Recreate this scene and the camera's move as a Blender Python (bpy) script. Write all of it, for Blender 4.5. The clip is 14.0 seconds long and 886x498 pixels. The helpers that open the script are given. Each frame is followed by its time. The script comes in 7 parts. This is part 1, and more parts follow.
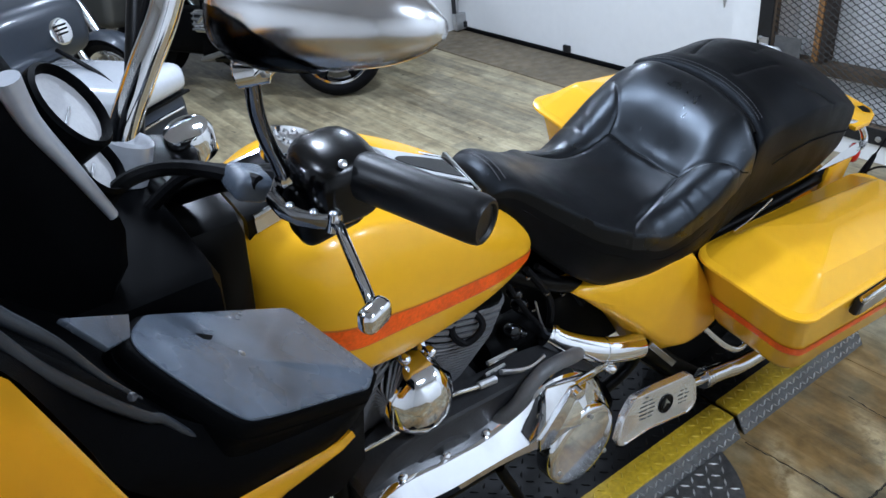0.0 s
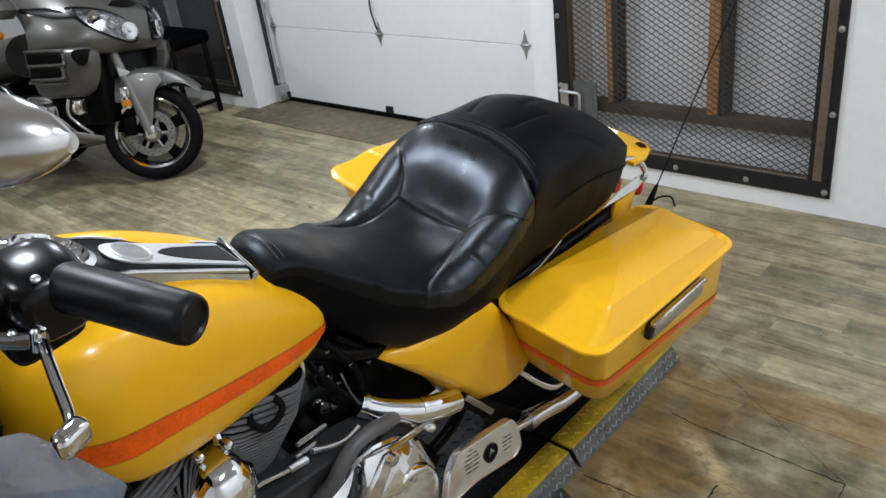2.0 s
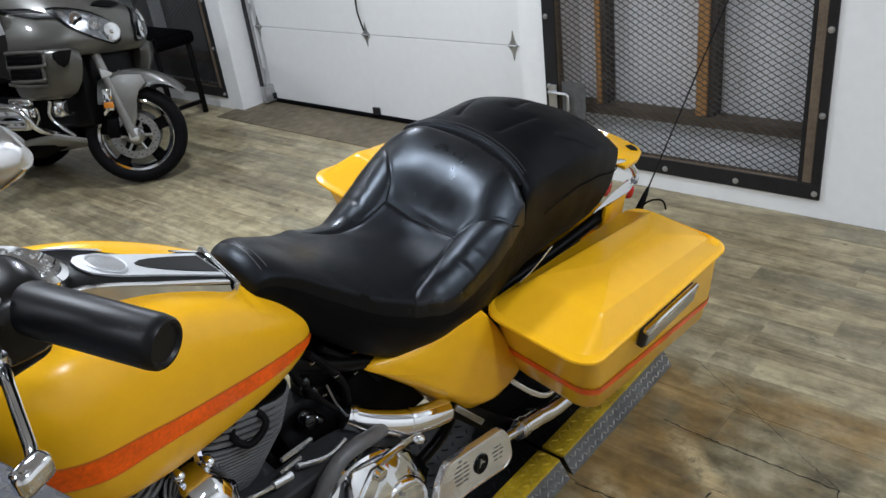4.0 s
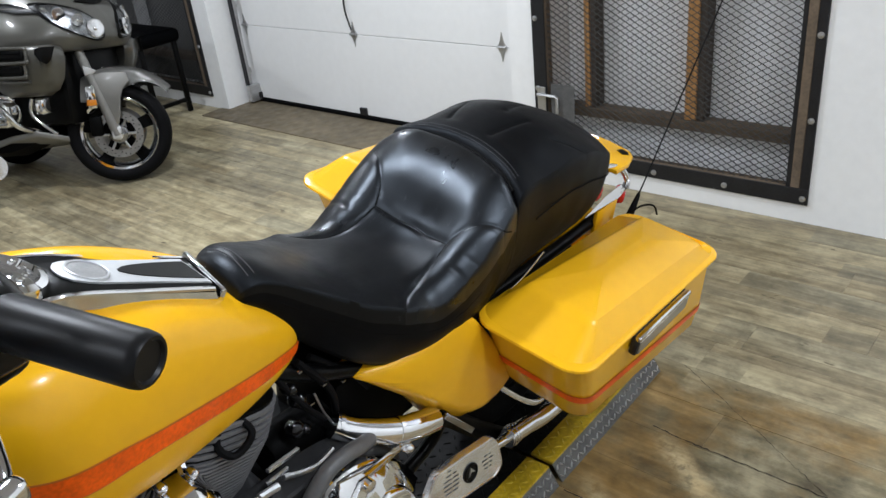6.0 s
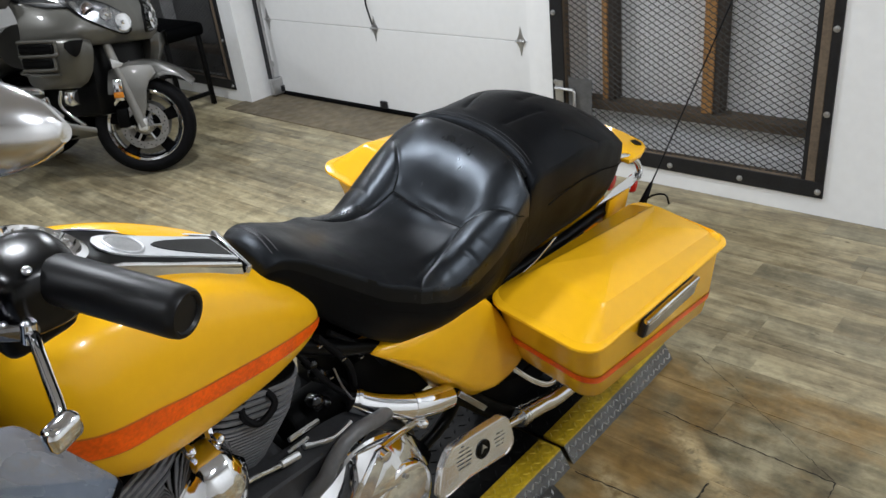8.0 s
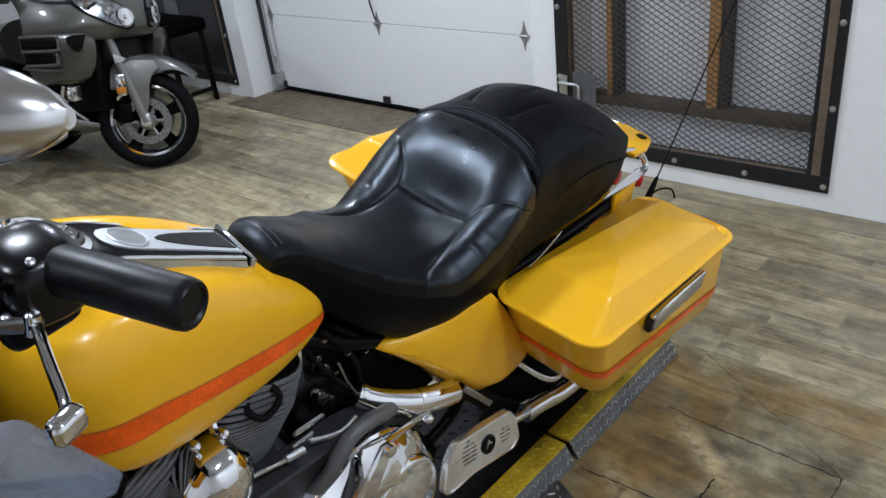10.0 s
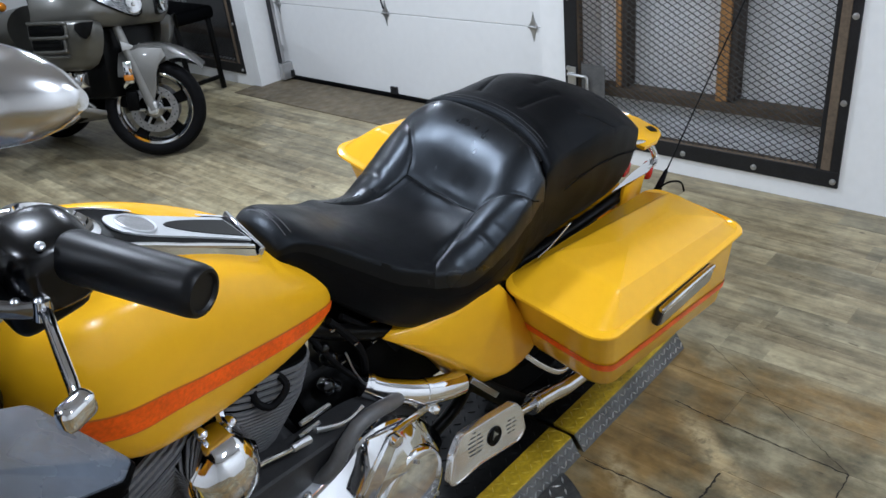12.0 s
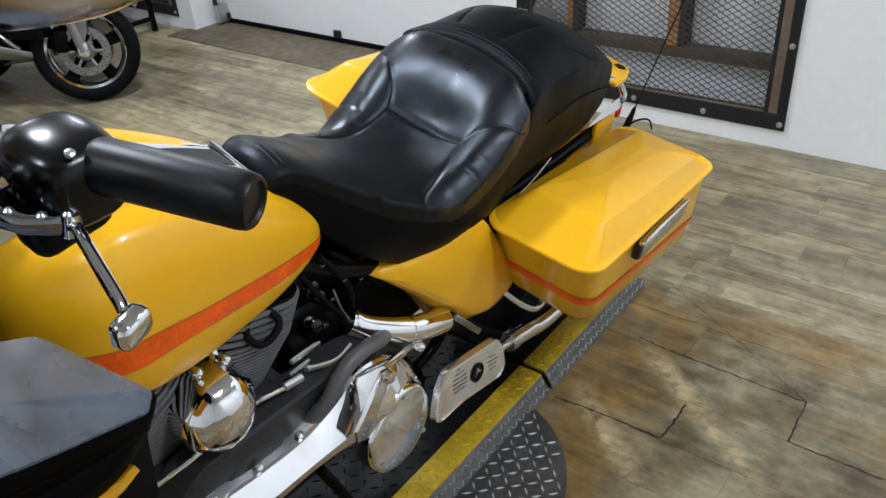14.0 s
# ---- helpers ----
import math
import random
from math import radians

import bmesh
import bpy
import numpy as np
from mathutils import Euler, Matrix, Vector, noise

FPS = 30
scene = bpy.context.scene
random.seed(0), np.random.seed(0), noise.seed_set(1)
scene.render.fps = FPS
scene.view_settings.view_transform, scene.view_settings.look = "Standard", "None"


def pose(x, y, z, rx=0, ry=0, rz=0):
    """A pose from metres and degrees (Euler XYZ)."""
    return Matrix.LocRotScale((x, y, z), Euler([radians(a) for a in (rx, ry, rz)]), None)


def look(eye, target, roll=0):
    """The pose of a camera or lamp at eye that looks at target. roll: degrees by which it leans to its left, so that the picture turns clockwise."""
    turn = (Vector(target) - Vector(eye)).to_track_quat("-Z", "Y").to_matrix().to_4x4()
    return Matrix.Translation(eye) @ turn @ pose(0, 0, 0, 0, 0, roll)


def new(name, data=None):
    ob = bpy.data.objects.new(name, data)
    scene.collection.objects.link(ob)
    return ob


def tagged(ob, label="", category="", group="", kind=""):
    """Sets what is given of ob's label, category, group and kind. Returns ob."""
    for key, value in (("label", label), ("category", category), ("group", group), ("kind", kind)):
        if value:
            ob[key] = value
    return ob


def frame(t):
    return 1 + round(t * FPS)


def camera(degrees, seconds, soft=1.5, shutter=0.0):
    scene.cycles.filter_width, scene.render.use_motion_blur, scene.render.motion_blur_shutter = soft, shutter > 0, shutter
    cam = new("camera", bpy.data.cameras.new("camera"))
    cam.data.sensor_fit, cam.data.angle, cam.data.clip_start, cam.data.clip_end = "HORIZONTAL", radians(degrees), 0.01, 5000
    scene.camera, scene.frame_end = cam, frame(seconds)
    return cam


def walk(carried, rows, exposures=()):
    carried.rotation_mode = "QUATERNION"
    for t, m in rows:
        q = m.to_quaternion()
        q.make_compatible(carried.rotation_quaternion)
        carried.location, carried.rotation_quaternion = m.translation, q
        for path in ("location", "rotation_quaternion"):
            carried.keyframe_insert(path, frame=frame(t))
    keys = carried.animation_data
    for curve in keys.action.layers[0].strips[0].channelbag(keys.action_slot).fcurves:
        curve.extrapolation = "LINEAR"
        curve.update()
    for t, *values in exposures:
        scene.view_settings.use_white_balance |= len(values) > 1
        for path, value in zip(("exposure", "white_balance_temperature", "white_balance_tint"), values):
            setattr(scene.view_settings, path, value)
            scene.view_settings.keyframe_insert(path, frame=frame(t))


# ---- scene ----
cam = camera(58.5, 14.0, soft=1.5)
PATH = [
    (0, (0.016, 0.044, 1.705), (0.973, 1.482, 0.698), -5.9),
    (0.5, (0.081, -0.004, 1.698), (1.188, 1.328, 0.699), -6.5),
    (1, (0.118, -0.026, 1.706), (1.327, 1.249, 0.75), -7.0),
    (1.5, (0.126, -0.039, 1.71), (1.366, 1.228, 0.784), -7.5),
    (2, (0.133, -0.045, 1.71), (1.393, 1.21, 0.795), -7.8),
    (2.5, (0.133, -0.042, 1.702), (1.387, 1.206, 0.77), -7.0),
    (3, (0.142, -0.039, 1.704), (1.395, 1.211, 0.773), -7.5),
    (3.5, (0.155, -0.028, 1.704), (1.425, 1.214, 0.785), -7.8),
    (6, (0.182, 0.015, 1.701), (1.486, 1.219, 0.779), -6.7),
    (6.5, (0.17, -0.006, 1.704), (1.479, 1.198, 0.79), -6.6),
    (7, (0.152, -0.04, 1.708), (1.453, 1.172, 0.793), -6.8),
    (7.5, (0.136, -0.04, 1.704), (1.414, 1.189, 0.778), -6.5),
    (8, (0.134, -0.039, 1.707), (1.402, 1.2, 0.781), -7.0),
    (10.5, (0.135, -0.025, 1.696), (1.393, 1.214, 0.757), -7.0),
    (11, (0.132, -0.022, 1.695), (1.385, 1.216, 0.748), -6.7),
    (11.5, (0.133, -0.019, 1.696), (1.374, 1.231, 0.749), -6.7),
    (12, (0.134, -0.018, 1.693), (1.378, 1.227, 0.742), -6.7),
    (12.5, (0.138, -0.021, 1.691), (1.382, 1.215, 0.729), -7.3),
    (13, (0.115, 0.006, 1.682), (1.369, 1.225, 0.711), -5.3),
    (13.5, (0.034, 0.034, 1.665), (1.338, 1.172, 0.663), -4.5),
    (14, (0.065, 0.078, 1.653), (1.368, 1.158, 0.587), -4.7),
]
EXPOSURES = [(0, -0.12, 5300, 10), (1, -0.16, 5850, 10), (2, -0.28, 6000, 10), (3.5, -0.38, 5900, 10), (6, -0.16, 6000, 10), (7, -0.14, 6100, 10), (8, -0.26, 6150, 10), (10.5, -0.42, 5600, 10), (11.2, -0.34, 5550, 10), (12, -0.26, 5600, 10), (13, -0.17, 5800, 10), (14, -0.20, 5900, 10)]
walk(cam, [(t, look(eye, target, roll)) for t, eye, target, roll in PATH], EXPOSURES)

# ---- light ----
world = bpy.data.worlds.new("world")
scene.world = world
world.use_nodes = True
world.node_tree.nodes["Background"].inputs[0].default_value = (0.9, 0.95, 1.0, 1)
world.node_tree.nodes["Background"].inputs[1].default_value = 0.02
scene.view_settings.exposure = 0.0


def ceiling_lamp(x, y, size, watts, z=2.86, colour=(0.96, 0.98, 1.0)):
    data = bpy.data.lights.new("ceiling_lamp_light", "AREA")
    data.shape, data.size, data.energy, data.color = "DISK", size, watts, colour
    ob = new("ceiling_lamp_light", data)
    ob.location = (x, y, z)
    return ob


LAMPS = [(0.9, -0.9, 46), (0.68, 1.85, 50), (-1.1, 1.0, 38), (2.40, 3.1, 66), (2.7, -0.8, 42), (1.75, 5.1, 38), (0.0, 5.0, 34)]
for x, y, watts in LAMPS:
    ceiling_lamp(x, y, 0.30, watts * 0.92)

# ---- materials ----
def mat(name, colour, rough=0.5, metal=0.0, coat=0.0, vary=0.0, scale=8.0, bump=0.0, bump_scale=200.0, random_piece=0.0, rough_vary=0.0, spec=0.5):
    """A principled material with colour variation at two scales, fine relief and worn roughness."""
    m = bpy.data.materials.new(name)
    m.use_nodes = True
    n, l = m.node_tree.nodes, m.node_tree.links
    b = n["Principled BSDF"]
    b.inputs["Base Color"].default_value = (*colour, 1)
    b.inputs["Roughness"].default_value, b.inputs["Metallic"].default_value = rough, metal
    b.inputs["Coat Weight"].default_value, b.inputs["Coat Roughness"].default_value = coat, 0.04
    b.inputs["Specular IOR Level"].default_value = spec
    tc = n.new("ShaderNodeTexCoord")
    if vary or random_piece:
        big, fine = n.new("ShaderNodeTexNoise"), n.new("ShaderNodeTexNoise")
        big.inputs["Scale"].default_value, fine.inputs["Scale"].default_value = scale, scale * 9
        big.inputs["Detail"].default_value = fine.inputs["Detail"].default_value = 4
        l.new(tc.outputs["Object"], big.inputs["Vector"]), l.new(tc.outputs["Object"], fine.inputs["Vector"])
        add = n.new("ShaderNodeMath")
        add.operation = "ADD"
        l.new(big.outputs[0], add.inputs[0]), l.new(fine.outputs[0], add.inputs[1])
        fit = n.new("ShaderNodeMapRange")
        fit.inputs["From Min"].default_value, fit.inputs["From Max"].default_value = 0.6, 1.4
        fit.inputs["To Min"].default_value, fit.inputs["To Max"].default_value = 1 - vary, 1 + vary
        l.new(add.outputs[0], fit.inputs[0])
        last = fit.outputs[0]
        if random_piece:
            info, rr, mul = n.new("ShaderNodeObjectInfo"), n.new("ShaderNodeMapRange"), n.new("ShaderNodeMath")
            rr.inputs["To Min"].default_value, rr.inputs["To Max"].default_value = 1 - random_piece, 1 + random_piece
            mul.operation = "MULTIPLY"
            l.new(info.outputs["Random"], rr.inputs[0]), l.new(last, mul.inputs[0]), l.new(rr.outputs[0], mul.inputs[1])
            last = mul.outputs[0]
        mix = n.new("ShaderNodeVectorMath")
        mix.operation = "SCALE"
        mix.inputs[0].default_value = colour
        l.new(last, mix.inputs["Scale"])
        l.new(mix.outputs[0], b.inputs["Base Color"])
    if rough_vary:
        rn, rm = n.new("ShaderNodeTexNoise"), n.new("ShaderNodeMapRange")
        rn.inputs["Scale"].default_value, rn.inputs["Detail"].default_value = 14, 5
        rm.inputs["From Min"].default_value, rm.inputs["From Max"].default_value = 0.3, 0.7
        rm.inputs["To Min"].default_value, rm.inputs["To Max"].default_value = max(0.02, rough - rough_vary), min(1, rough + rough_vary)
        l.new(tc.outputs["Object"], rn.inputs["Vector"]), l.new(rn.outputs[0], rm.inputs[0]), l.new(rm.outputs[0], b.inputs["Roughness"])
    if bump:
        bn, bp = n.new("ShaderNodeTexNoise"), n.new("ShaderNodeBump")
        bn.inputs["Scale"].default_value, bn.inputs["Detail"].default_value = bump_scale, 3
        bp.inputs["Strength"].default_value, bp.inputs["Distance"].default_value = bump, 0.002
        l.new(tc.outputs["Object"], bn.inputs["Vector"]), l.new(bn.outputs[0], bp.inputs["Height"]), l.new(bp.outputs[0], b.inputs["Normal"])
    return m


YELLOW = mat("yellow_lacquer", (0.80, 0.422, 0.005), 0.25, 0, 0.25, 0.04, 3, 0.02, 900, spec=0.30)
ORANGE = mat("orange_stripe", (0.88, 0.115, 0.001), 0.35, 0, 0.12, 0.32, 16, spec=0.25)
BROWN = mat("stripe_edge", (0.55, 0.14, 0.01), 0.35, 0, 1.0, 0.1, 20)
CHROME = mat("chrome", (0.86, 0.87, 0.89), 0.07, 1.0, 0, 0.03, 6, rough_vary=0.03)
SATIN = mat("satin_metal", (0.55, 0.56, 0.58), 0.32, 1.0, 0, 0.1, 10, 0.1, 400)
def leather(name, rough, spread, spec, worn):
    """Black leather: pebbled, with patches of sheen and thin pale scuffs."""
    m = mat(name, (0.003, 0.003, 0.0034), rough, 0, 0, 0, 9, 0.16, 420, spec=spec)
    n, l = m.node_tree.nodes, m.node_tree.links
    b = n["Principled BSDF"]
    b.inputs["Specular Tint"].default_value = (0.78, 0.88, 1.0, 1)
    tc, warp = n.new("ShaderNodeTexCoord"), n.new("ShaderNodeMapping")
    warp.inputs["Scale"].default_value = (1.0, 2.2, 1.0)
    l.new(tc.outputs["Object"], warp.inputs["Vector"])
    sheen, scuff, fit = n.new("ShaderNodeTexNoise"), n.new("ShaderNodeTexNoise"), n.new("ShaderNodeMapRange")
    sheen.inputs["Scale"].default_value, sheen.inputs["Detail"].default_value, sheen.inputs["Roughness"].default_value = 9, 4, 0.55
    fit.inputs["From Min"].default_value, fit.inputs["From Max"].default_value = 0.32, 0.68
    fit.inputs["To Min"].default_value, fit.inputs["To Max"].default_value = rough - spread, rough + spread
    l.new(warp.outputs[0], sheen.inputs["Vector"]), l.new(sheen.outputs[0], fit.inputs[0]), l.new(fit.outputs[0], b.inputs["Roughness"])
    scuff.inputs["Scale"].default_value, scuff.inputs["Detail"].default_value, scuff.inputs["Roughness"].default_value = 34, 9, 0.75
    pale = n.new("ShaderNodeValToRGB")
    pale.color_ramp.elements[0].position, pale.color_ramp.elements[0].color = 0.60, (0.003, 0.003, 0.0034, 1)
    pale.color_ramp.elements[1].position, pale.color_ramp.elements[1].color = 0.74, (worn, worn, worn * 1.05, 1)
    l.new(warp.outputs[0], scuff.inputs["Vector"]), l.new(scuff.outputs[0], pale.inputs[0]), l.new(pale.outputs[0], b.inputs["Base Color"])
    return m


LEATHER = leather("black_leather", 0.345, 0.08, 0.46, 0.05)
CENTRELEATHER = leather("worn_centre_leather", 0.41, 0.08, 0.27, 0.05)
PADLEATHER = leather("matt_pad_leather", 0.45, 0.06, 0.10, 0.012)
SWITCHBLACK = mat("moulded_switch_black", (0.0015, 0.0015, 0.0018), 0.24, 0, 0, 0.2, 12, 0.05, 500, rough_vary=0.04, spec=0.34)
SLOT = mat("slot_grey", (0.06, 0.06, 0.06), 0.6, 0, 0, 0.3, 60)
THREAD = mat("seat_thread", (0.003, 0.003, 0.003), 0.8, 0, 0, 0.2, 50, spec=0.1)
STITCH = mat("grey_stitching", (0.05, 0.05, 0.055), 0.7, 0, 0, 0.2, 50)
RUBBER = mat("black_rubber", (0.004, 0.004, 0.0045), 0.6, 0, 0, 0.25, 20, 0.3, 500, spec=0.08)
FOAM = mat("grip_foam", (0.0022, 0.0024, 0.0030), 0.40, 0, 0, 0.3, 30, 0.06, 700, spec=0.28)
BLACK = mat("black_paint", (0.002, 0.002, 0.002), 0.30, 0, 0, 0.2, 10, 0.06, 300, spec=0.12)
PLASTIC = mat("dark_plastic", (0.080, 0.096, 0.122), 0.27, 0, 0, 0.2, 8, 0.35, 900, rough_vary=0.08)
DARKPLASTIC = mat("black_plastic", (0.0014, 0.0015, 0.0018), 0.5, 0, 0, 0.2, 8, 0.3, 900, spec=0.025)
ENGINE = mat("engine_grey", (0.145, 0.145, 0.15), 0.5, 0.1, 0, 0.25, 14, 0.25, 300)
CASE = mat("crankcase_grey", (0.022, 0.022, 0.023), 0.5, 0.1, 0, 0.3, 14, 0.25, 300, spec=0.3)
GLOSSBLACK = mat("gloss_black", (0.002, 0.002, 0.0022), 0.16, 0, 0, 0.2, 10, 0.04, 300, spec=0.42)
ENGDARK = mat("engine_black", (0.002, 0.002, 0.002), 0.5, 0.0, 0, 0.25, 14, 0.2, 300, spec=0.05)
HOSE = mat("grey_hose", (0.10, 0.10, 0.10), 0.42, 0, 0, 0.2, 14, 0.15, 300)
RED = mat("red_lens", (0.5, 0.01, 0.01), 0.15, 0, 0.6, 0.1, 20)
AMBER = mat("amber_lens", (0.50, 0.17, 0.01), 0.15, 0, 0.6, 0.1, 20)
FORKSILVER = mat("fork_silver", (0.55, 0.55, 0.54), 0.3, 0.3, 0.6, 0.05, 5)
LAMPBOWL = mat("lamp_bowl", (0.30, 0.31, 0.32), 0.18, 1.0, 0, 0.7, 45, 0.6, 70)
# Lighter copy of the silver lacquer, for more light on fender, fork and chin.
LITSILVER = mat("lit_silver_lacquer", (0.20, 0.195, 0.180), 0.34, 0.4, 0.45, 0.05, 5)
SILVER = mat("silver_lacquer", (0.085, 0.082, 0.071), 0.34, 0.4, 0.45, 0.05, 5)
WHITE = mat("white_wall_paint", (0.80, 0.80, 0.79), 0.6, 0, 0, 0.04, 2.5, 0.15, 120)
DOORWHITE = mat("white_door_panel", (0.78, 0.78, 0.77), 0.45, 0, 0, 0.03, 2, 0.08, 260)
GREYWALL = mat("grey_wall_paint", (0.74, 0.74, 0.73), 0.6, 0, 0, 0.06, 2.5, 0.15, 120)
STEEL = mat("dark_steel", (0.018, 0.018, 0.020), 0.45, 0.4, 0, 0.4, 12, 0.2, 200)
GALV = mat("galvanised_steel", (0.5, 0.5, 0.5), 0.4, 0.9, 0, 0.2, 20)
MESHSTEEL = mat("mesh_steel", (0.075, 0.075, 0.074), 0.5, 0.5, 0, 0.3, 40)
WOOD = mat("pine_stud", (0.52, 0.265, 0.088), 0.65, 0, 0, 0.3, 6, 0.3, 60)
# Dark colour for the shadow beside each pine stud.
STUDSHADE = mat("shaded_stud_side", (0.055, 0.042, 0.032), 0.8, 0, 0, 0.4, 8, 0.4, 60)
SILLWOOD = mat("dirty_sill_wood", (0.12, 0.088, 0.058), 0.8, 0, 0, 0.4, 8, 0.4, 60)
FOIL = mat("grey_backing_board", (0.86, 0.86, 0.87), 0.6, 0, 0, 0.12, 3, 0.2, 40)
GUARD = mat("dull_grey_plate", (0.10, 0.10, 0.10), 0.6, 0.3, 0, 0.4, 25, 0.4, 90)
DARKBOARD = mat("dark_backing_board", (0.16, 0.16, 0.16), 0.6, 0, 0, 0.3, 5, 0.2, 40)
CEIL = mat("ceiling_paint", (0.50, 0.50, 0.51), 0.8, 0, 0, 0.04, 2, 0.1, 80)
YPLATE = mat("yellow_plate_paint", (0.44, 0.30, 0.010), 0.5, 0, 0, 0.45, 9, 0.3, 160, rough_vary=0.15, spec=0.3)
YTREAD = mat("worn_yellow_tread", (0.56, 0.40, 0.025), 0.35, 0.1, 0, 0.3, 30)
GPLATE = mat("bare_tread_plate", (0.13, 0.13, 0.127), 0.42, 0.7, 0, 0.4, 9, 0.25, 160, rough_vary=0.12)
GTREAD = mat("worn_steel_tread", (0.80, 0.80, 0.79), 0.30, 0.8, 0, 0.2, 30)
ALU = mat("polished_aluminium", (0.90, 0.90, 0.91), 0.20, 0.9, 0, 0.08, 20)
BPLATE = mat("black_plate_paint", (0.005, 0.005, 0.005), 0.55, 0.0, 0, 0.4, 9, 0.3, 160, rough_vary=0.15, spec=0.12)
THRESHOLD = mat("stained_threshold", (0.125, 0.100, 0.062), 0.6, 0, 0, 0.55, 1.6, 0.15, 80, rough_vary=0.15)
CONCRETE = mat("dark_concrete", (0.15, 0.12, 0.085), 0.6, 0, 0, 0.45, 2.2, 0.4, 60, rough_vary=0.2)


def glass_material():
    m = bpy.data.materials.new("clear_lens")
    m.use_nodes = True
    b = m.node_tree.nodes["Principled BSDF"]
    b.inputs["Transmission Weight"].default_value = 1.0
    b.inputs["Roughness"].default_value, b.inputs["IOR"].default_value = 0.03, 1.45
    return m


GLASS = glass_material()
DARKCHROME = mat("dark_chrome", (0.30, 0.30, 0.31), 0.14, 1.0, 0, 0.1, 30)
DISC = mat("brake_disc_steel", (0.38, 0.38, 0.38), 0.3, 1.0, 0, 0.3, 40)
GAUGE = mat("gauge_face", (0.42, 0.42, 0.43), 0.15, 0, 1.0, 0.1, 30)
MIRROR = mat("mirror_glass", (0.9, 0.9, 0.9), 0.01, 1.0)


def floor_material():
    """Printed wood-look planks: narrow strips of grey, beige and brown with long grain, scuffs and orange-brown stains."""
    m = bpy.data.materials.new("vinyl_plank")
    m.use_nodes = True
    n, l = m.node_tree.nodes, m.node_tree.links
    b = n["Principled BSDF"]
    geo, info = n.new("ShaderNodeNewGeometry"), n.new("ShaderNodeObjectInfo")
    sep = n.new("ShaderNodeSeparateXYZ")
    l.new(geo.outputs["Position"], sep.inputs[0])

    def math_node(op, a, c=None, v=None):
        k = n.new("ShaderNodeMath")
        k.operation = op
        l.new(a, k.inputs[0])
        if c is not None:
            l.new(c, k.inputs[1])
        if v is not None:
            k.inputs[1].default_value = v
        return k.outputs[0]

    def noise_node(vec, scale, detail=4.0, rough=0.55):
        k = n.new("ShaderNodeTexNoise")
        k.inputs["Scale"].default_value, k.inputs["Detail"].default_value, k.inputs["Roughness"].default_value = scale, detail, rough
        l.new(vec, k.inputs["Vector"])
        return k.outputs[0]

    def stretched(sx, sy, shift):
        c = n.new("ShaderNodeCombineXYZ")
        l.new(math_node("MULTIPLY", sep.outputs[0], v=sx), c.inputs[0])
        l.new(math_node("MULTIPLY", sep.outputs[1], v=sy), c.inputs[1])
        l.new(math_node("MULTIPLY", shift, v=37.0), c.inputs[2])
        return c.outputs[0]

    def ramp(fac, stops):
        r = n.new("ShaderNodeValToRGB")
        el = r.color_ramp.elements
        while len(el) < len(stops):
            el.new(0.5)
        for e, (p, c) in zip(el, stops):
            e.position, e.color = p, (*c, 1)
        l.new(fac, r.inputs[0])
        return r.outputs[0]

    def mix(fac, a, c, mode="MIX"):
        k = n.new("ShaderNodeMix")
        k.data_type, k.blend_type = "RGBA", mode
        if isinstance(fac, float):
            k.inputs[0].default_value = fac
        else:
            l.new(fac, k.inputs[0])
        l.new(a, k.inputs[6]), l.new(c, k.inputs[7])
        return k.outputs[2]

    rnd = info.outputs["Random"]
    same = n.new("ShaderNodeValue").outputs[0]
    same.default_value = 0.31
    # Strips of 12 cm with stepped ends, as printed on the sheet: grey ones and beige ones.
    row = math_node("FLOOR", math_node("MULTIPLY", math_node("SUBTRACT", sep.outputs[0], v=1.97), v=8.3333))
    wn = n.new("ShaderNodeTexWhiteNoise")
    wn.noise_dimensions = "1D"
    l.new(row, wn.inputs["W"])
    along = math_node("FLOOR", math_node("ADD", math_node("MULTIPLY", sep.outputs[1], v=1.15), math_node("MULTIPLY", wn.outputs[0], v=9.0)))
    cell = n.new("ShaderNodeCombineXYZ")
    l.new(row, cell.inputs[0]), l.new(along, cell.inputs[1])
    wn2 = n.new("ShaderNodeTexWhiteNoise")
    l.new(cell.outputs[0], wn2.inputs["Vector"])
    grain = noise_node(stretched(42, 3.0, wn2.outputs[0]), 1.0, 5, 0.58)
    streak = noise_node(stretched(15, 1.0, rnd), 1.0, 6, 0.68)
    tone = math_node("ADD", math_node("MULTIPLY", wn2.outputs[0], v=0.08), math_node("ADD", math_node("MULTIPLY", grain, v=0.30), math_node("MULTIPLY", math_node("ADD", streak, v=0.20), v=0.50)))
    # Broad blotches of dirt run over the joints.
    blotch = noise_node(stretched(1.5, 1.0, same), 1.0, 4, 0.6)
    tone = math_node("ADD", math_node("SUBTRACT", tone, v=0.11), math_node("MULTIPLY", blotch, v=0.30))
    grey = ramp(tone, [(0.38, (0.110, 0.090, 0.055)), (0.52, (0.215, 0.183, 0.113)), (0.66, (0.325, 0.288, 0.186)), (0.86, (0.47, 0.432, 0.298))])
    beige = ramp(tone, [(0.38, (0.120, 0.092, 0.050)), (0.52, (0.265, 0.215, 0.123)), (0.66, (0.44, 0.378, 0.230)), (0.86, (0.65, 0.58, 0.40))])
    hue = noise_node(stretched(5, 0.8, wn2.outputs[0]), 1.0, 3, 0.5)
    pick = math_node("ADD", math_node("MULTIPLY", wn2.outputs[1], v=1.0), math_node("MULTIPLY", hue, v=0.9))
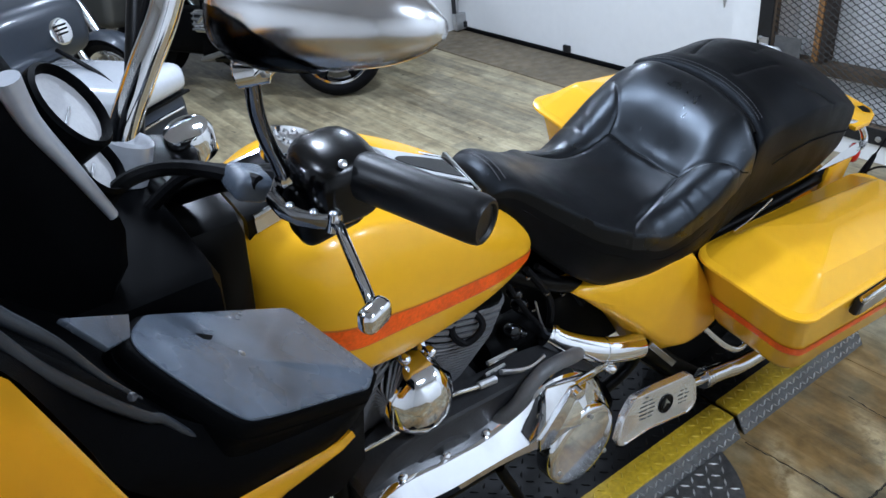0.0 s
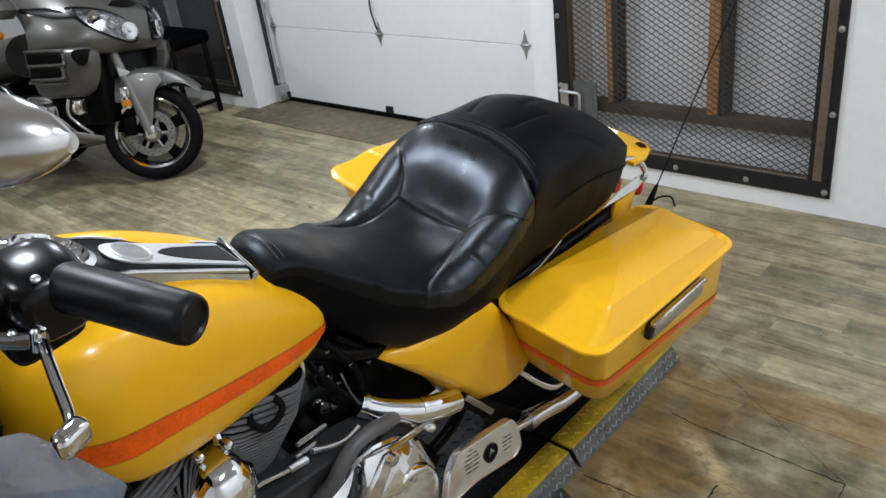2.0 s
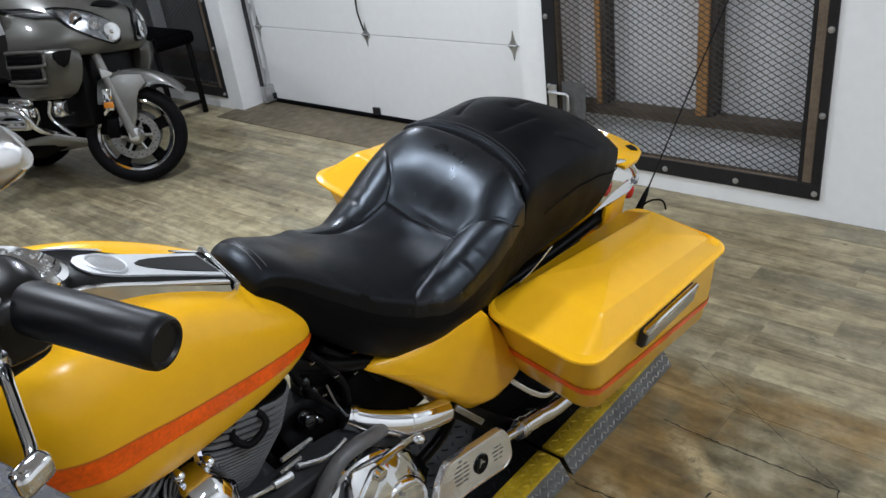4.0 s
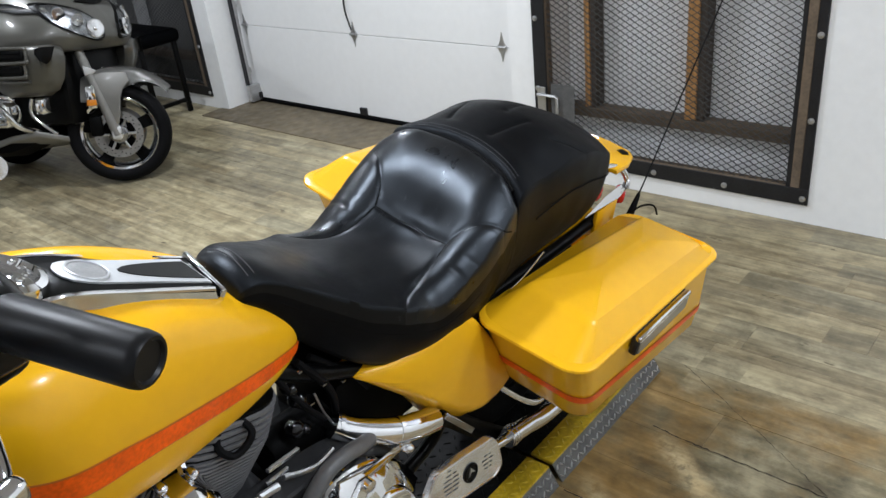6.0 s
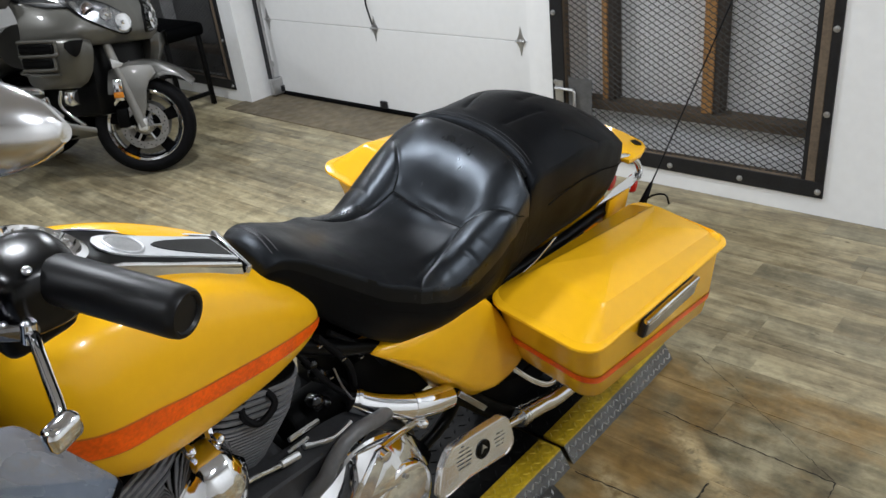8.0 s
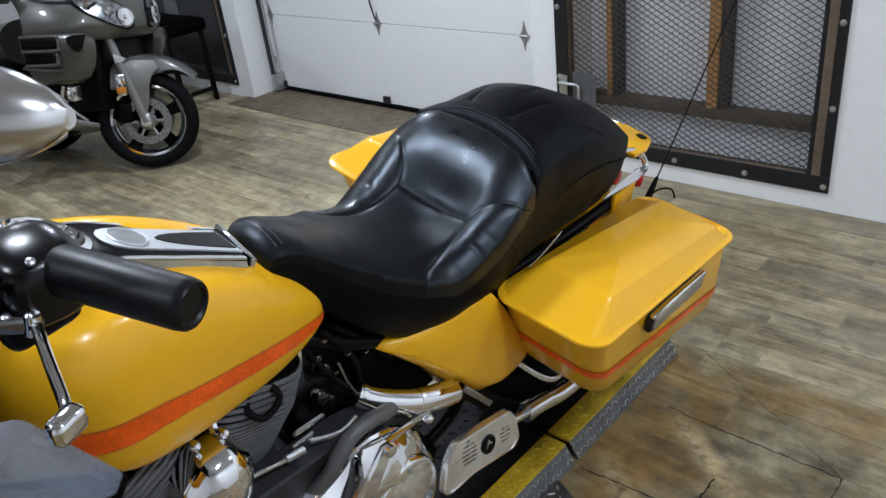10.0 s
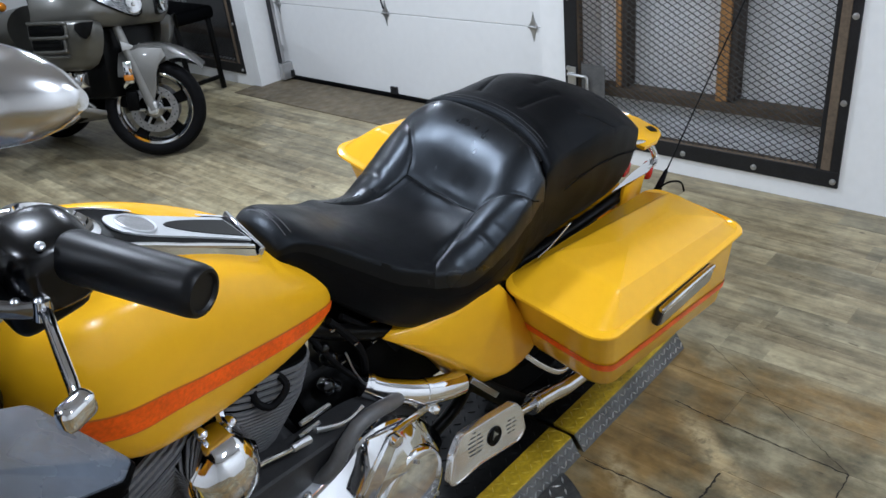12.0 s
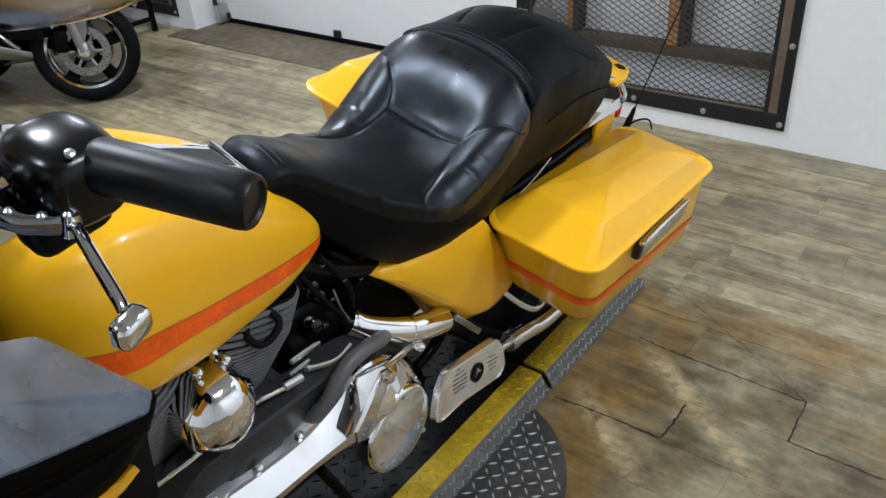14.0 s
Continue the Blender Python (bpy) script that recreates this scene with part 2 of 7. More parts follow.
    wood = mix(ramp(pick, [(0.62, (0, 0, 0)), (1.28, (1, 1, 1))]), grey, beige)
    stain = noise_node(stretched(1.7, 1.2, same), 1.3, 6, 0.62)
    stain_f = ramp(stain, [(0.44, (0, 0, 0)), (0.56, (1, 1, 1))])
    aged_b = math_node("ADD", math_node("MULTIPLY", grain, v=0.5), math_node("MULTIPLY", stain, v=0.5))
    brown = ramp(aged_b, [(0.3, (0.110, 0.064, 0.017)), (0.52, (0.240, 0.143, 0.040)), (0.72, (0.37, 0.250, 0.095))])
    # The worn stretch next to the lift is browner than the rest.
    worn = n.new("ShaderNodeMapRange")
    worn.inputs["From Min"].default_value, worn.inputs["From Max"].default_value = 2.34, 2.27
    l.new(sep.outputs[0], worn.inputs[0])
    worn2 = n.new("ShaderNodeMapRange")
    worn2.inputs["From Min"].default_value, worn2.inputs["From Max"].default_value = 1.6, 1.0
    l.new(sep.outputs[1], worn2.inputs[0])
    both = math_node("MULTIPLY", worn.outputs[0], worn2.outputs[0])
    patch = noise_node(stretched(3.2, 2.2, same), 1.4, 6, 0.65)
    aged = math_node("ADD", math_node("MULTIPLY", tone, v=0.36), math_node("MULTIPLY", patch, v=0.66))
    old = ramp(aged, [(0.38, (0.036, 0.028, 0.014)), (0.46, (0.102, 0.081, 0.042)), (0.53, (0.195, 0.164, 0.090)), (0.63, (0.36, 0.315, 0.195))])
    wood = mix(both, wood, old)
    col = mix(math_node("MULTIPLY", math_node("MULTIPLY", both, stain_f), v=0.85), wood, brown)
    # Two pale scuffs left by tyres.
    across = math_node("SUBTRACT", math_node("MULTIPLY", sep.outputs[0], v=0.79), math_node("MULTIPLY", sep.outputs[1], v=0.61))
    along_d = math_node("ADD", math_node("MULTIPLY", sep.outputs[0], v=0.61), math_node("MULTIPLY", sep.outputs[1], v=0.79))
    patchy = noise_node(stretched(24, 24, rnd), 1.0, 4, 0.6)
    for centre, d0, d1 in ((0.752, 1.26, 1.80), (1.040, 1.20, 1.92)):
        off = math_node("ABSOLUTE", math_node("SUBTRACT", across, v=centre))
        band = n.new("ShaderNodeMapRange")
        band.inputs["From Min"].default_value, band.inputs["From Max"].default_value = 0.048, 0.010
        l.new(off, band.inputs[0])
        far = math_node("ABSOLUTE", math_node("SUBTRACT", along_d, v=(d0 + d1) / 2))
        ends = n.new("ShaderNodeMapRange")
        ends.inputs["From Min"].default_value, ends.inputs["From Max"].default_value = (d1 - d0) / 2, (d1 - d0) / 2 - 0.16
        l.new(far, ends.inputs[0])
        where = math_node("MULTIPLY", math_node("MULTIPLY", band.outputs[0], ends.outputs[0]), ramp(patchy, [(0.34, (0, 0, 0)), (0.52, (0.95, 0.95, 0.95))]))
        col = mix(where, col, ramp(grain, [(0.3, (0.40, 0.295, 0.135)), (0.7, (0.64, 0.52, 0.30))]))
    scuff = noise_node(stretched(7, 5, rnd), 2.0, 8, 0.7)
    scuff_f = ramp(scuff, [(0.35, (0.55, 0.55, 0.55)), (0.6, (1, 1, 1))])
    col = mix(1.0, col, scuff_f, "MULTIPLY")
    knot = noise_node(stretched(22, 9, wn2.outputs[0]), 1.0, 3, 0.5)
    col = mix(1.0, col, ramp(knot, [(0.24, (0.30, 0.28, 0.25)), (0.31, (1, 1, 1))]), "MULTIPLY")
    l.new(col, b.inputs["Base Color"])
    rr = n.new("ShaderNodeMapRange")
    rr.inputs["To Min"].default_value, rr.inputs["To Max"].default_value = 0.28, 0.55
    l.new(scuff, rr.inputs[0]), l.new(rr.outputs[0], b.inputs["Roughness"])
    bp = n.new("ShaderNodeBump")
    bp.inputs["Strength"].default_value, bp.inputs["Distance"].default_value = 0.25, 0.001
    l.new(grain, bp.inputs["Height"]), l.new(bp.outputs[0], b.inputs["Normal"])
    return m


PLANK = floor_material()
SHELLCHROME = mat("mirror_shell_chrome", (0.80, 0.80, 0.81), 0.20, 1.0, 0, 0.08, 8, rough_vary=0.05)
# Pale grey carries the reflection on the pod's gloss black rim.
PODRIM = mat("pale_reflection_rim", (0.50, 0.52, 0.56), 0.28, 0.5, 0, 0.1, 12)
SHEEN = mat("moulded_black_plastic", (0.012, 0.015, 0.020), 0.34, 0, 0, 0.25, 9, 0.2, 900, rough_vary=0.06, spec=0.55)
INLAY = mat("pale_silver_inlay", (0.60, 0.61, 0.62), 0.38, 0.5, 0, 0.06, 20, 0.04, 400)

# ---- building helpers ----
ORIGIN = {}


def thing(name, at, label, category, group="", turn=0.0):
    """A top-level Empty at its base; its parts are modelled in world coordinates less that base."""
    ob = new(name)
    ob.empty_display_size = 0.1
    ob.matrix_basis = Matrix.Translation(at) @ Matrix.Rotation(radians(turn), 4, "Z")
    ORIGIN[ob] = Vector((0, 0, 0))
    return tagged(ob, label, category, group)


def part(name, bm, material, parent=None, label="", smooth=True, angle=40):
    """Links a bmesh as one mesh object under a thing or a part."""
    me = bpy.data.meshes.new(name)
    bmesh.ops.recalc_face_normals(bm, faces=bm.faces)
    if smooth:
        lim = radians(angle)
        for f in bm.faces:
            f.smooth = True
        for e in bm.edges:
            if len(e.link_faces) == 2 and e.calc_face_angle(0) > lim:
                e.smooth = False
    bm.to_mesh(me)
    bm.free()
    for m in material if isinstance(material, (list, tuple)) else [material]:
        me.materials.append(m)
    ob = new(name, me)
    if parent:
        ob.parent = parent
    if label:
        ob["label"] = label
    return ob


def box(size, at=(0, 0, 0), bevel=0.0, turn=None, bm=None, seg=2):
    bm = bm or bmesh.new()
    r = bmesh.ops.create_cube(bm, size=1.0)
    vs = r["verts"]
    bmesh.ops.scale(bm, vec=size, verts=vs)
    if bevel:
        es = list({e for v in vs for e in v.link_edges})
        made = bmesh.ops.bevel(bm, geom=es, offset=bevel, segments=seg, profile=0.5, affect="EDGES")
        vs = list({v for f in made["faces"] for v in f.verts} | {v for v in vs if v.is_valid})
    m = Matrix.Translation(at) @ (turn.to_4x4() if turn else Matrix())
    bmesh.ops.transform(bm, matrix=m, verts=vs)
    return bm


def spline(points, n):
    """n points along a smooth curve through the given ones."""
    p = np.array(points, float)
    k = len(p)
    if k < 3:
        return [p[0] + (p[-1] - p[0]) * i / (n - 1) for i in range(n)]
    out = []
    for i in range(n):
        u = i / (n - 1) * (k - 1)
        j = min(int(u), k - 2)
        f = u - j
        a, b, c, d = p[max(j - 1, 0)], p[j], p[j + 1], p[min(j + 2, k - 1)]
        out.append(0.5 * (2 * b + (c - a) * f + (2 * a - 5 * b + 4 * c - d) * f * f + (3 * b - a - 3 * c + d) * f**3))
    return out


def curve(xs, ys):
    """A smooth function through the stations."""
    xs, ys = np.array(xs, float), np.array(ys, float)

    def f(x):
        x = min(max(x, xs[0]), xs[-1])
        j = int(min(max(np.searchsorted(xs, x) - 1, 0), len(xs) - 2))
        h = xs[j + 1] - xs[j]
        t = (x - xs[j]) / h
        m0 = (ys[j + 1] - ys[j - 1]) / (xs[j + 1] - xs[j - 1]) if j > 0 else (ys[j + 1] - ys[j]) / h
        m1 = (ys[j + 2] - ys[j]) / (xs[j + 2] - xs[j]) if j < len(xs) - 2 else (ys[j + 1] - ys[j]) / h
        return float((2 * t**3 - 3 * t * t + 1) * ys[j] + (t**3 - 2 * t * t + t) * h * m0 + (-2 * t**3 + 3 * t * t) * ys[j + 1] + (t**3 - t * t) * h * m1)

    return f


def loft(rings, closed=True, caps=True, bm=None):
    """Skins rings of equal length."""
    bm = bm or bmesh.new()
    vs = [[bm.verts.new(p) for p in r] for r in rings]
    n = len(rings[0])
    for a, b in zip(vs, vs[1:]):
        for i in range(n if closed else n - 1):
            bm.faces.new((a[i], a[(i + 1) % n], b[(i + 1) % n], b[i]))
    if caps and closed:
        bm.faces.new(vs[0][::-1]), bm.faces.new(vs[-1])
    return bm


def tube(points, r, n=10, steps=0, bm=None, taper=None):
    """A round tube along a smooth curve; taper: the radius at the end."""
    pts = [Vector(p) for p in (spline(points, steps) if steps else points)]
    rings, up = [], None
    for i, p in enumerate(pts):
        d = (pts[min(i + 1, len(pts) - 1)] - pts[max(i - 1, 0)]).normalized()
        if up is None:
            up = d.orthogonal().normalized()
        up = (up - d * up.dot(d)).normalized()
        side = d.cross(up)
        rad = r if taper is None else r + (taper - r) * i / (len(pts) - 1)
        rings.append([p + rad * (math.cos(a) * up + math.sin(a) * side) for a in np.linspace(0, 2 * math.pi, n, endpoint=False)])
    return loft(rings, bm=bm)


def lathe(profile, at, axis, n=24, bm=None, caps=True):
    """Turns (distance along axis, radius) pairs about an axis through at."""
    axis = Vector(axis).normalized()
    up = axis.orthogonal().normalized()
    side = axis.cross(up)
    at = Vector(at)
    rings = [[at + axis * h + max(r, 1e-4) * (math.cos(a) * up + math.sin(a) * side) for a in np.linspace(0, 2 * math.pi, n, endpoint=False)] for h, r in profile]
    return loft(rings, bm=bm, caps=caps)


def slab(outline, direction, bevel=0.0, bm=None, seg=2):
    """A plate with the given outline (3D points) and thickness vector."""
    bm = bm or bmesh.new()
    d = Vector(direction)
    a = [bm.verts.new(Vector(p)) for p in outline]
    b = [bm.verts.new(Vector(p) + d) for p in outline]
    n = len(a)
    fs = [bm.faces.new(a[::-1]), bm.faces.new(b)]
    for i in range(n):
        fs.append(bm.faces.new((a[i], a[(i + 1) % n], b[(i + 1) % n], b[i])))
    if bevel:
        es = {e for f in fs[:2] for e in f.edges}
        bmesh.ops.bevel(bm, geom=list(es), offset=bevel, segments=seg, profile=0.5, affect="EDGES")
    return bm


def shifted(bm, v):
    bmesh.ops.translate(bm, vec=v, verts=bm.verts)
    return bm


# ---- the room ----
WX, DX = 3.57, 3.83  # room face of the door wall, face of the garage door


def wall(name, lo, hi, material=WHITE):
    c = [(a + b) / 2 for a, b in zip(lo, hi)]
    s = [b - a for a, b in zip(lo, hi)]
    return tagged(part(name, box(s, c), material, smooth=False), kind="structure")


ROOM_X, ROOM_Y, CEILING = (-3.0, WX), (-3.2, 8.2), 2.95
# The door wall: piers and strips round two grille openings and the garage door.
wall("wall_east_pier", (WX, -3.2, 0), (WX + 0.26, 1.0, CEILING))
wall("wall_east_sill", (WX, 1.0, 0), (WX + 0.26, 2.28, 0.13))
wall("wall_east_head", (WX, 1.0, 2.3), (WX + 0.26, 2.28, CEILING))
wall("wall_east_strip", (WX, 2.28, 0), (WX + 0.26, 2.50, CEILING))
wall("wall_east_lintel", (WX, 2.50, 2.42), (WX + 0.26, 5.2, CEILING))
wall("wall_east_jamb", (WX, 5.2, 0), (WX + 0.26, 5.45, CEILING))
wall("wall_east_sill_far", (WX, 5.45, 0), (WX + 0.26, 6.9, 0.10))
wall("wall_east_head_far", (WX, 5.45, 2.3), (WX + 0.26, 6.9, CEILING))
wall("wall_east_end", (WX, 6.9, 0), (WX + 0.26, 8.2, CEILING))
wall("wall_north", (-2.4, 8.2, 0), (WX + 0.26, 8.4, CEILING), GREYWALL)
wall("wall_south", (-2.4, -2.2, 0), (WX, -2.0, CEILING), GREYWALL)
wall("wall_west", (-2.6, -2.2, 0), (-2.4, 8.4, CEILING), GREYWALL)
wall("ceiling", (-3.2, -3.4, CEILING), (WX + 0.6, 8.4, CEILING + 0.1), CEIL)


def grille(name, y0, y1, z0, z1, label):
    """A grille of expanded metal in a bolted angle frame, with studs and backing board behind it."""
    g = thing(name, (WX, (y0 + y1) / 2, z0), label, "grille")
    ox, oy, oz = WX, (y0 + y1) / 2, z0
    w = 0.075

    def bar(lo, hi, nm, m=STEEL):
        c = [(a + b) / 2 - o for a, b, o in zip(lo, hi, (ox, oy, oz))]
        return part(nm, box([b - a for a, b in zip(lo, hi)], c, 0.002), m, g, smooth=False)

    x0, x1 = WX - 0.012, WX - 0.001
    bar((x0, y0, z0), (x1, y1, z0 + w), "frame_bar")
    bar((x0, y0, z1 - w), (x1, y1, z1), "frame_bar")
    bar((x0, y0, z0 + w + 0.001), (x1, y0 + 0.040, z1 - w - 0.001), "frame_bar")
    bar((x0 + 0.003, y0 + 0.041, z0 + w + 0.001), (x1, y0 + w + 0.006, z1 - w - 0.001), "rusty_strip", SILLWOOD)
    bar((x0 + 0.005, y0 + w + 0.007, z0 + w + 0.001), (x1, y0 + w + 0.026, z1 - w - 0.001), "frame_lip")
    bar((x0, y1 - w, z0 + w + 0.001), (x1, y1, z1 - w - 0.001), "frame_bar")
    # The inner angle, rusty where it turns into the wall.
    for lo, hi in (((x1, y0 + w - 0.012, z0 + w), (WX + 0.05, y0 + w, z1 - w)), ((x1, y1 - w, z0 + w), (WX + 0.05, y1 - w + 0.012, z1 - w)), ((x1, y0 + w, z0 + w - 0.012), (WX + 0.05, y1 - w, z0 + w))):
        bar(lo, hi, "angle_leg", SILLWOOD)
    # Expanded metal: diamonds of slanting strands.
    bm = bmesh.new()
    dw, dh, t = 0.050, 0.0145, 0.0030
    ya, yb, za, zb = y0 + w - 0.02, y1 - w + 0.02, z0 + w - 0.02, z1 - w + 0.02
    rows = int((zb - za) / dh)
    cols = int((yb - ya) / dw)
    for r in range(rows):
        for c in range(cols + 1):
            off = dw / 2 if r % 2 else 0.0
            yc, zc = ya + c * dw + off - oy, za + r * dh - oz
            for s in (-1, 1):
                p = Vector((WX + 0.012 - ox, yc, zc))
                q = Vector((WX + 0.018 - ox, yc + s * dw / 2, zc + dh))
                if not (ya - oy - 0.01 <= q.y <= yb - oy + 0.01):
                    continue
                d = Vector((0, 0, t / 2))
                e = Vector((0.006, 0, 0))
                v = [bm.verts.new(k) for k in (p - d, p + d, q + d, q - d, p - d + e, p + d + e, q + d + e, q - d + e)]
                bm.faces.new((v[0], v[1], v[2], v[3])), bm.faces.new((v[7], v[6], v[5], v[4]))
                bm.faces.new((v[1], v[5], v[6], v[2])), bm.faces.new((v[0], v[3], v[7], v[4]))
    part("expanded_mesh", bm, MESHSTEEL, g, smooth=False)["kind"] = "stuff"
    # Bolts round the frame.
    zs = np.arange(z0 + 0.03, z1, 0.36)
    ys = np.arange(y0 + 0.02, y1, 0.355)
    for by, bz in [(y0 + 0.022, z) for z in zs] + [(y1 - 0.022, z) for z in zs] + [(y, z0 + 0.03) for y in ys[1:]]:
        bm = lathe([(0, 0.014), (0.004, 0.014), (0.0045, 0.010), (0.011, 0.009), (0.012, 0.004)], (x0 - ox, by - oy, bz - oz), (-1, 0, 0), 10)
        part("bolt", bm, GALV, g)
    return g


grille("wall_grille", 0.93, 2.345, 0.09, 2.35, "dark steel expanded-metal grille bolted over a wall opening")
grille("wall_grille", 5.37, 6.95, 0.09, 2.35, "dark steel expanded-metal grille beside the garage door")


def cavity(y0, y1, zb, m):
    """Studs, a ledge and backing board inside an opening."""
    board = tagged(part("backing_board", box((0.02, y1 - y0 - 0.01, 2.12), (WX + 0.245, (y0 + y1) / 2, zb + 1.06)), m, smooth=False), kind="structure")
    ledge = part("ledge", box((0.10, y1 - y0 - 0.012, 0.05), (WX + 0.165, (y0 + y1) / 2, 0.335), 0.004), SILLWOOD, smooth=False)
    tagged(ledge, "dirty grey wooden ledge behind the steel grille", "ledge")
    return board, ledge


cavity(1.0, 2.28, 0.132, FOIL)
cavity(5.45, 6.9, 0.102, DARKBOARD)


def stud(y, w, m=WOOD, label="bare pine wall stud behind the steel grille", x=WX + 0.165, foot=0.361):
    ob = part("stud", box((0.09, w, 2.3 - foot - 0.002), (x, y, (2.3 + foot) / 2), 0.004), m, smooth=False)
    return tagged(ob, label, "stud", "wall studs")


# The two thin dark pieces are added as shade on the pine studs' sides.
stud(1.545, 0.055), stud(2.105, 0.030), stud(1.500, 0.034, STUDSHADE, "dark strip for the shaded side of the pine stud", WX + 0.175), stud(2.075, 0.028, STUDSHADE, "dark strip for the shaded side of the pine stud", WX + 0.175), stud(5.62, 0.09, STEEL, "dark steel post behind the far grille"), stud(6.4, 0.06, FOIL, "grey painted stud behind the far grille")


def garage_door():
    y0, y1 = 2.45, 5.23
    g = thing("garage_door", (DX, (y0 + y1) / 2, 0.0), "white sectional garage door with steel hinges, closed", "garage door")
    oy = (y0 + y1) / 2
    z = 0.035
    for k, h in enumerate((0.56, 0.57, 0.57, 0.57)):
        part("door_panel", box((0.045, y1 - y0, h - 0.003), (0.0225, 0, z + h / 2), 0.003), DOORWHITE, g, smooth=False)
        z += h
    part("bottom_seal", box((0.05, y1 - y0, 0.028), (0.02, 0, 0.018), 0.006), RUBBER, g, "black rubber bottom seal")
    seam = 0.035 + 0.562

    def hinge(y, zz, s=1.0):
        bm = slab([(-0.006, y - 0.035 * s, zz), (-0.006, y - 0.012 * s, zz + 0.03), (-0.006, y, zz + 0.085), (-0.006, y + 0.012 * s, zz + 0.03), (-0.006, y + 0.035 * s, zz), (-0.006, y + 0.012 * s, zz - 0.03), (-0.006, y, zz - 0.085), (-0.006, y - 0.012 * s, zz - 0.03)], (0.005, 0, 0), 0.001)
        h = part("hinge", bm, GALV, g, "grey steel hinge", smooth=False)
        part("hinge_pin", lathe([(-0.03, 0.007), (0.03, 0.007)], (-0.012, y, zz), (0, 1, 0), 10), GALV, h)

    for y in (y0 + 0.29, 3.955, 5.13):
        hinge(y - oy, seam)
        hinge(y - oy, seam + 0.57)
    # Pull cord that hangs down to the middle hinge.
    cord = [(-0.02, 3.955 - oy, seam + 0.03), (-0.03, 3.965 - oy, seam + 0.10), (-0.02, 3.99 - oy, seam + 0.17), (-0.02, 3.985 - oy, seam + 0.3), (-0.02, 3.98 - oy, seam + 0.6)]
    part("pull_cord", tube(cord, 0.006, 6, 24), STEEL, g)
    part("foot_bracket", box((0.02, 0.06, 0.05), (-0.012, 3.965 - oy, 0.065), 0.003), STEEL, g, smooth=False)
    part("foot_bracket", box((0.03, 0.09, 0.045), (-0.015, 5.14 - oy, 0.06), 0.003), STEEL, g, smooth=False)
    return g


garage_door()


def door_track(y, label):
    t = thing("door_track", (DX - 0.05, y, 0.0), label, "door track")
    part("rail", box((0.05, 0.012, 2.3), (0, 0, 1.17), 0.002), GALV, t, smooth=False)
    part("rail_lip", box((0.012, 0.04, 2.3), (-0.03, -0.02, 1.17), 0.002), STEEL, t, smooth=False)
    part("foot", box((0.10, 0.05, 0.13), (0.0, -0.04, 0.085), 0.006), GALV, t, smooth=False)
    for z in (0.25, 0.75, 1.3):
        part("track_bracket", box((0.05, 0.03, 0.04), (0.02, 0.016, z), 0.003), GALV, t, smooth=False)


door_track(5.17, "galvanised steel vertical track beside the garage door")

# Latch on the grille frame.
lt = thing("grille_latch", (WX - 0.013, 2.30, 0.36), "galvanised slide latch on the grille frame", "latch")
part("latch_plate", box((0.006, 0.05, 0.16), (-0.003, 0, 0.05), 0.002), GALV, lt, smooth=False)
part("latch_bolt", tube([(-0.016, 0.02, 0.09), (-0.016, -0.09, 0.09), (-0.016, -0.10, 0.08), (-0.016, -0.10, 0.0)], 0.008, 8), GALV, lt)
part("latch_guard", box((0.004, 0.14, 0.20), (0.004, -0.125, 0.05), 0.001), GUARD, lt, "dull grey plate behind the latch", smooth=False)

# The floor: a bed, then planks laid along the door wall.
tagged(part("floor", box((ROOM_X[1] - ROOM_X[0] + 0.6, 11.6, 0.2), (0.45, 2.5, -0.106)), CONCRETE, smooth=False), kind="structure")
tagged(part("door_threshold", box((0.44, 2.86, 0.012), (3.60, 3.87, 0.001), 0.003), THRESHOLD, smooth=False), kind="structure")

# ---- the lift under the yellow motorcycle ----
LIFT_Z = 0.058
lift = thing("motorcycle_lift", (1.1, 1.14, 0.0), "low motorcycle lift of tread plate with a yellow painted edge", "lift")


def treads(x0, x1, y0, y1, place, pitch=0.034, length=0.026, bm=None):
    """Raised lozenges of tread plate, laid in turn at right angles; place maps plan to world less the lift's base."""
    bm = bm or bmesh.new()
    nx, ny = int((x1 - x0) / pitch), int((y1 - y0) / pitch)
    for i in range(max(nx, 1)):
        for j in range(max(ny, 1)):
            cx, cy = x0 + (i + 0.5) * (x1 - x0) / max(nx, 1), y0 + (j + 0.5) * (y1 - y0) / max(ny, 1)
            a = radians(45 if (i + j) % 2 else -45)
            ca, sa = math.cos(a), math.sin(a)
            pts = []
            for u, v, h in ((-1, 0, 0), (0, -0.24, 0), (1, 0, 0), (0, 0.24, 0), (-0.6, 0, 1), (0.6, 0, 1)):
                u, v = u * length / 2, v * length / 2
                p = place(cx + u * ca - v * sa, cy + u * sa + v * ca, 0.0036 * h)
                pts.append(bm.verts.new(p) if p is not None else None)
            if any(p is None for p in pts):
                for p in pts:
                    if p is not None:
                        bm.verts.remove(p)
                continue
            A, B, C, D, E, F = pts
            bm.faces.new((A, B, E)), bm.faces.new((B, C, F)), bm.faces.new((B, F, E)), bm.faces.new((C, D, F)), bm.faces.new((D, A, E)), bm.faces.new((D, E, F))
    return bm


LO = Vector((1.1, 1.14, 0.0))
Y_FOOT, Y_TOP, Y_IN = 0.984, 1.016, 1.092  # foot of the sloping side, its top, inner edge of the yellow strip


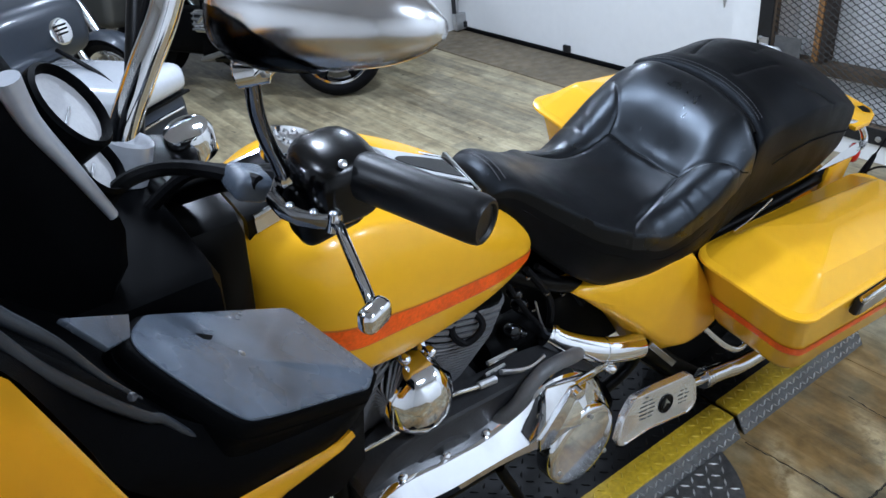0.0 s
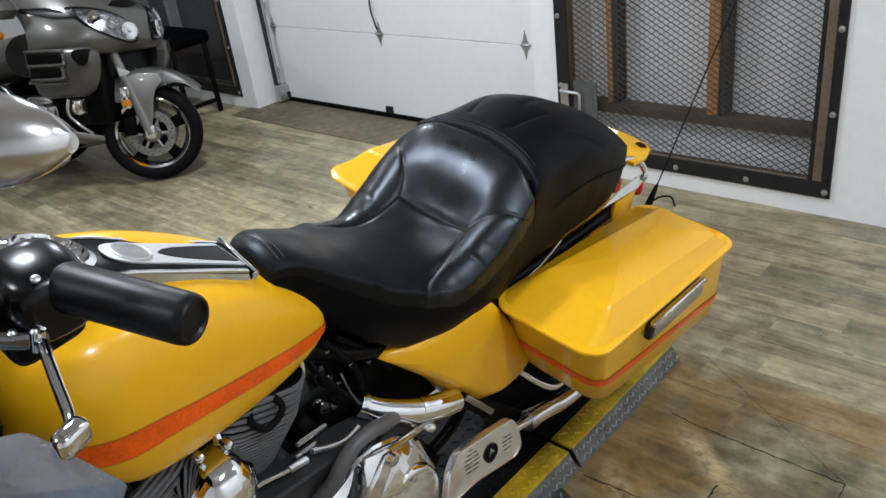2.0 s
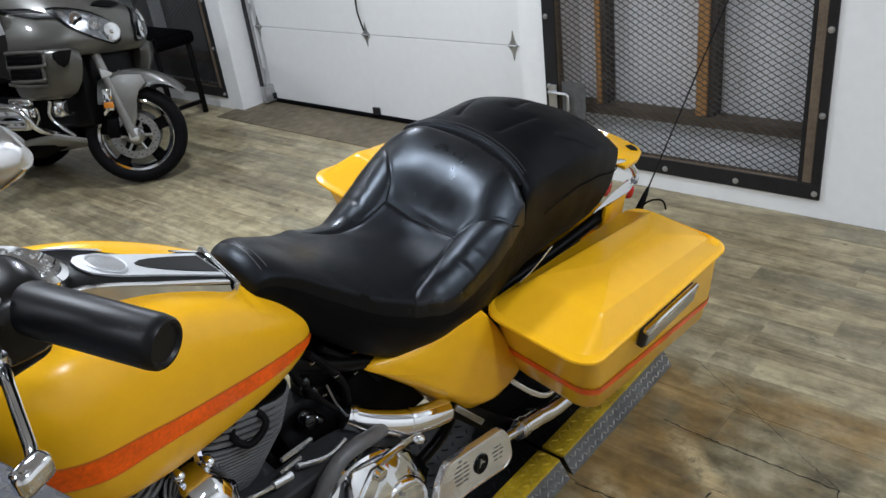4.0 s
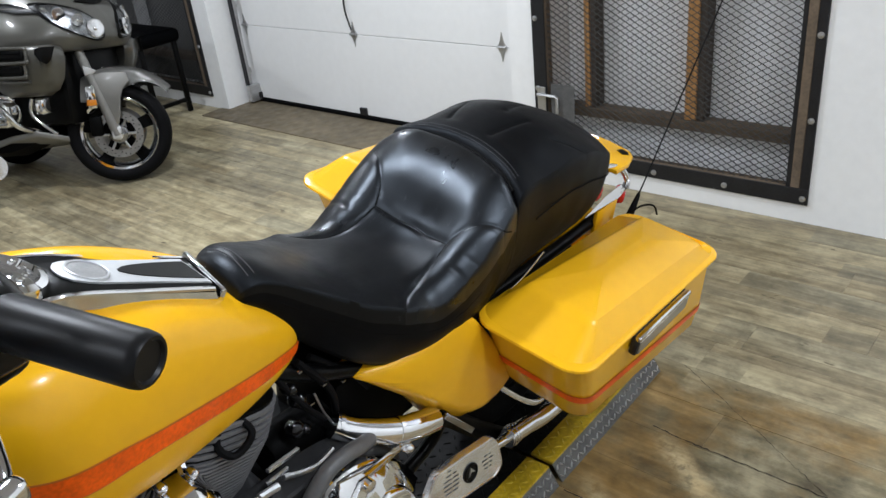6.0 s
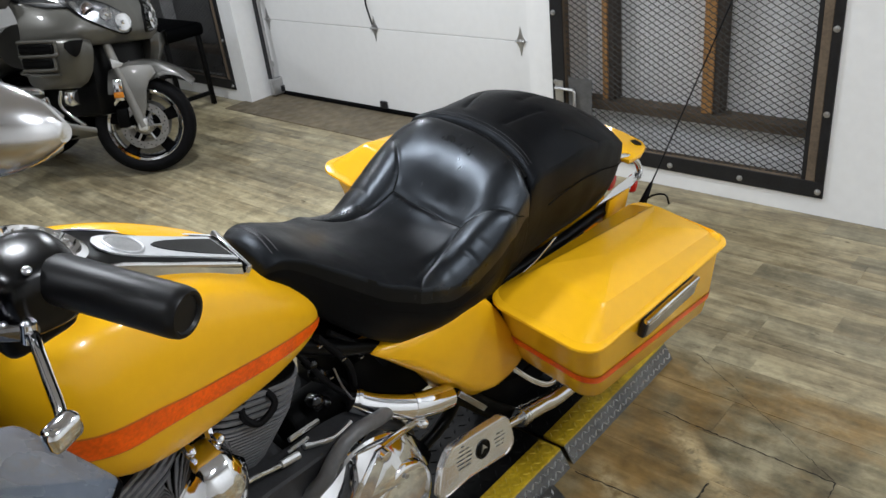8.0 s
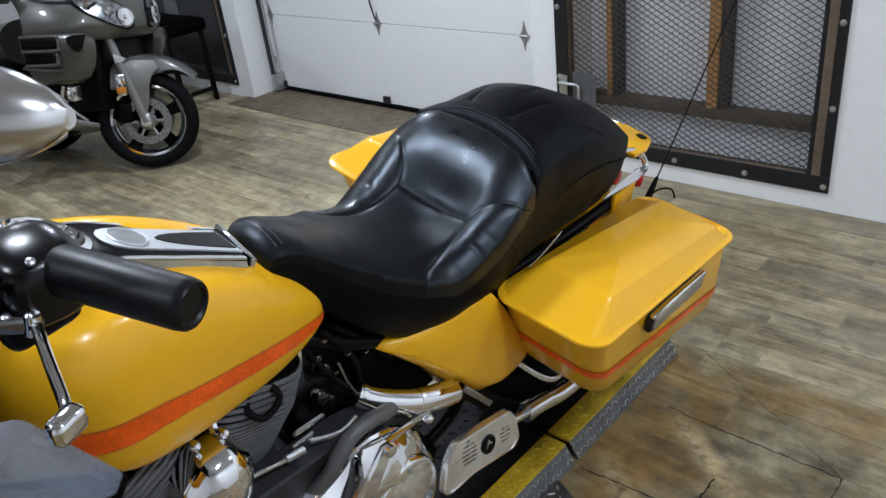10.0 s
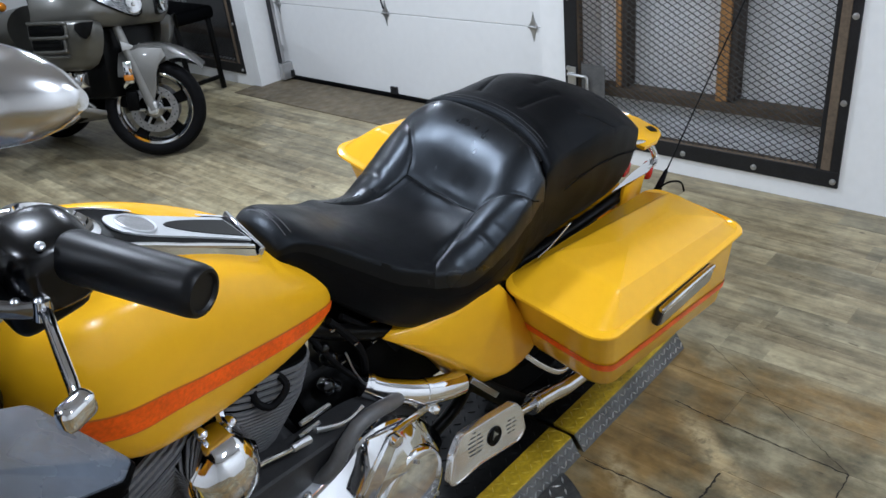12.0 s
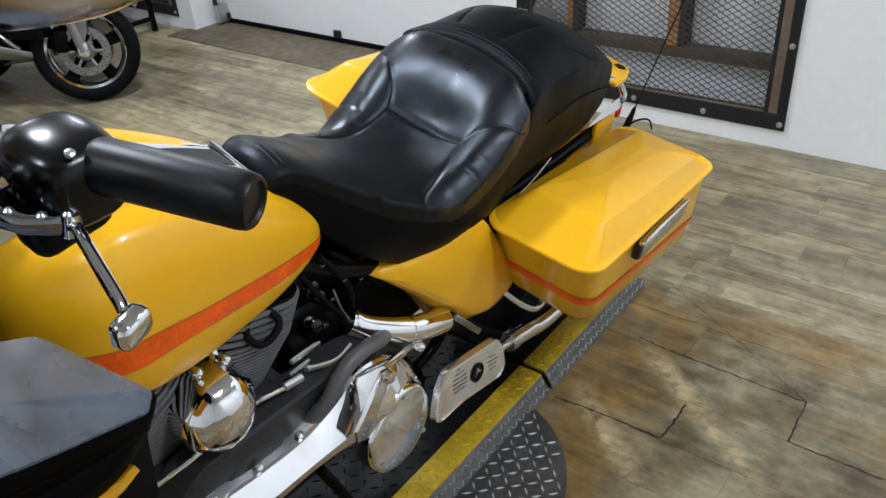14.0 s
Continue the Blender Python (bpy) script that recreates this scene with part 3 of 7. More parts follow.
def on_side(x, u, h):
    """A point on the sloping side: u from foot to top, h out of it."""
    d = Vector((0, Y_TOP - Y_FOOT, LIFT_Z - 0.004)).normalized()
    out = Vector((0, -d.z, d.y))
    return Vector((x, Y_FOOT, 0.0)) + d * u + out * h - LO


SIDE = math.hypot(Y_TOP - Y_FOOT, LIFT_Z - 0.004)
for xa, xb in ((-1.5, 1.608), (1.626, 2.255)):
    deck = part("deck", box((xb - xa, 0.40, 0.012), Vector(((xa + xb) / 2, Y_IN + 0.2, LIFT_Z - 0.006)) - LO, 0.002), BPLATE, lift, "black painted tread plate", smooth=False)
    strip = part("edge_strip", box((xb - xa, Y_IN - Y_TOP, 0.012), Vector(((xa + xb) / 2, (Y_IN + Y_TOP) / 2, LIFT_Z - 0.004)) - LO, 0.002), YPLATE, lift, "scuffed yellow tread plate edge", smooth=False)
    side = part("side_plate", slab([on_side(xa, 0, 0), on_side(xb, 0, 0), on_side(xb, SIDE, 0), on_side(xa, SIDE, 0)], on_side(0, 0, -0.006) - on_side(0, 0, 0), 0.001), GPLATE, lift, "bare steel tread plate side", smooth=False)
    part("end_plate", box((0.006, 0.47, LIFT_Z - 0.014), Vector((xb - 0.005, Y_TOP + 0.24, (LIFT_Z - 0.012) / 2)) - LO), BPLATE, lift, smooth=False)
    x0 = max(xa, 0.4)
    part("deck_tread", treads(x0, xb, Y_IN + 0.004, 1.49, lambda x, y, h: Vector((x, y, LIFT_Z + h)) - LO), BPLATE, deck, smooth=False)["kind"] = "stuff"
    part("strip_tread", treads(x0, xb, Y_TOP + 0.004, Y_IN - 0.003, lambda x, y, h: Vector((x, y, LIFT_Z + 0.002 + h)) - LO, 0.026, 0.024), YTREAD, strip, smooth=False)["kind"] = "stuff"
    part("side_tread", treads(x0, xb, 0.004, SIDE - 0.004, on_side, 0.0185, 0.022), GTREAD, side, smooth=False)["kind"] = "stuff"
# Round plate on the floor beside the lift.
CX, CY, CR = 1.17, 1.10, 0.365
apron = [(CX + CR * math.cos(a), CY + CR * math.sin(a)) for a in np.linspace(-math.pi + 0.32, -0.32, 40)]
tp = thing("tread_plate", (CX, CY, 0.0), "round bare steel tread plate lying on the floor beside the lift", "steel plate")
disc = part("plate", slab([(x - CX, min(y, 0.986) - CY, 0.001) for x, y in apron], (0, 0, 0.008), 0.001), GPLATE, tp, smooth=False)
part("plate_tread", treads(CX - CR, CX + CR, CY - CR, 0.984, lambda x, y, h: Vector((x - CX, y - CY, 0.009 + h)) if math.hypot(x - CX, y - CY) < CR - 0.005 else None, 0.030, 0.028), GTREAD, disc, smooth=False)["kind"] = "stuff"

# ---- the yellow touring motorcycle, leaning on its side stand ----
# Local coordinates: x along the motorcycle to its rear, v to its right, h up from the deck.
bike = thing("touring_motorcycle", (0, 0, 0), "yellow touring motorcycle with hard saddlebags leaning on a lift", "motorcycle")
bike.matrix_basis = Matrix.Translation((1.2, 1.301, 0.13)) @ Matrix.Rotation(radians(13), 4, "X")


def bp(name, bm, m, parent=None, label="", **kw):
    """A part of the yellow motorcycle."""
    bmesh.ops.translate(bm, vec=(-1.2, 0, 0), verts=bm.verts)
    return part(name, bm, m, parent or bike, label, **kw)


# Tank.
TX = [0.285, 0.30, 0.33, 0.37, 0.43, 0.50, 0.58, 0.66, 0.74, 0.82, 0.87, 0.893, 0.90]
tw = curve(TX, [0.03, 0.085, 0.130, 0.160, 0.178, 0.172, 0.158, 0.142, 0.124, 0.102, 0.084, 0.060, 0.03])
tt = curve(TX, [1.04, 1.075, 1.105, 1.125, 1.137, 1.130, 1.106, 1.068, 1.020, 0.958, 0.905, 0.87, 0.85])
tb = curve(TX, [1.02, 0.985, 0.94, 0.890, 0.848, 0.824, 0.808, 0.798, 0.790, 0.792, 0.805, 0.820, 0.836])


def tank_point(x, a, grow=0.0):
    """a: 0 at the top, 1 at the bottom of one flank."""
    w, t, b = tw(x) + grow, tt(x) + grow, tb(x) - grow
    mid = b + 0.40 * (t - b)
    ang = a * math.pi
    c, s = math.cos(ang), math.sin(ang)
    if c >= 0:
        return w * abs(s) ** 0.72, mid + (t - mid) * abs(c) ** 0.72
    return w * (0.84 + 0.16 * abs(s) ** 0.8), mid - (mid - b) * abs(c) ** 0.95


def tank_settle(x, v, z):
    """The tank dips beside the console on one flank and stands fuller on the other."""
    fade = max(min((x - 0.34) / 0.12, (0.88 - x) / 0.10, 1.0), 0.0)
    high = min(max((z - tb(x)) / (tt(x) - tb(x)) - 0.45, 0.0) / 0.35, 1.0)
    if v > 0:
        k = min(v / 0.10, 1.0)
        return z + fade * high * (0.029 * k * k * (3 - 2 * k) - 0.011)
    return z - fade * high * (0.011 * max(1 + v / 0.13, 0.0) + 0.006 * math.sin(math.pi * min(-v / 0.13, 1.0)))


def tank_mesh():
    rings = []
    for x in np.concatenate([np.linspace(0.285, 0.345, 12), np.linspace(0.355, 0.80, 34), np.linspace(0.81, 0.90, 16)]):
        left = [tank_point(x, a) for a in np.linspace(0.0, 1.0, 48)[1:-1]]
        rings.append([(x, -v, tank_settle(x, -v, z)) for v, z in left] + [(x, v, tank_settle(x, v, z)) for v, z in reversed(left)])
    return loft(rings)


tank = bp("fuel_tank", tank_mesh(), YELLOW, label="glossy yellow fuel tank with an orange stripe")


def tank_stripe(s, z_lo, z_hi, grow, name, m):
    rings = []
    for x in np.linspace(0.305, 0.889, 70):
        pts = []
        for f in np.linspace(0, 1, 5):
            want = z_lo(x) + f * (z_hi(x) - z_lo(x))
            lo, hi = 0.2, 0.98
            for _ in range(30):
                mid = (lo + hi) / 2
                lo, hi = (mid, hi) if tank_point(x, mid)[1] > want else (lo, mid)
            v, z = tank_point(x, lo, grow)
            pts.append((x, s * v, z))
        rings.append(pts)
    bp(name, loft(rings, closed=False), m, tank)


S_LO = curve([0.305, 0.39, 0.48, 0.53, 0.59, 0.65, 0.72, 0.80, 0.889], [0.948, 0.930, 0.916, 0.905, 0.888, 0.870, 0.849, 0.828, 0.816])
S_HI = curve([0.305, 0.39, 0.45, 0.50, 0.55, 0.61, 0.67, 0.74, 0.82, 0.889], [0.995, 0.974, 0.965, 0.952, 0.935, 0.917, 0.899, 0.877, 0.852, 0.834])
for s in (-1, 1):
    tank_stripe(s, lambda x: S_LO(x) - 0.003, lambda x: S_HI(x) + 0.003, 0.0008, "stripe_edge", BROWN)
    tank_stripe(s, S_LO, S_HI, 0.0016, "stripe", ORANGE)


# Console on the tank.
console_top = curve([0.33, 0.38, 0.44, 0.50, 0.54, 0.60, 0.66, 0.72, 0.78], [1.136, 1.146, 1.152, 1.146, 1.130, 1.098, 1.066, 1.034, 1.002])


def console_mesh(x0, x1, w0, w1, rise, thick, n=24):
    rings = []
    for x in np.linspace(x0, x1, n):
        w = w0 + (w1 - w0) * (x - x0) / (x1 - x0)
        skew = 0.20 * min(max((x - 0.60) / 0.14, 0.0), 1.0)
        rings.append([(x + skew * v, v, console_top(x + skew * v) + rise - d) for v, d in ((-w, thick), (-w, 0.004), (-w + 0.006, 0.0), (w - 0.006, 0.0), (w, 0.004), (w, thick))])
    return loft(rings)


console = bp("console", console_mesh(0.33, 0.746, 0.062, 0.058, 0.0, 0.055), BLACK, label="black tank console with chrome trim")
for s in (-1, 1):
    rings = []
    for x in np.linspace(0.34, 0.748 + 0.013 * s, 24):
        w = 0.063 - 0.008 * (x - 0.33) / 0.44
        z = console_top(x) + 0.001
        tall = 0.020 + 0.006 * min(max((0.72 - x) / 0.15, 0), 1)
        rings.append([(x, s * (w - 0.004), z), (x, s * (w + 0.001), z + 0.0008), (x, s * (w + 0.0035), z - 0.0015), (x, s * (w + 0.004), z - 0.0055), (x, s * (w + 0.0015), z - 0.0065), (x, s * (w + 0.006), z - tall), (x, s * w, z - tall - 0.001)])
    bp("side_trim", loft(rings), CHROME, console, "chrome trim")
bp("rear_trim", box((0.010, 0.128, 0.024), (0.752, 0, console_top(0.750) - 0.010), 0.003, Matrix.Rotation(radians(-8), 3, "Z") @ Matrix.Rotation(radians(25), 3, "Y")), CHROME, console, "chrome end trim")


def on_console(x, v, h):
    return Vector((x, v, console_top(x) + h))


def console_plate(outline, h, name, m, label):
    bm = bmesh.new()
    top = [bm.verts.new(on_console(x, v, h)) for x, v in outline]
    bot = [bm.verts.new(on_console(x, v, 0.0005)) for x, v in outline]
    n = len(top)
    for i in range(n // 2 - 1):
        bm.faces.new((top[i], top[i + 1], top[n - 2 - i], top[n - 1 - i]))
    for i in range(n):
        j = (i + 1) % n
        bm.faces.new((top[i], top[j], bot[j], bot[i]))
    bp(name, bm, m, console, label, smooth=False)


def two_sided(half):
    """A closed outline from one edge, front to rear, and its mirror image."""
    return [(x, -v) for x, v in half] + [(x, v) for x, v in reversed(half)]


console_plate(two_sided([(0.530, 0.006), (0.532, 0.014), (0.540, 0.026), (0.555, 0.033), (0.575, 0.036), (0.62, 0.036), (0.68, 0.038), (0.740, 0.042)]), 0.004, "inlay_plate", INLAY, "brushed silver inlay")
console_plate(two_sided([(0.616, 0.003), (0.628, 0.012), (0.648, 0.019), (0.68, 0.025), (0.71, 0.028), (0.737, 0.030)]), 0.0055, "inlay_pad", BLACK, "black pointed inlay")
slope = Vector((1, 0, (console_top(0.6) - console_top(0.5)) / 0.1)).normalized()
nrm = Vector((-slope.z, 0, slope.x))
cap = bp("fuel_door", lathe([(0, 0.0265), (0.0016, 0.0265), (0.0020, 0.0255), (0.0020, 0.001)], on_console(0.572, 0, 0.0040), nrm, 36), DISC, console, "round dark brushed gauge cap", angle=12)
bp("cap_ring", lathe([(0, 0.0310), (0.003, 0.0310), (0.0042, 0.0295), (0.003, 0.0270), (0, 0.0268)], on_console(0.572, 0, 0.0037), nrm, 36, caps=False), INLAY, console, "pale ring round the cap")
bp("instrument_ring", lathe([(0, 0.062), (0.02, 0.066), (0.03, 0.062), (0.034, 0.052), (0.03, 0.05), (0.024, 0.046), (0.024, 0.001)], on_console(0.447, 0, -0.002), nrm, 32), CHROME, console, "chrome instrument ring")
for k in range(12):
    a = k * math.pi / 6
    p = on_console(0.447, 0, 0.002) + nrm * 0.028 + Vector((slope.x * 0.036 * math.cos(a), 0.036 * math.sin(a), slope.z * 0.036 * math.cos(a)))
    bp("ring_screw", lathe([(0, 0.006), (0.004, 0.005), (0.005, 0.002)], p, nrm, 8), CHROME, console)

# Seat: the driver's bucket and, behind its welt, the passenger's pad.
SX = [0.765, 0.78, 0.82, 0.90, 1.00, 1.10, 1.20, 1.27, 1.32, 1.37, 1.41, 1.45, 1.50, 1.56, 1.62, 1.72, 1.82, 1.90, 1.96, 1.985]
sz = curve(SX, [0.98, 1.012, 1.018, 0.970, 0.898, 0.862, 0.850, 0.880, 0.932, 0.976, 0.996, 1.003, 1.006, 1.012, 1.012, 0.985, 0.940, 0.890, 0.835, 0.77])
sw = curve(SX, [0.045, 0.062, 0.074, 0.103, 0.152, 0.186, 0.202, 0.206, 0.205, 0.202, 0.197, 0.190, 0.184, 0.181, 0.180, 0.176, 0.163, 0.140, 0.10, 0.04])
sb = curve(SX, [0.96, 0.945, 0.905, 0.81, 0.725, 0.692, 0.680, 0.685, 0.692, 0.70, 0.708, 0.714, 0.718, 0.72, 0.72, 0.715, 0.705, 0.695, 0.69, 0.70])
se = curve(SX, [0.02, 0.02, 0.02, 0.02, 0.014, 0.008, 0.004, 0.0, 0.002, 0.008, 0.014, 0.022, 0.030, 0.036, 0.040, 0.046, 0.05, 0.04, 0.03, 0.02])
lobe_edge = curve([1.05, 1.075, 1.10, 1.15, 1.20, 1.245, 1.275, 1.30, 1.325, 1.345], [0.166, 0.142, 0.126, 0.112, 0.104, 0.100, 0.114, 0.140, 0.172, 0.205])
lobe_top = curve([1.02, 1.09, 1.13, 1.172, 1.244, 1.31, 1.37, 1.40, 1.45, 1.5], [0.874, 0.858, 0.854, 0.862, 0.900, 0.948, 0.984, 0.996, 1.0, 0.998])
WELT, SEAM_V = 1.440, -0.020


def welt_x(v):
    """Where the welt between bucket and pad runs."""
    return WELT - 1.1 * v * v + 0.06 * v


def ease(k):
    k = min(max(k, 0.0), 1.0)
    return k * k * (3 - 2 * k)


PLEATS = (((1.49, -0.030), (1.60, -0.055)), ((1.60, 0.005), (1.72, 0.035)), ((1.60, -0.125), (1.685, -0.172)), ((1.50, 0.09), (1.60, 0.12)), ((1.78, -0.06), (1.86, -0.10)))


def seat_top(x, v, pad=False):
    """Height of the upper side of the bucket or of the pad."""
    w = sw(x)
    u = min(abs(v) / w, 1.0)
    z = sz(x) - se(x) * u**2.2
    if not pad:
        a = abs(v - SEAM_V)
        # Side bolsters of the bucket, each a puffed lobe between its seams, with the hollow between them.
        fade = max(min(ease((x - 1.02) / 0.14), ease((1.50 - x) / 0.08)), 0.0)
        if fade > 0:
            k = ease((a + 0.01) / 0.175) ** 1.3 * fade
            z += k * (lobe_top(x) - z)
            rim = max(u - 0.52, 0) / 0.48
            z -= fade * 0.050 * rim * rim
        if 1.05 < x < 1.345:
            e = lobe_edge(x)
            q = (a - e) / max(w - e, 0.02)
            inside = min(ease((x - 1.05) / 0.06), ease((1.345 - x) / 0.04))
            if q > 0:
                z += (0.006 if v > SEAM_V else 0.014) * inside * math.sin(math.pi * min(q * 0.8, 1.0)) ** 0.8
            z -= 0.0030 * inside * math.exp(-((a - e) / 0.005) ** 2)
            # Creases across the lobe where it folds.
            if q > 0.1:
                z -= 0.003 * ease((q - 0.25) / 0.3) * math.exp(-((x - 1.205 - 0.25 * (a - 0.15)) / 0.006) ** 2)
                z -= 0.0015 * ease((q - 0.3) / 0.3) * math.exp(-((x - 1.235 - 0.4 * (a - 0.15)) / 0.005) ** 2)
        # The back panel swells between its seams; the crease under it is sunk.
        z += 0.012 * math.exp(-((x - 1.330) / 0.055) ** 2) * math.exp(-(a / 0.11) ** 4)
        cx = 1.246 + 0.012 * (1 - min(a / 0.10, 1))
        z -= 0.0045 * math.exp(-((x - cx) / 0.007) ** 2) * (1 if a < 0.09 else math.exp(-((a - 0.09) / 0.012) ** 2))
        # The rear edge rolls down to the welt.
        z -= 0.020 * math.exp(-max(welt_x(v) - x, 0.0) / 0.009)
    else:
        d = max(x - welt_x(v), 0.0)
        z += 0.008 * ease(d / 0.05) * ease((1.80 - x) / 0.25) * (1 - u * u) - 0.022 * math.exp(-d / 0.008) - 0.018 * (max(u - 0.55, 0) / 0.45) ** 2 * ease((1.75 - x) / 0.2)
        for (ax, av), (bx, bv) in PLEATS:
            t = min(max(((x - ax) * (bx - ax) + (v - av) * (bv - av)) / ((bx - ax) ** 2 + (bv - av) ** 2), 0.0), 1.0)
            off = math.hypot(x - ax - t * (bx - ax), v - av - t * (bv - av))
            z -= 0.0030 * math.exp(-((off / 0.005) ** 2)) + 0.0018 * math.exp(-((off / 0.020) ** 2))
    # Wrinkles in the leather.
    z += 0.0010 * noise.noise(Vector((x * 13, v * 15, 3.1))) + 0.00015 * noise.noise(Vector((x * 60, v * 34, 7.7)))
    return z


def seat_mesh(xs, pad):
    rings = []
    for X in xs:
        w, b = sw(X), sb(X)
        bend = ease((X - 1.24) / (WELT - 1.24)) if not pad else ease((1.72 - X) / (1.72 - WELT))

        def at_v(v):
            return X + bend * (welt_x(v) - WELT)

        half = [(w * k, 0.0) for k in np.sin(np.linspace(0, math.pi / 2, 60)) ** 0.85 * 0.985]
        sides = []
        for s in (-1, 1):
            row = [(at_v(s * v), s * v, seat_top(at_v(s * v), s * v, pad)) for v, _ in half]
            xe, ze = row[-1][0], row[-1][2]
            for f in np.linspace(0.08, 1, 12):
                bul = w * (0.985 + 0.045 * math.sin(math.pi * min(f * 1.1, 1)) - 0.10 * f**3) + 0.003 * noise.noise(Vector((X * 14, f * 3, 1.2)))
                row.append((xe, s * bul, ze - (ze - b) * f))
            sides.append(row)
        rings.append(sides[0] + sides[1][::-1][:-1])
    return loft(rings)


seat = bp("seat", seat_mesh(np.concatenate([np.linspace(0.765, 0.79, 6), np.linspace(0.795, 1.40, 220), np.linspace(1.402, WELT, 14)]), False), [PADLEATHER, LEATHER, CENTRELEATHER], label="black leather bucket seat with puffed bolsters", angle=85)
# The lobes and the back panel are of smoother leather than the worn centre and the skirt.
for f in seat.data.polygons:
    k = f.index % 143
    x, v = f.center.x + 1.2, abs(f.center.y - SEAM_V)
    centre = v < (lobe_edge(x) if 1.05 < x < 1.345 else 0.0) and x < 1.246 + 0.012 * (1 - min(v / 0.10, 1))
    if not 62 <= k <= 80:
        f.material_index = 1 if x > 1.05 and not centre else 2
seat_pad = bp("passenger_pad", seat_mesh(np.concatenate([np.linspace(WELT + 0.0005, WELT + 0.04, 16), np.linspace(WELT + 0.045, 1.955, 110), np.linspace(1.96, 1.985, 8)]), True), PADLEATHER, seat, "matt black pleated passenger pad", angle=85)


def seam(pts, r=0.0014, m=None, pad=False, lift=-0.0004):
    """A stitched seam on the upper side of the seat: plan points."""
    line = [(x, v, seat_top(x, v, pad) + lift) for x, v in spline(pts, 60)]
    bp("seam", tube(line, r, 6), m or THREAD, seat_pad if pad else seat)


for s in (-1, 1):
    seam([(x, SEAM_V + s * lobe_edge(x)) for x in (1.338, 1.325, 1.30, 1.275, 1.245)])
    seam([(x, SEAM_V + s * lobe_edge(x)) for x in (1.245, 1.20, 1.15, 1.10, 1.075, 1.055)])
seam([(1.246 + 0.012 * (1 - abs(k)), SEAM_V + 0.100 * k) for k in (-1, -0.5, 0, 0.5, 1)])
# Welt cord and the two rows of stitches on either side of it.
line = [(welt_x(v), v, seat_top(welt_x(v), v, True) + 0.008) for v in np.linspace(-0.165, 0.165, 40)]
bp("welt", tube(line, 0.0045, 8), THREAD, seat, "black piping between the seat halves")
for off in (0.016, 0.024):
    for i in range(44):
        v = -0.155 + 0.31 * i / 43
        p, q = (welt_x(v) + off, v, seat_top(welt_x(v) + off, v, True) + 0.0006), (welt_x(v + 0.004) + off, v + 0.004, seat_top(welt_x(v + 0.004) + off, v + 0.004, True) + 0.0006)
        bp("stitch", tube([p, q], 0.0009, 5), STITCH, seat_pad)
for a, b in PLEATS:
    seam([a, ((a[0] + b[0]) / 2, (a[1] + b[1]) / 2 + 0.002), b], 0.0011, None, True)
# Stitched cap over the seat's nose.
for x0 in (0.806, 0.818):
    seam([(x0 - 0.004, 0.052), (x0, 0.0), (x0 - 0.004, -0.052)], 0.0011, STITCH, lift=0.0)
for s in (-1, 1):
    # Seam round the side of the pad.
    line = []
    for x in np.linspace(1.47, 1.93, 50):
        top = seat_top(x, s * sw(x) * 0.985, True)
        line.append((x, s * sw(x) * 1.032, top - 0.36 * (top - sb(x))))
    bp("side_seam", tube(line, 0.0018, 6), THREAD, seat_pad)
    # Piping along the upper edge of the skirt.
    line = [(x, s * sw(x) * 1.0225, sb(x) + 0.60 * (seat_top(x, s * sw(x) * 0.985) - sb(x))) for x in np.linspace(0.84, 1.26, 50)]
    bp("skirt_seam", tube(line, 0.0012, 6), THREAD, seat)


bp("bag_bracket", tube([(1.385, -0.205, 0.733), (1.437, -0.205, 0.742), (1.515, -0.200, 0.765)], 0.0025, 8, 14), CHROME, label="thin chrome bracket under the seat")
# Side covers.
def side_cover(s):
    out = [(0.976, 0.696), (0.992, 0.708), (1.07, 0.713), (1.146, 0.730), (1.215, 0.750), (1.256, 0.728), (1.315, 0.645), (1.375, 0.545), (1.404, 0.490), (1.394, 0.458), (1.345, 0.434), (1.290, 0.424), (1.225, 0.420), (1.205, 0.424), (1.180, 0.452), (1.140, 0.515), (1.092, 0.582), (1.045, 0.632), (1.0, 0.676)]
    o = spline(out + [out[0]], 110)[:-1]
    depth = curve([0.93, 1.0, 1.1, 1.2, 1.3, 1.44], [0.09, 0.135, 0.182, 0.215, 0.228, 0.222])
    ridge = curve([0.96, 1.016, 1.071, 1.142, 1.195, 1.265, 1.338, 1.41], [0.700, 0.660, 0.620, 0.558, 0.508, 0.468, 0.460, 0.465])
    rings = []
    for f, d in ((1.0, -0.055), (1.0, -0.018), (0.992, -0.008), (0.975, -0.002), (0.94, 0.002), (0.88, 0.005), (0.80, 0.007), (0.70, 0.009), (0.58, 0.011), (0.44, 0.012), (0.28, 0.013), (0.12, 0.013), (0.01, 0.013)):
        ring = []
        for x, h in o:
            cx, ch = 1.24 + 0.35 * (x - 1.24), 0.60 + 0.25 * (h - 0.60)
            px, ph = cx + (x - cx) * f, ch + (h - ch) * f
            # Below the ridge the cover is scooped and turns in; above it the face leans in to the seat.
            under = max(ridge(px) - ph, 0.0)
            turn_in = 0.62 * under / (1 + 4 * under) + 0.12 * max(ph - ridge(px) - 0.05, 0)
            swell = 0.006 * math.exp(-((ph - ridge(px) - 0.012) / 0.018) ** 2)
            ring.append((px, s * (depth(px) + d + swell - turn_in), ph))
        rings.append(ring)
    return loft(rings)


for s in (-1, 1):
    bp("side_cover", side_cover(s), YELLOW, label="yellow side cover", angle=60)


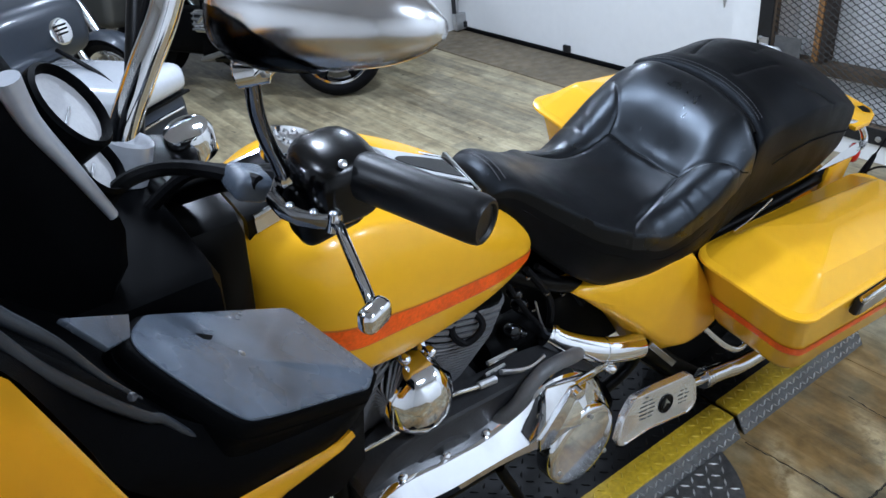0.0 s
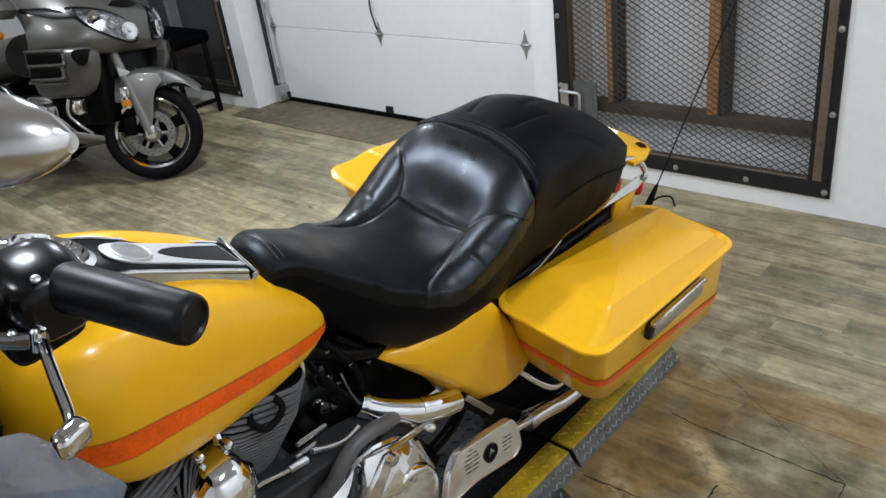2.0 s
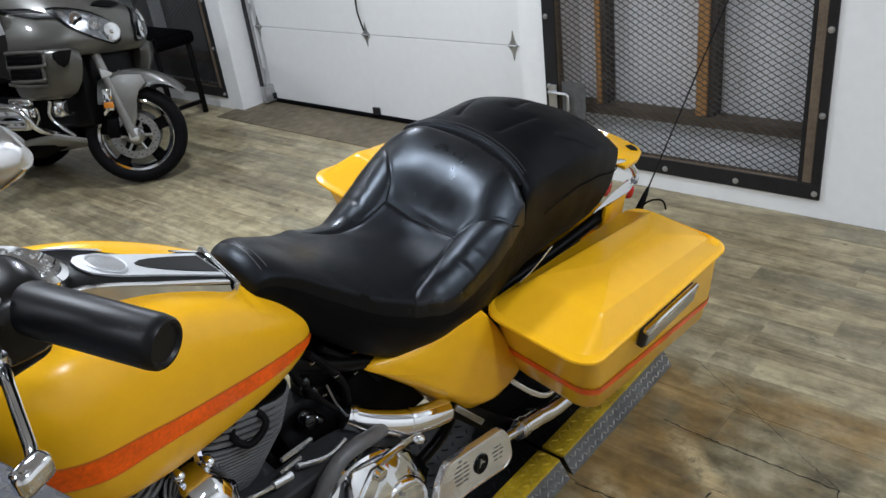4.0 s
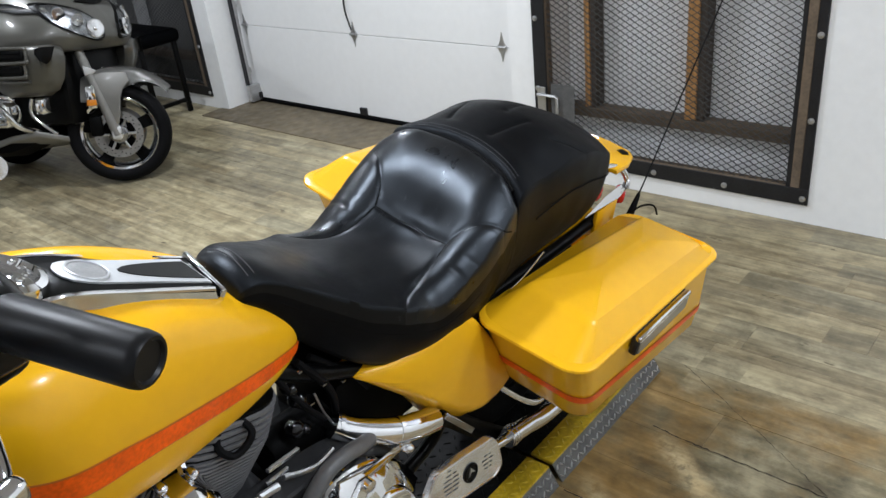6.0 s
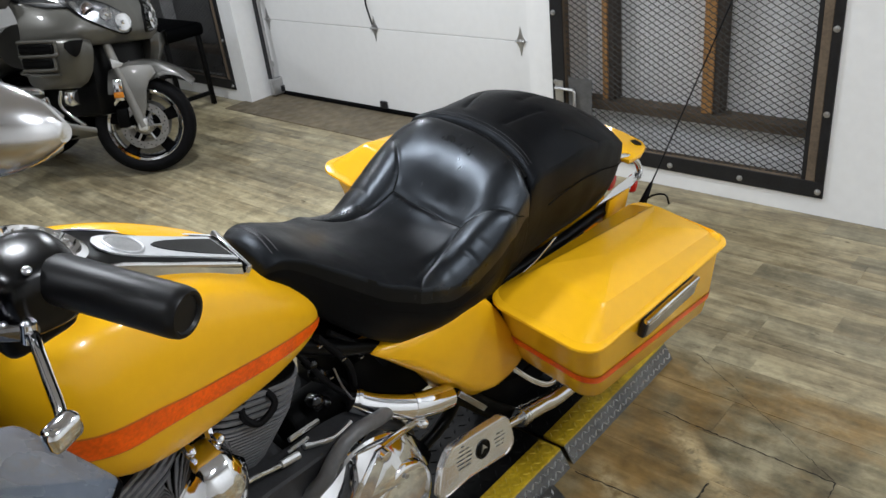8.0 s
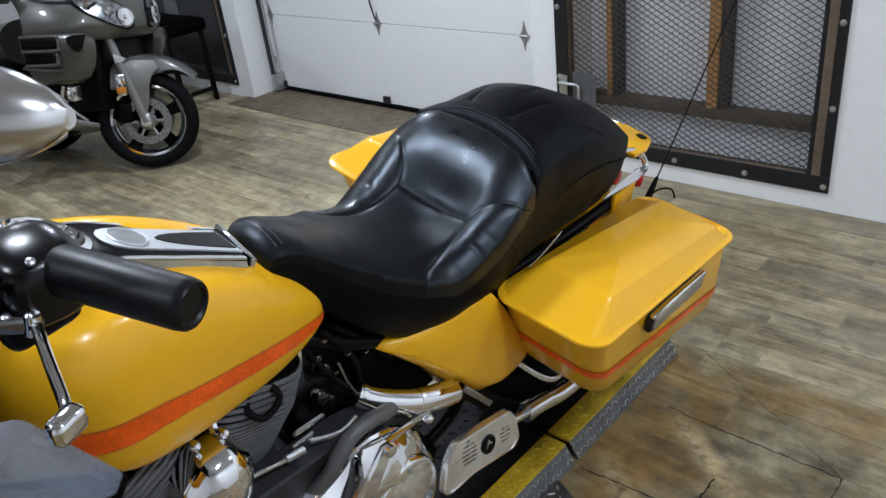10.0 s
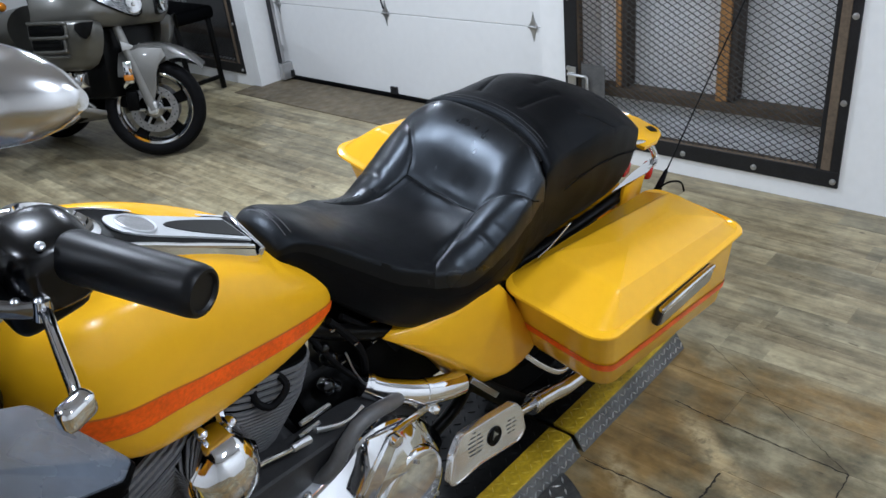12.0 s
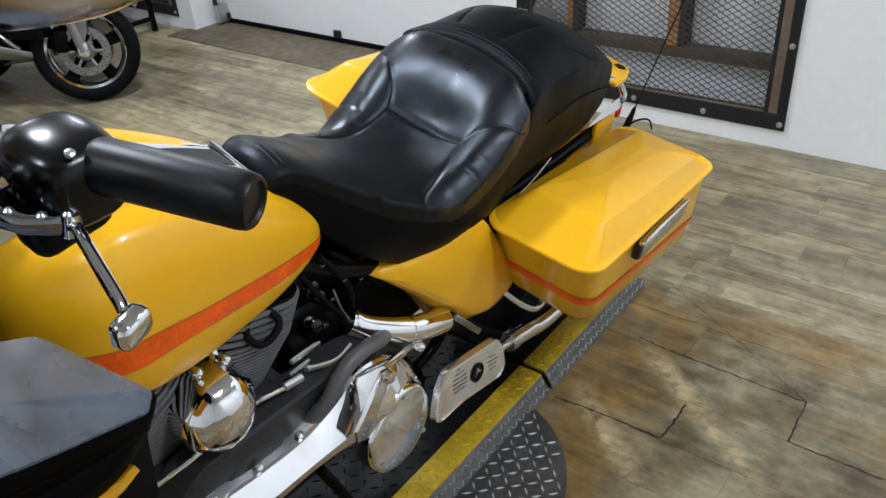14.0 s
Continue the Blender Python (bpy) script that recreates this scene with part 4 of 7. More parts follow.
# Saddlebags.
def saddlebag(s, lift_h=0.0):
    def ring(x0, x1, d0, d1, h, r, tilt=0.0, roll=0.0, n=9, bow=0.0):
        """A rounded rectangle; tilt: fall to the rear, roll: fall to the outside, bow: how it curves down at the rear."""
        pts = []
        for cx, cd, a0 in ((x1 - r, d1 - r, 0), (x0 + r, d1 - r, 90), (x0 + r, d0 + r, 180), (x1 - r, d0 + r, 270)):
            for a in np.linspace(a0, a0 + 90, n):
                px, pd = cx + r * math.cos(radians(a)), cd + r * math.sin(radians(a))
                pts.append(Vector((px + (0.075 if s > 0 else 0), s * (pd - (0.015 if s > 0 else 0)), h + lift_h - tilt * (px - 1.3) - roll * (pd - 0.2) - bow * max(px - 1.68, 0.0) ** 2)))
        return pts

    T, R = 0.080, -0.03
    body = loft([ring(1.46, 2.03, 0.22, 0.395, 0.472, 0.03, 0.185, 0), ring(1.405, 2.06, 0.205, 0.430, 0.478, 0.045, 0.185, 0), ring(1.385, 2.07, 0.195, 0.442, 0.500, 0.05, 0.185, 0), ring(1.337, 2.045, 0.185, 0.450, 0.595, 0.05, 0.185, 0), ring(1.288, 1.98, 0.18, 0.453, 0.700, 0.05, T, R)])
    bag = bp("saddlebag", body, YELLOW, label="yellow hard saddlebag with orange stripe")
    lid = loft([ring(1.283, 1.98, 0.190, 0.456, 0.698, 0.055, T, R), ring(1.270, 1.99, 0.182, 0.465, 0.700, 0.06, T, R), ring(1.265, 1.995, 0.180, 0.469, 0.704, 0.06, T, R), ring(1.266, 1.994, 0.180, 0.468, 0.709, 0.06, T, R), ring(1.273, 1.988, 0.182, 0.463, 0.712, 0.06, T, R), ring(1.286, 1.98, 0.184, 0.455, 0.713, 0.055, T, R),
                ring(1.292, 1.980, 0.187, 0.452, 0.716, 0.05, T, R), ring(1.370, 1.979, 0.236, 0.420, 0.768, 0.024, T + 0.01, 0.02, bow=0.52), ring(1.378, 1.976, 0.241, 0.414, 0.7735, 0.022, T + 0.01, 0.02, bow=0.52), ring(1.388, 1.972, 0.247, 0.405, 0.7765, 0.020, T + 0.01, 0.02, bow=0.52),
                *[ring(1.388 + 0.17 * k, 1.972 - 0.17 * k, 0.247 + 0.07 * k, 0.405 - 0.07 * k, 0.7765 + 0.003 * k, 0.020 - 0.013 * k, T + 0.01, 0.02, bow=0.52) for k in (0.12, 0.3, 0.55, 0.8, 1.0)]])
    bp("lid", lid, YELLOW, bag, angle=20)
    for grow, lo, hi, nm, m in ((0.0014, 0.560, 0.590, "stripe_edge", BROWN), (0.0024, 0.562, 0.588, "stripe", ORANGE)):
        def at_h(h):
            f = (h - 0.500) / 0.095
            return ring(1.385 - 0.048 * f - grow, 2.07 - 0.025 * f + grow, 0.195 - 0.01 * f, 0.442 + 0.008 * f + grow, h, 0.05, 0.185, 0)
        bp(nm, loft([at_h(lo)[4:28], at_h(hi)[4:28]], closed=False), m, bag)
    turn = Matrix.Rotation(radians(3.5), 3, "Y")
    lt = bp("latch", box((0.27, 0.020, 0.052), (1.650, s * 0.464, 0.632 + lift_h), 0.006, turn), STEEL, bag, "grey latch with a bright rim")
    bp("latch_rim", box((0.268, 0.016, 0.014), (1.650, s * 0.470, 0.654 + lift_h), 0.004, turn), CHROME, lt, "chrome rim")
    bp("latch_face", box((0.255, 0.006, 0.036), (1.652, s * 0.4735, 0.627 + lift_h), 0.002, turn), SATIN, lt, "brushed face")
    return bag


saddlebag(-1)
saddlebag(1, 0.032)


# Rear fender, grab rail, tail light and antenna.
def fender_mesh(cx, cz, r, w, a0, a1, drop):
    rings = []
    for a in np.linspace(radians(a0), radians(a1), 40):
        ring = []
        for k in np.linspace(-1, 1, 17):
            d = drop * abs(k) ** 2.6
            ring.append((cx + (r - d) * math.cos(a), w * math.sin(k * math.pi / 2), cz + (r - d) * math.sin(a)))
        rings.append(ring)
    bm = loft(rings, closed=False)
    bmesh.ops.solidify(bm, geom=bm.faces[:], thickness=0.004)
    return bm


bp("rear_fender", fender_mesh(1.76, 0.34, 0.37, 0.12, -12, 120, 0.09), YELLOW, label="yellow rear fender")
panel = slab([(2.00, -0.125, 0.738), (2.085, -0.120, 0.724), (2.150, -0.100, 0.716), (2.178, -0.075, 0.713), (2.188, 0.0, 0.713), (2.188, 0.095, 0.713), (2.150, 0.125, 0.716), (2.00, 0.130, 0.738)], (0.0, 0, 0.014), 0.004)
tail = bp("tail_panel", panel, YELLOW, label="yellow tail panel with a black slot")
bp("slot", slab([(2.128, -0.075, 0.7335), (2.142, -0.088, 0.7318), (2.158, -0.078, 0.7296), (2.165, -0.055, 0.7290), (2.142, -0.050, 0.7318)], (0, 0, 0.002), 0.0), BLACK, tail, "black slot")
bp("tail_rim", tube([(2.10, 0.140, 0.735), (2.16, 0.132, 0.730), (2.190, 0.10, 0.726), (2.192, 0.035, 0.726)], 0.0065, 8, 16), CHROME, tail, "chrome edge")
for s in (-1, 1):
    fin = bp("rail_plate", slab([(1.759, s * 0.166, 0.722), (1.88, s * 0.155, 0.727), (1.985, s * 0.147, 0.719), (2.030, s * 0.137, 0.706), (2.045, s * 0.136, 0.695), (2.030, s * 0.147, 0.688), (1.968, s * 0.162, 0.696)], (0, s * 0.003, 0.005), 0.001), CHROME, label="pointed chrome rail plate")
    bp("rail_loop", tube([(1.975, s * 0.150, 0.706), (2.025, s * 0.142, 0.691), (2.072, s * 0.131, 0.674), (2.095, s * 0.120, 0.684), (2.076, s * 0.108, 0.716), (2.03, s * 0.099, 0.742), (1.98, s * 0.095, 0.756)], 0.0095, 12, 36), CHROME, fin)
    bp("fender_strut", box((0.11, 0.012, 0.075), (1.93, s * 0.147, 0.648), 0.004), YELLOW, label="yellow fender strut")
bp("tail_light", box((0.04, 0.12, 0.05), (2.12, 0.02, 0.585), 0.012), RED, label="red tail light")
for s in (-1, 1):
    lens = bp("turn_signal", box((0.052, 0.032, 0.046), (2.072, s * 0.118, 0.643), 0.014, Matrix.Rotation(radians(-s * 25), 3, "Z"), seg=3), RED, label="red turn signal")
    bp("signal_mount", tube([(1.99, s * 0.13, 0.645), (2.05, s * 0.121, 0.643)], 0.009, 10), CHROME, lens)
ant = bp("antenna", lathe([(0, 0.010), (0.01, 0.013), (0.07, 0.009), (0.10, 0.006), (0.11, 0.002)], (2.06, -0.162, 0.555), (0.36, 0.03, 0.54), 12), RUBBER, label="black whip antenna")
bp("antenna_whip", tube([(2.115, -0.158, 0.638), (2.45, -0.13, 1.14), (2.60, -0.118, 1.365)], 0.0022, 6, 10), RUBBER, ant)
bp("antenna_wire", tube([(2.05, -0.165, 0.60), (2.07, -0.19, 0.635), (2.10, -0.215, 0.635), (2.12, -0.225, 0.60)], 0.003, 6, 14), BLACK, ant)


# Wheels.
def wheel(cx, cz, r, w, name):
    t = bp(name, lathe([(-w * 0.30, r - 0.12), (-w * 0.42, r - 0.09), (-w * 0.5, r - 0.05), (-w * 0.42, r - 0.015), (-w * 0.2, r), (w * 0.2, r), (w * 0.42, r - 0.015), (w * 0.5, r - 0.05), (w * 0.42, r - 0.09), (w * 0.30, r - 0.12)], (cx, 0, cz), (0, 1, 0), 48, caps=False), RUBBER, label="black tyre")
    bp("rim", lathe([(-w * 0.34, r - 0.10), (-w * 0.34, r - 0.13), (-w * 0.1, r - 0.15), (w * 0.1, r - 0.15), (w * 0.34, r - 0.13), (w * 0.34, r - 0.10)], (cx, 0, cz), (0, 1, 0), 48, caps=False), ENGDARK, t)
    bp("hub", lathe([(-0.09, 0.03), (-0.08, 0.05), (0.08, 0.05), (0.09, 0.03)], (cx, 0, cz), (0, 1, 0), 20), ENGDARK, t)
    for k in range(9):
        a = k * 2 * math.pi / 9
        bp("spoke", tube([(cx + 0.04 * math.cos(a), 0, cz + 0.04 * math.sin(a)), (cx + (r - 0.14) * math.cos(a), 0, cz + (r - 0.14) * math.sin(a))], 0.012, 8), ENGDARK, t)


wheel(1.76, 0.247, 0.32, 0.14, "rear_wheel")
wheel(0.0, 0.247, 0.32, 0.12, "front_wheel")

# ---- engine and left side of the yellow motorcycle ----
def cylinder(foot, tip, name):
    """A finned cylinder with its rocker box: stacked rounded plates along the cylinder's axis."""
    foot, tip = Vector(foot), Vector(tip)
    ax = (tip - foot).normalized()
    fore = Vector((1, 0, 0)) - ax * ax.x
    fore.normalize()
    side = Vector((0, 1, 0))
    length = (tip - foot).length

    def ring(f, k):
        a, b = (0.092 + 0.024 * min(f * 1.6, 1)) * k, (0.092 + 0.03 * min(f * 1.6, 1)) * k
        c = foot + ax * (0.01 + f * (length - 0.015))
        return [c + fore * (a * math.copysign(abs(math.cos(t)) ** 0.55, math.cos(t))) + side * (b * math.copysign(abs(math.sin(t)) ** 0.55, math.sin(t))) for t in np.linspace(0, 2 * math.pi, 28, endpoint=False)]

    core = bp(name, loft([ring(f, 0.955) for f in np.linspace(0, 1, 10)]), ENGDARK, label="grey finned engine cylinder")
    n = 17
    for k in range(n):
        bp("fin", slab(ring(0.02 + 0.66 * k / (n - 1), 1.0), ax * 0.0048), ENGINE, core, smooth=False)
    for k in range(4):
        bp("head_fin", slab(ring(0.74 + 0.065 * k, 1.0), ax * 0.008), ENGINE, core, smooth=False)
    top = tip + ax * 0.004
    o = [top + fore * (0.092 * math.copysign(abs(math.cos(t)) ** 0.5, math.cos(t))) + side * (0.106 * math.copysign(abs(math.sin(t)) ** 0.5, math.sin(t))) for t in np.linspace(0, 2 * math.pi, 32, endpoint=False)]
    bp("rocker_box", slab(o, ax * 0.05, 0.012), CASE, core, "dark grey rocker box")
    return core


cylinder((0.640, 0.0, 0.56), (0.715, 0.0, 0.80), "rear_cylinder")
cylinder((0.545, 0.0, 0.56), (0.430, 0.0, 0.79), "front_cylinder")
# Crankcase, gearbox and oil tank.
bp("crankcase", box((0.34, 0.27, 0.27), (0.60, -0.02, 0.445), 0.05, seg=4), CASE, label="grey crankcase")
bp("cam_cover", lathe([(0, 0.10), (0.02, 0.10), (0.035, 0.085), (0.04, 0.01)], (0.60, -0.155, 0.47), (0, -1, 0), 30), CASE, label="grey crankcase boss")
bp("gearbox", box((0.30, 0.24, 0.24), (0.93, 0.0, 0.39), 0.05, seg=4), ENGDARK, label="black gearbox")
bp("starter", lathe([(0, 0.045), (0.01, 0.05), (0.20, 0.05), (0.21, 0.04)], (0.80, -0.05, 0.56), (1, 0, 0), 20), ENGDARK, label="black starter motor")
# Inner primary (grey) and the chrome primary cover in front of it.
prim = [(0.44, 0.54), (0.50, 0.605), (0.60, 0.61), (0.74, 0.60), (0.86, 0.59), (0.97, 0.54), (1.045, 0.45), (1.05, 0.37), (1.0, 0.30), (0.92, 0.28), (0.84, 0.33), (0.74, 0.43), (0.60, 0.46), (0.50, 0.47), (0.44, 0.50)]
po = spline(prim + [prim[0]], 90)[:-1]


def plate_from(outline, cx, ch, steps, name, m, label, parent=None, tilt=0.0, **kw):
    """A domed cover: the outline shrinks about its centre as it comes out; steps: scale and v."""
    rings = [[(cx + (x - cx) * f, v + tilt * (h - ch), ch + (h - ch) * f) for x, h in outline] for f, v in steps]
    return bp(name, loft(rings), m, parent, label, **kw)


plate_from(po, 0.74, 0.43, ((1.03, -0.12), (1.03, -0.18), (1.0, -0.185)), "inner_primary", CASE, "grey inner primary case")
p_hi = curve([0.43, 0.50, 0.60, 0.70, 0.78, 0.84, 0.92, 1.0, 1.05, 1.075], [0.530, 0.545, 0.530, 0.522, 0.545, 0.580, 0.565, 0.505, 0.440, 0.395])
p_lo = curve([0.43, 0.50, 0.60, 0.70, 0.78, 0.84, 0.92, 1.0, 1.05, 1.075], [0.500, 0.455, 0.440, 0.436, 0.415, 0.362, 0.315, 0.315, 0.340, 0.370])
p_out = curve([0.43, 0.50, 0.70, 0.80, 0.90, 1.0, 1.075], [0.215, 0.245, 0.250, 0.262, 0.275, 0.265, 0.225])
rings = []
for x in np.linspace(0.43, 1.075, 60):
    hi, lo, o = p_hi(x), p_lo(x), p_out(x)
    d = hi - lo
    rings.append([(x, -0.18, hi), (x, -0.205, hi), (x, -0.212, hi - 0.02 * d), (x, -o + 0.006, hi - 0.30 * d), (x, -o, hi - 0.36 * d), (x, -o, lo + 0.42 * d), (x, -o + 0.006, lo + 0.36 * d), (x, -0.222, lo + 0.03 * d), (x, -0.205, lo), (x, -0.18, lo)])
primary = bp("primary_cover", loft(rings), CHROME, label="chrome primary cover", angle=18)
# Clutch cover: a round dome set on the primary, tipped a little upward.
bp("clutch_cover", lathe([(-0.03, 0.100), (0.0, 0.100), (0.008, 0.098), (0.013, 0.092), (0.015, 0.080), (0.018, 0.04), (0.019, 0.001)], (0.915, -0.272, 0.405), (0.05, -1, 0.18), 48), CHROME, primary, "round chrome clutch cover")
for k in range(3):
    a = radians(80 + 120 * k)
    bp("cover_screw", lathe([(0, 0.006), (0.003, 0.005), (0.004, 0.002)], (0.915 + 0.080 * math.cos(a), -0.289 + 0.18 * 0.080 * math.sin(a) * 1.0, 0.408 + 0.080 * math.sin(a)), (0.05, -1, 0.18), 8), SATIN, primary)
for x in (0.50, 0.60, 0.70, 0.79):
    bp("case_screw", lathe([(0, 0.009), (0.010, 0.008), (0.013, 0.003)], (x, -0.200, p_hi(x) + 0.002), (0, -0.4, 1), 8), CHROME, primary)
    bp("case_screw", lathe([(0, 0.008), (0.008, 0.007), (0.010, 0.003)], (x + 0.02, -0.222, p_lo(x) + 0.004), (0, -1, -0.4), 8), CHROME, primary)
# Horn under its faceted chrome cover, between the cylinders.
hc = [(0.070 * math.cos(a), 0.086 * math.sin(a)) for a in (radians(22.5 + 45 * k + d) for k in range(8) for d in (-4, 4))]
horn = bp("horn_cover", loft([[(0.562 + x * f, v, 0.690 + h * f + dh) for x, h in hc] for f, v, dh in ((0.98, -0.115, 0), (1.0, -0.125, 0), (1.0, -0.160, 0), (0.97, -0.168, 0), (0.86, -0.182, 0.002), (0.70, -0.196, 0.004), (0.50, -0.207, 0.005), (0.28, -0.213, 0.005), (0.03, -0.215, 0.005))]), CHROME, label="faceted chrome horn cover", angle=24)
bp("horn_bracket", tube([(0.60, -0.10, 0.775), (0.59, -0.13, 0.75), (0.575, -0.14, 0.73)], 0.010, 8), CHROME, horn)
bp("horn_body", lathe([(0, 0.05), (0.06, 0.045)], (0.565, -0.13, 0.68), (0, 1, 0), 20), ENGDARK, horn)
for x, h in ((0.545, 0.785), (0.60, 0.77)):
    bp("acorn_nut", lathe([(0, 0.010), (0.010, 0.010), (0.016, 0.007), (0.019, 0.001)], (x, -0.13, h), (0, -1, 0.2), 10), CHROME, horn)
# Shift rod, brake and oil lines, wiring.
shift = bp("shift_rod", tube([(0.385, -0.185, 0.668), (0.425, -0.165, 0.640), (0.523, -0.165, 0.638), (0.616, -0.165, 0.656), (0.690, -0.165, 0.637), (0.742, -0.165, 0.626)], 0.0045, 8, 24), CHROME, label="chrome shift rod")
bp("rod_joint", tube([(0.700, -0.165, 0.635), (0.742, -0.165, 0.626)], 0.008, 8), SATIN, shift)
lever = bp("shift_arm", slab([(0.845, -0.262, 0.632), (0.868, -0.262, 0.628), (0.872, -0.264, 0.612), (0.822, -0.272, 0.545), (0.800, -0.275, 0.500), (0.772, -0.275, 0.505), (0.765, -0.274, 0.545), (0.800, -0.270, 0.575)], (0, -0.012, 0), 0.004), CHROME, label="chrome shift arm")
bp("arm_strut", tube([(0.860, -0.262, 0.622), (0.95, -0.232, 0.565), (1.043, -0.202, 0.507)], 0.008, 10, 10), CHROME, lever)
bp("arm_knob", lathe([(0, 0.010), (0.012, 0.013), (0.024, 0.012), (0.03, 0.006)], (1.045, -0.195, 0.505), (0.3, -1, -0.3), 14), CHROME, lever)
bp("arm_bolt", lathe([(0, 0.014), (0.014, 0.014), (0.018, 0.008)], (0.858, -0.270, 0.618), (0, -1, 0), 12), CHROME, lever)
# Large grey hose that rises behind the gear shift.
bp("breather_hose", tube([(0.735, -0.150, 0.50), (0.748, -0.192, 0.535), (0.768, -0.206, 0.566), (0.794, -0.207, 0.603), (0.832, -0.205, 0.627), (0.880, -0.200, 0.620), (0.945, -0.185, 0.585), (1.02, -0.150, 0.53)], 0.016, 14, 30), HOSE, label="grey rubber hose")
# Exhaust with its chrome heat shield under the side cover.
shield_path = [(0.925, -0.115, 0.600), (0.96, -0.145, 0.577), (1.03, -0.185, 0.548), (1.09, -0.203, 0.531), (1.135, -0.208, 0.518)]
sh = bp("heat_shield", tube(shield_path, 0.029, 18, 30), CHROME, label="chrome exhaust heat shield")
for p, q in (((1.035, -0.187, 0.547), (1.043, -0.190, 0.544)), ((0.93, -0.118, 0.598), (0.937, -0.123, 0.594))):
    bp("clamp", tube([p, q], 0.0300, 18), CHROME, sh)
bp("cross_pipe", tube([(1.15, -0.20, 0.505), (1.22, -0.19, 0.44), (1.30, -0.20, 0.35), (1.40, -0.24, 0.26)], 0.024, 14, 24), ENGDARK, label="dark exhaust pipe")
way = [(1.365, -0.270, 0.306), (1.40, -0.271, 0.298), (1.45, -0.272, 0.283), (1.60, -0.275, 0.245), (2.05, -0.28, 0.235)]
muf = bp("muffler", tube(way, 0.0225, 18, 40), CHROME, label="chrome muffler")
bp("muffler_neck", tube([(1.25, -0.262, 0.345), (1.31, -0.267, 0.322), (1.37, -0.270, 0.305)], 0.0125, 14, 12), CHROME, muf)
for f in (0.0, 0.011, 0.022):
    bp("clamp_ring", tube([(1.368 + f, -0.270, 0.3055 - f * 0.24), (1.374 + f, -0.270, 0.304 - f * 0.24)], 0.0265, 18), CHROME, muf)
# Bag guard hoop.
bp("bag_guard", tube([(1.33, -0.20, 0.50), (1.36, -0.225, 0.462), (1.42, -0.255, 0.395), (1.48, -0.27, 0.345), (1.54, -0.265, 0.325), (1.62, -0.24, 0.33)], 0.0075, 12, 30), CHROME, label="chrome bag guard hoop")
# Folded passenger footboard.
def footboard():
    corners = [Vector(p) for p in ((1.004, 0.366), (1.028, 0.424), (1.064, 0.457), (1.135, 0.446), (1.256, 0.424), (1.274, 0.392), (1.277, 0.334), (1.252, 0.318), (1.105, 0.349), (1.018, 0.352))]
    o = []
    for k, p in enumerate(corners):
        a, b = corners[k - 1] - p, corners[(k + 1) % len(corners)] - p
        a, b = a.normalized() * min(0.012, a.length * 0.45), b.normalized() * min(0.012, b.length * 0.45)
        o += [p + a * (1 - f) ** 2 + b * f * f for f in np.linspace(0, 1, 5)]
    out = Vector((0, -1, 0.30)).normalized()

    def face(x, h, d=0.0):
        return Vector((x, -0.300 + 0.30 * (h - 0.40), h)) + out * d

    middle = Vector((1.145, 0.388))
    rings = [[face(*(middle + (p - middle) * f), d) for p in o] for f, d in ((0.95, -0.022), (1.0, -0.018), (1.0, -0.003), (0.985, 0.0), (0.93, 0.001), (0.90, -0.001), (0.02, -0.001))]
    board = bp("footboard", loft(rings), ALU, label="chrome passenger footboard folded up", angle=30)
    # Rows of short slots on both sides of the round emblem, in line with the long axis.
    for x0, x1, rows in ((1.066, 1.130, 6), (1.200, 1.246, 5)):
        for k in range(rows):
            base = 0.372 + 0.0105 * k
            inset = 0.005 * abs(k - rows / 2 + 0.5)
            for xa, xb in ((x0 + inset + 0.004 * k, (x0 + x1) / 2 + 0.002 * k), ((x0 + x1) / 2 + 0.006 + 0.002 * k, x1 - inset)):
                if xb - xa > 0.006:
                    pts = [(xa, base - 0.20 * (xa - 1.165)), (xb, base - 0.20 * (xb - 1.165)), (xb, base - 0.20 * (xb - 1.165) + 0.0030), (xa, base - 0.20 * (xa - 1.165) + 0.0030)]
                    bp("slot", slab([face(x, h, -0.002) for x, h in pts], out * 0.0016), SLOT, board, smooth=False)
    bp("emblem_ring", lathe([(-0.003, 0.024), (0.002, 0.024), (0.0035, 0.021), (0.001, 0.019), (0.001, 0.001)], face(1.165, 0.389), out, 28), BLACK, board, "black round emblem")
    bp("emblem_bar", slab([face(1.155, 0.383, 0.001), face(1.165, 0.403, 0.001), face(1.177, 0.386, 0.001), face(1.165, 0.391, 0.001)], out * 0.002, 0), SATIN, board)
    bp("rubber_pad", slab([face(x, h, -0.012) for x, h in ((1.10, 0.36), (1.25, 0.33), (1.245, 0.306), (1.11, 0.336))], out * -0.012, 0.003), RUBBER, board, "black rubber pad on the back")
    a, b, w = Vector((1.152, -0.222, 0.527)), Vector((1.206, -0.262, 0.466)), Vector((0.006, 0, 0.0045))
    bp("hinge_bracket", slab([a - w, a + w, b + w, b - w], (0, -0.008, 0), 0.002), DARKCHROME, board)
    return board


footboard()
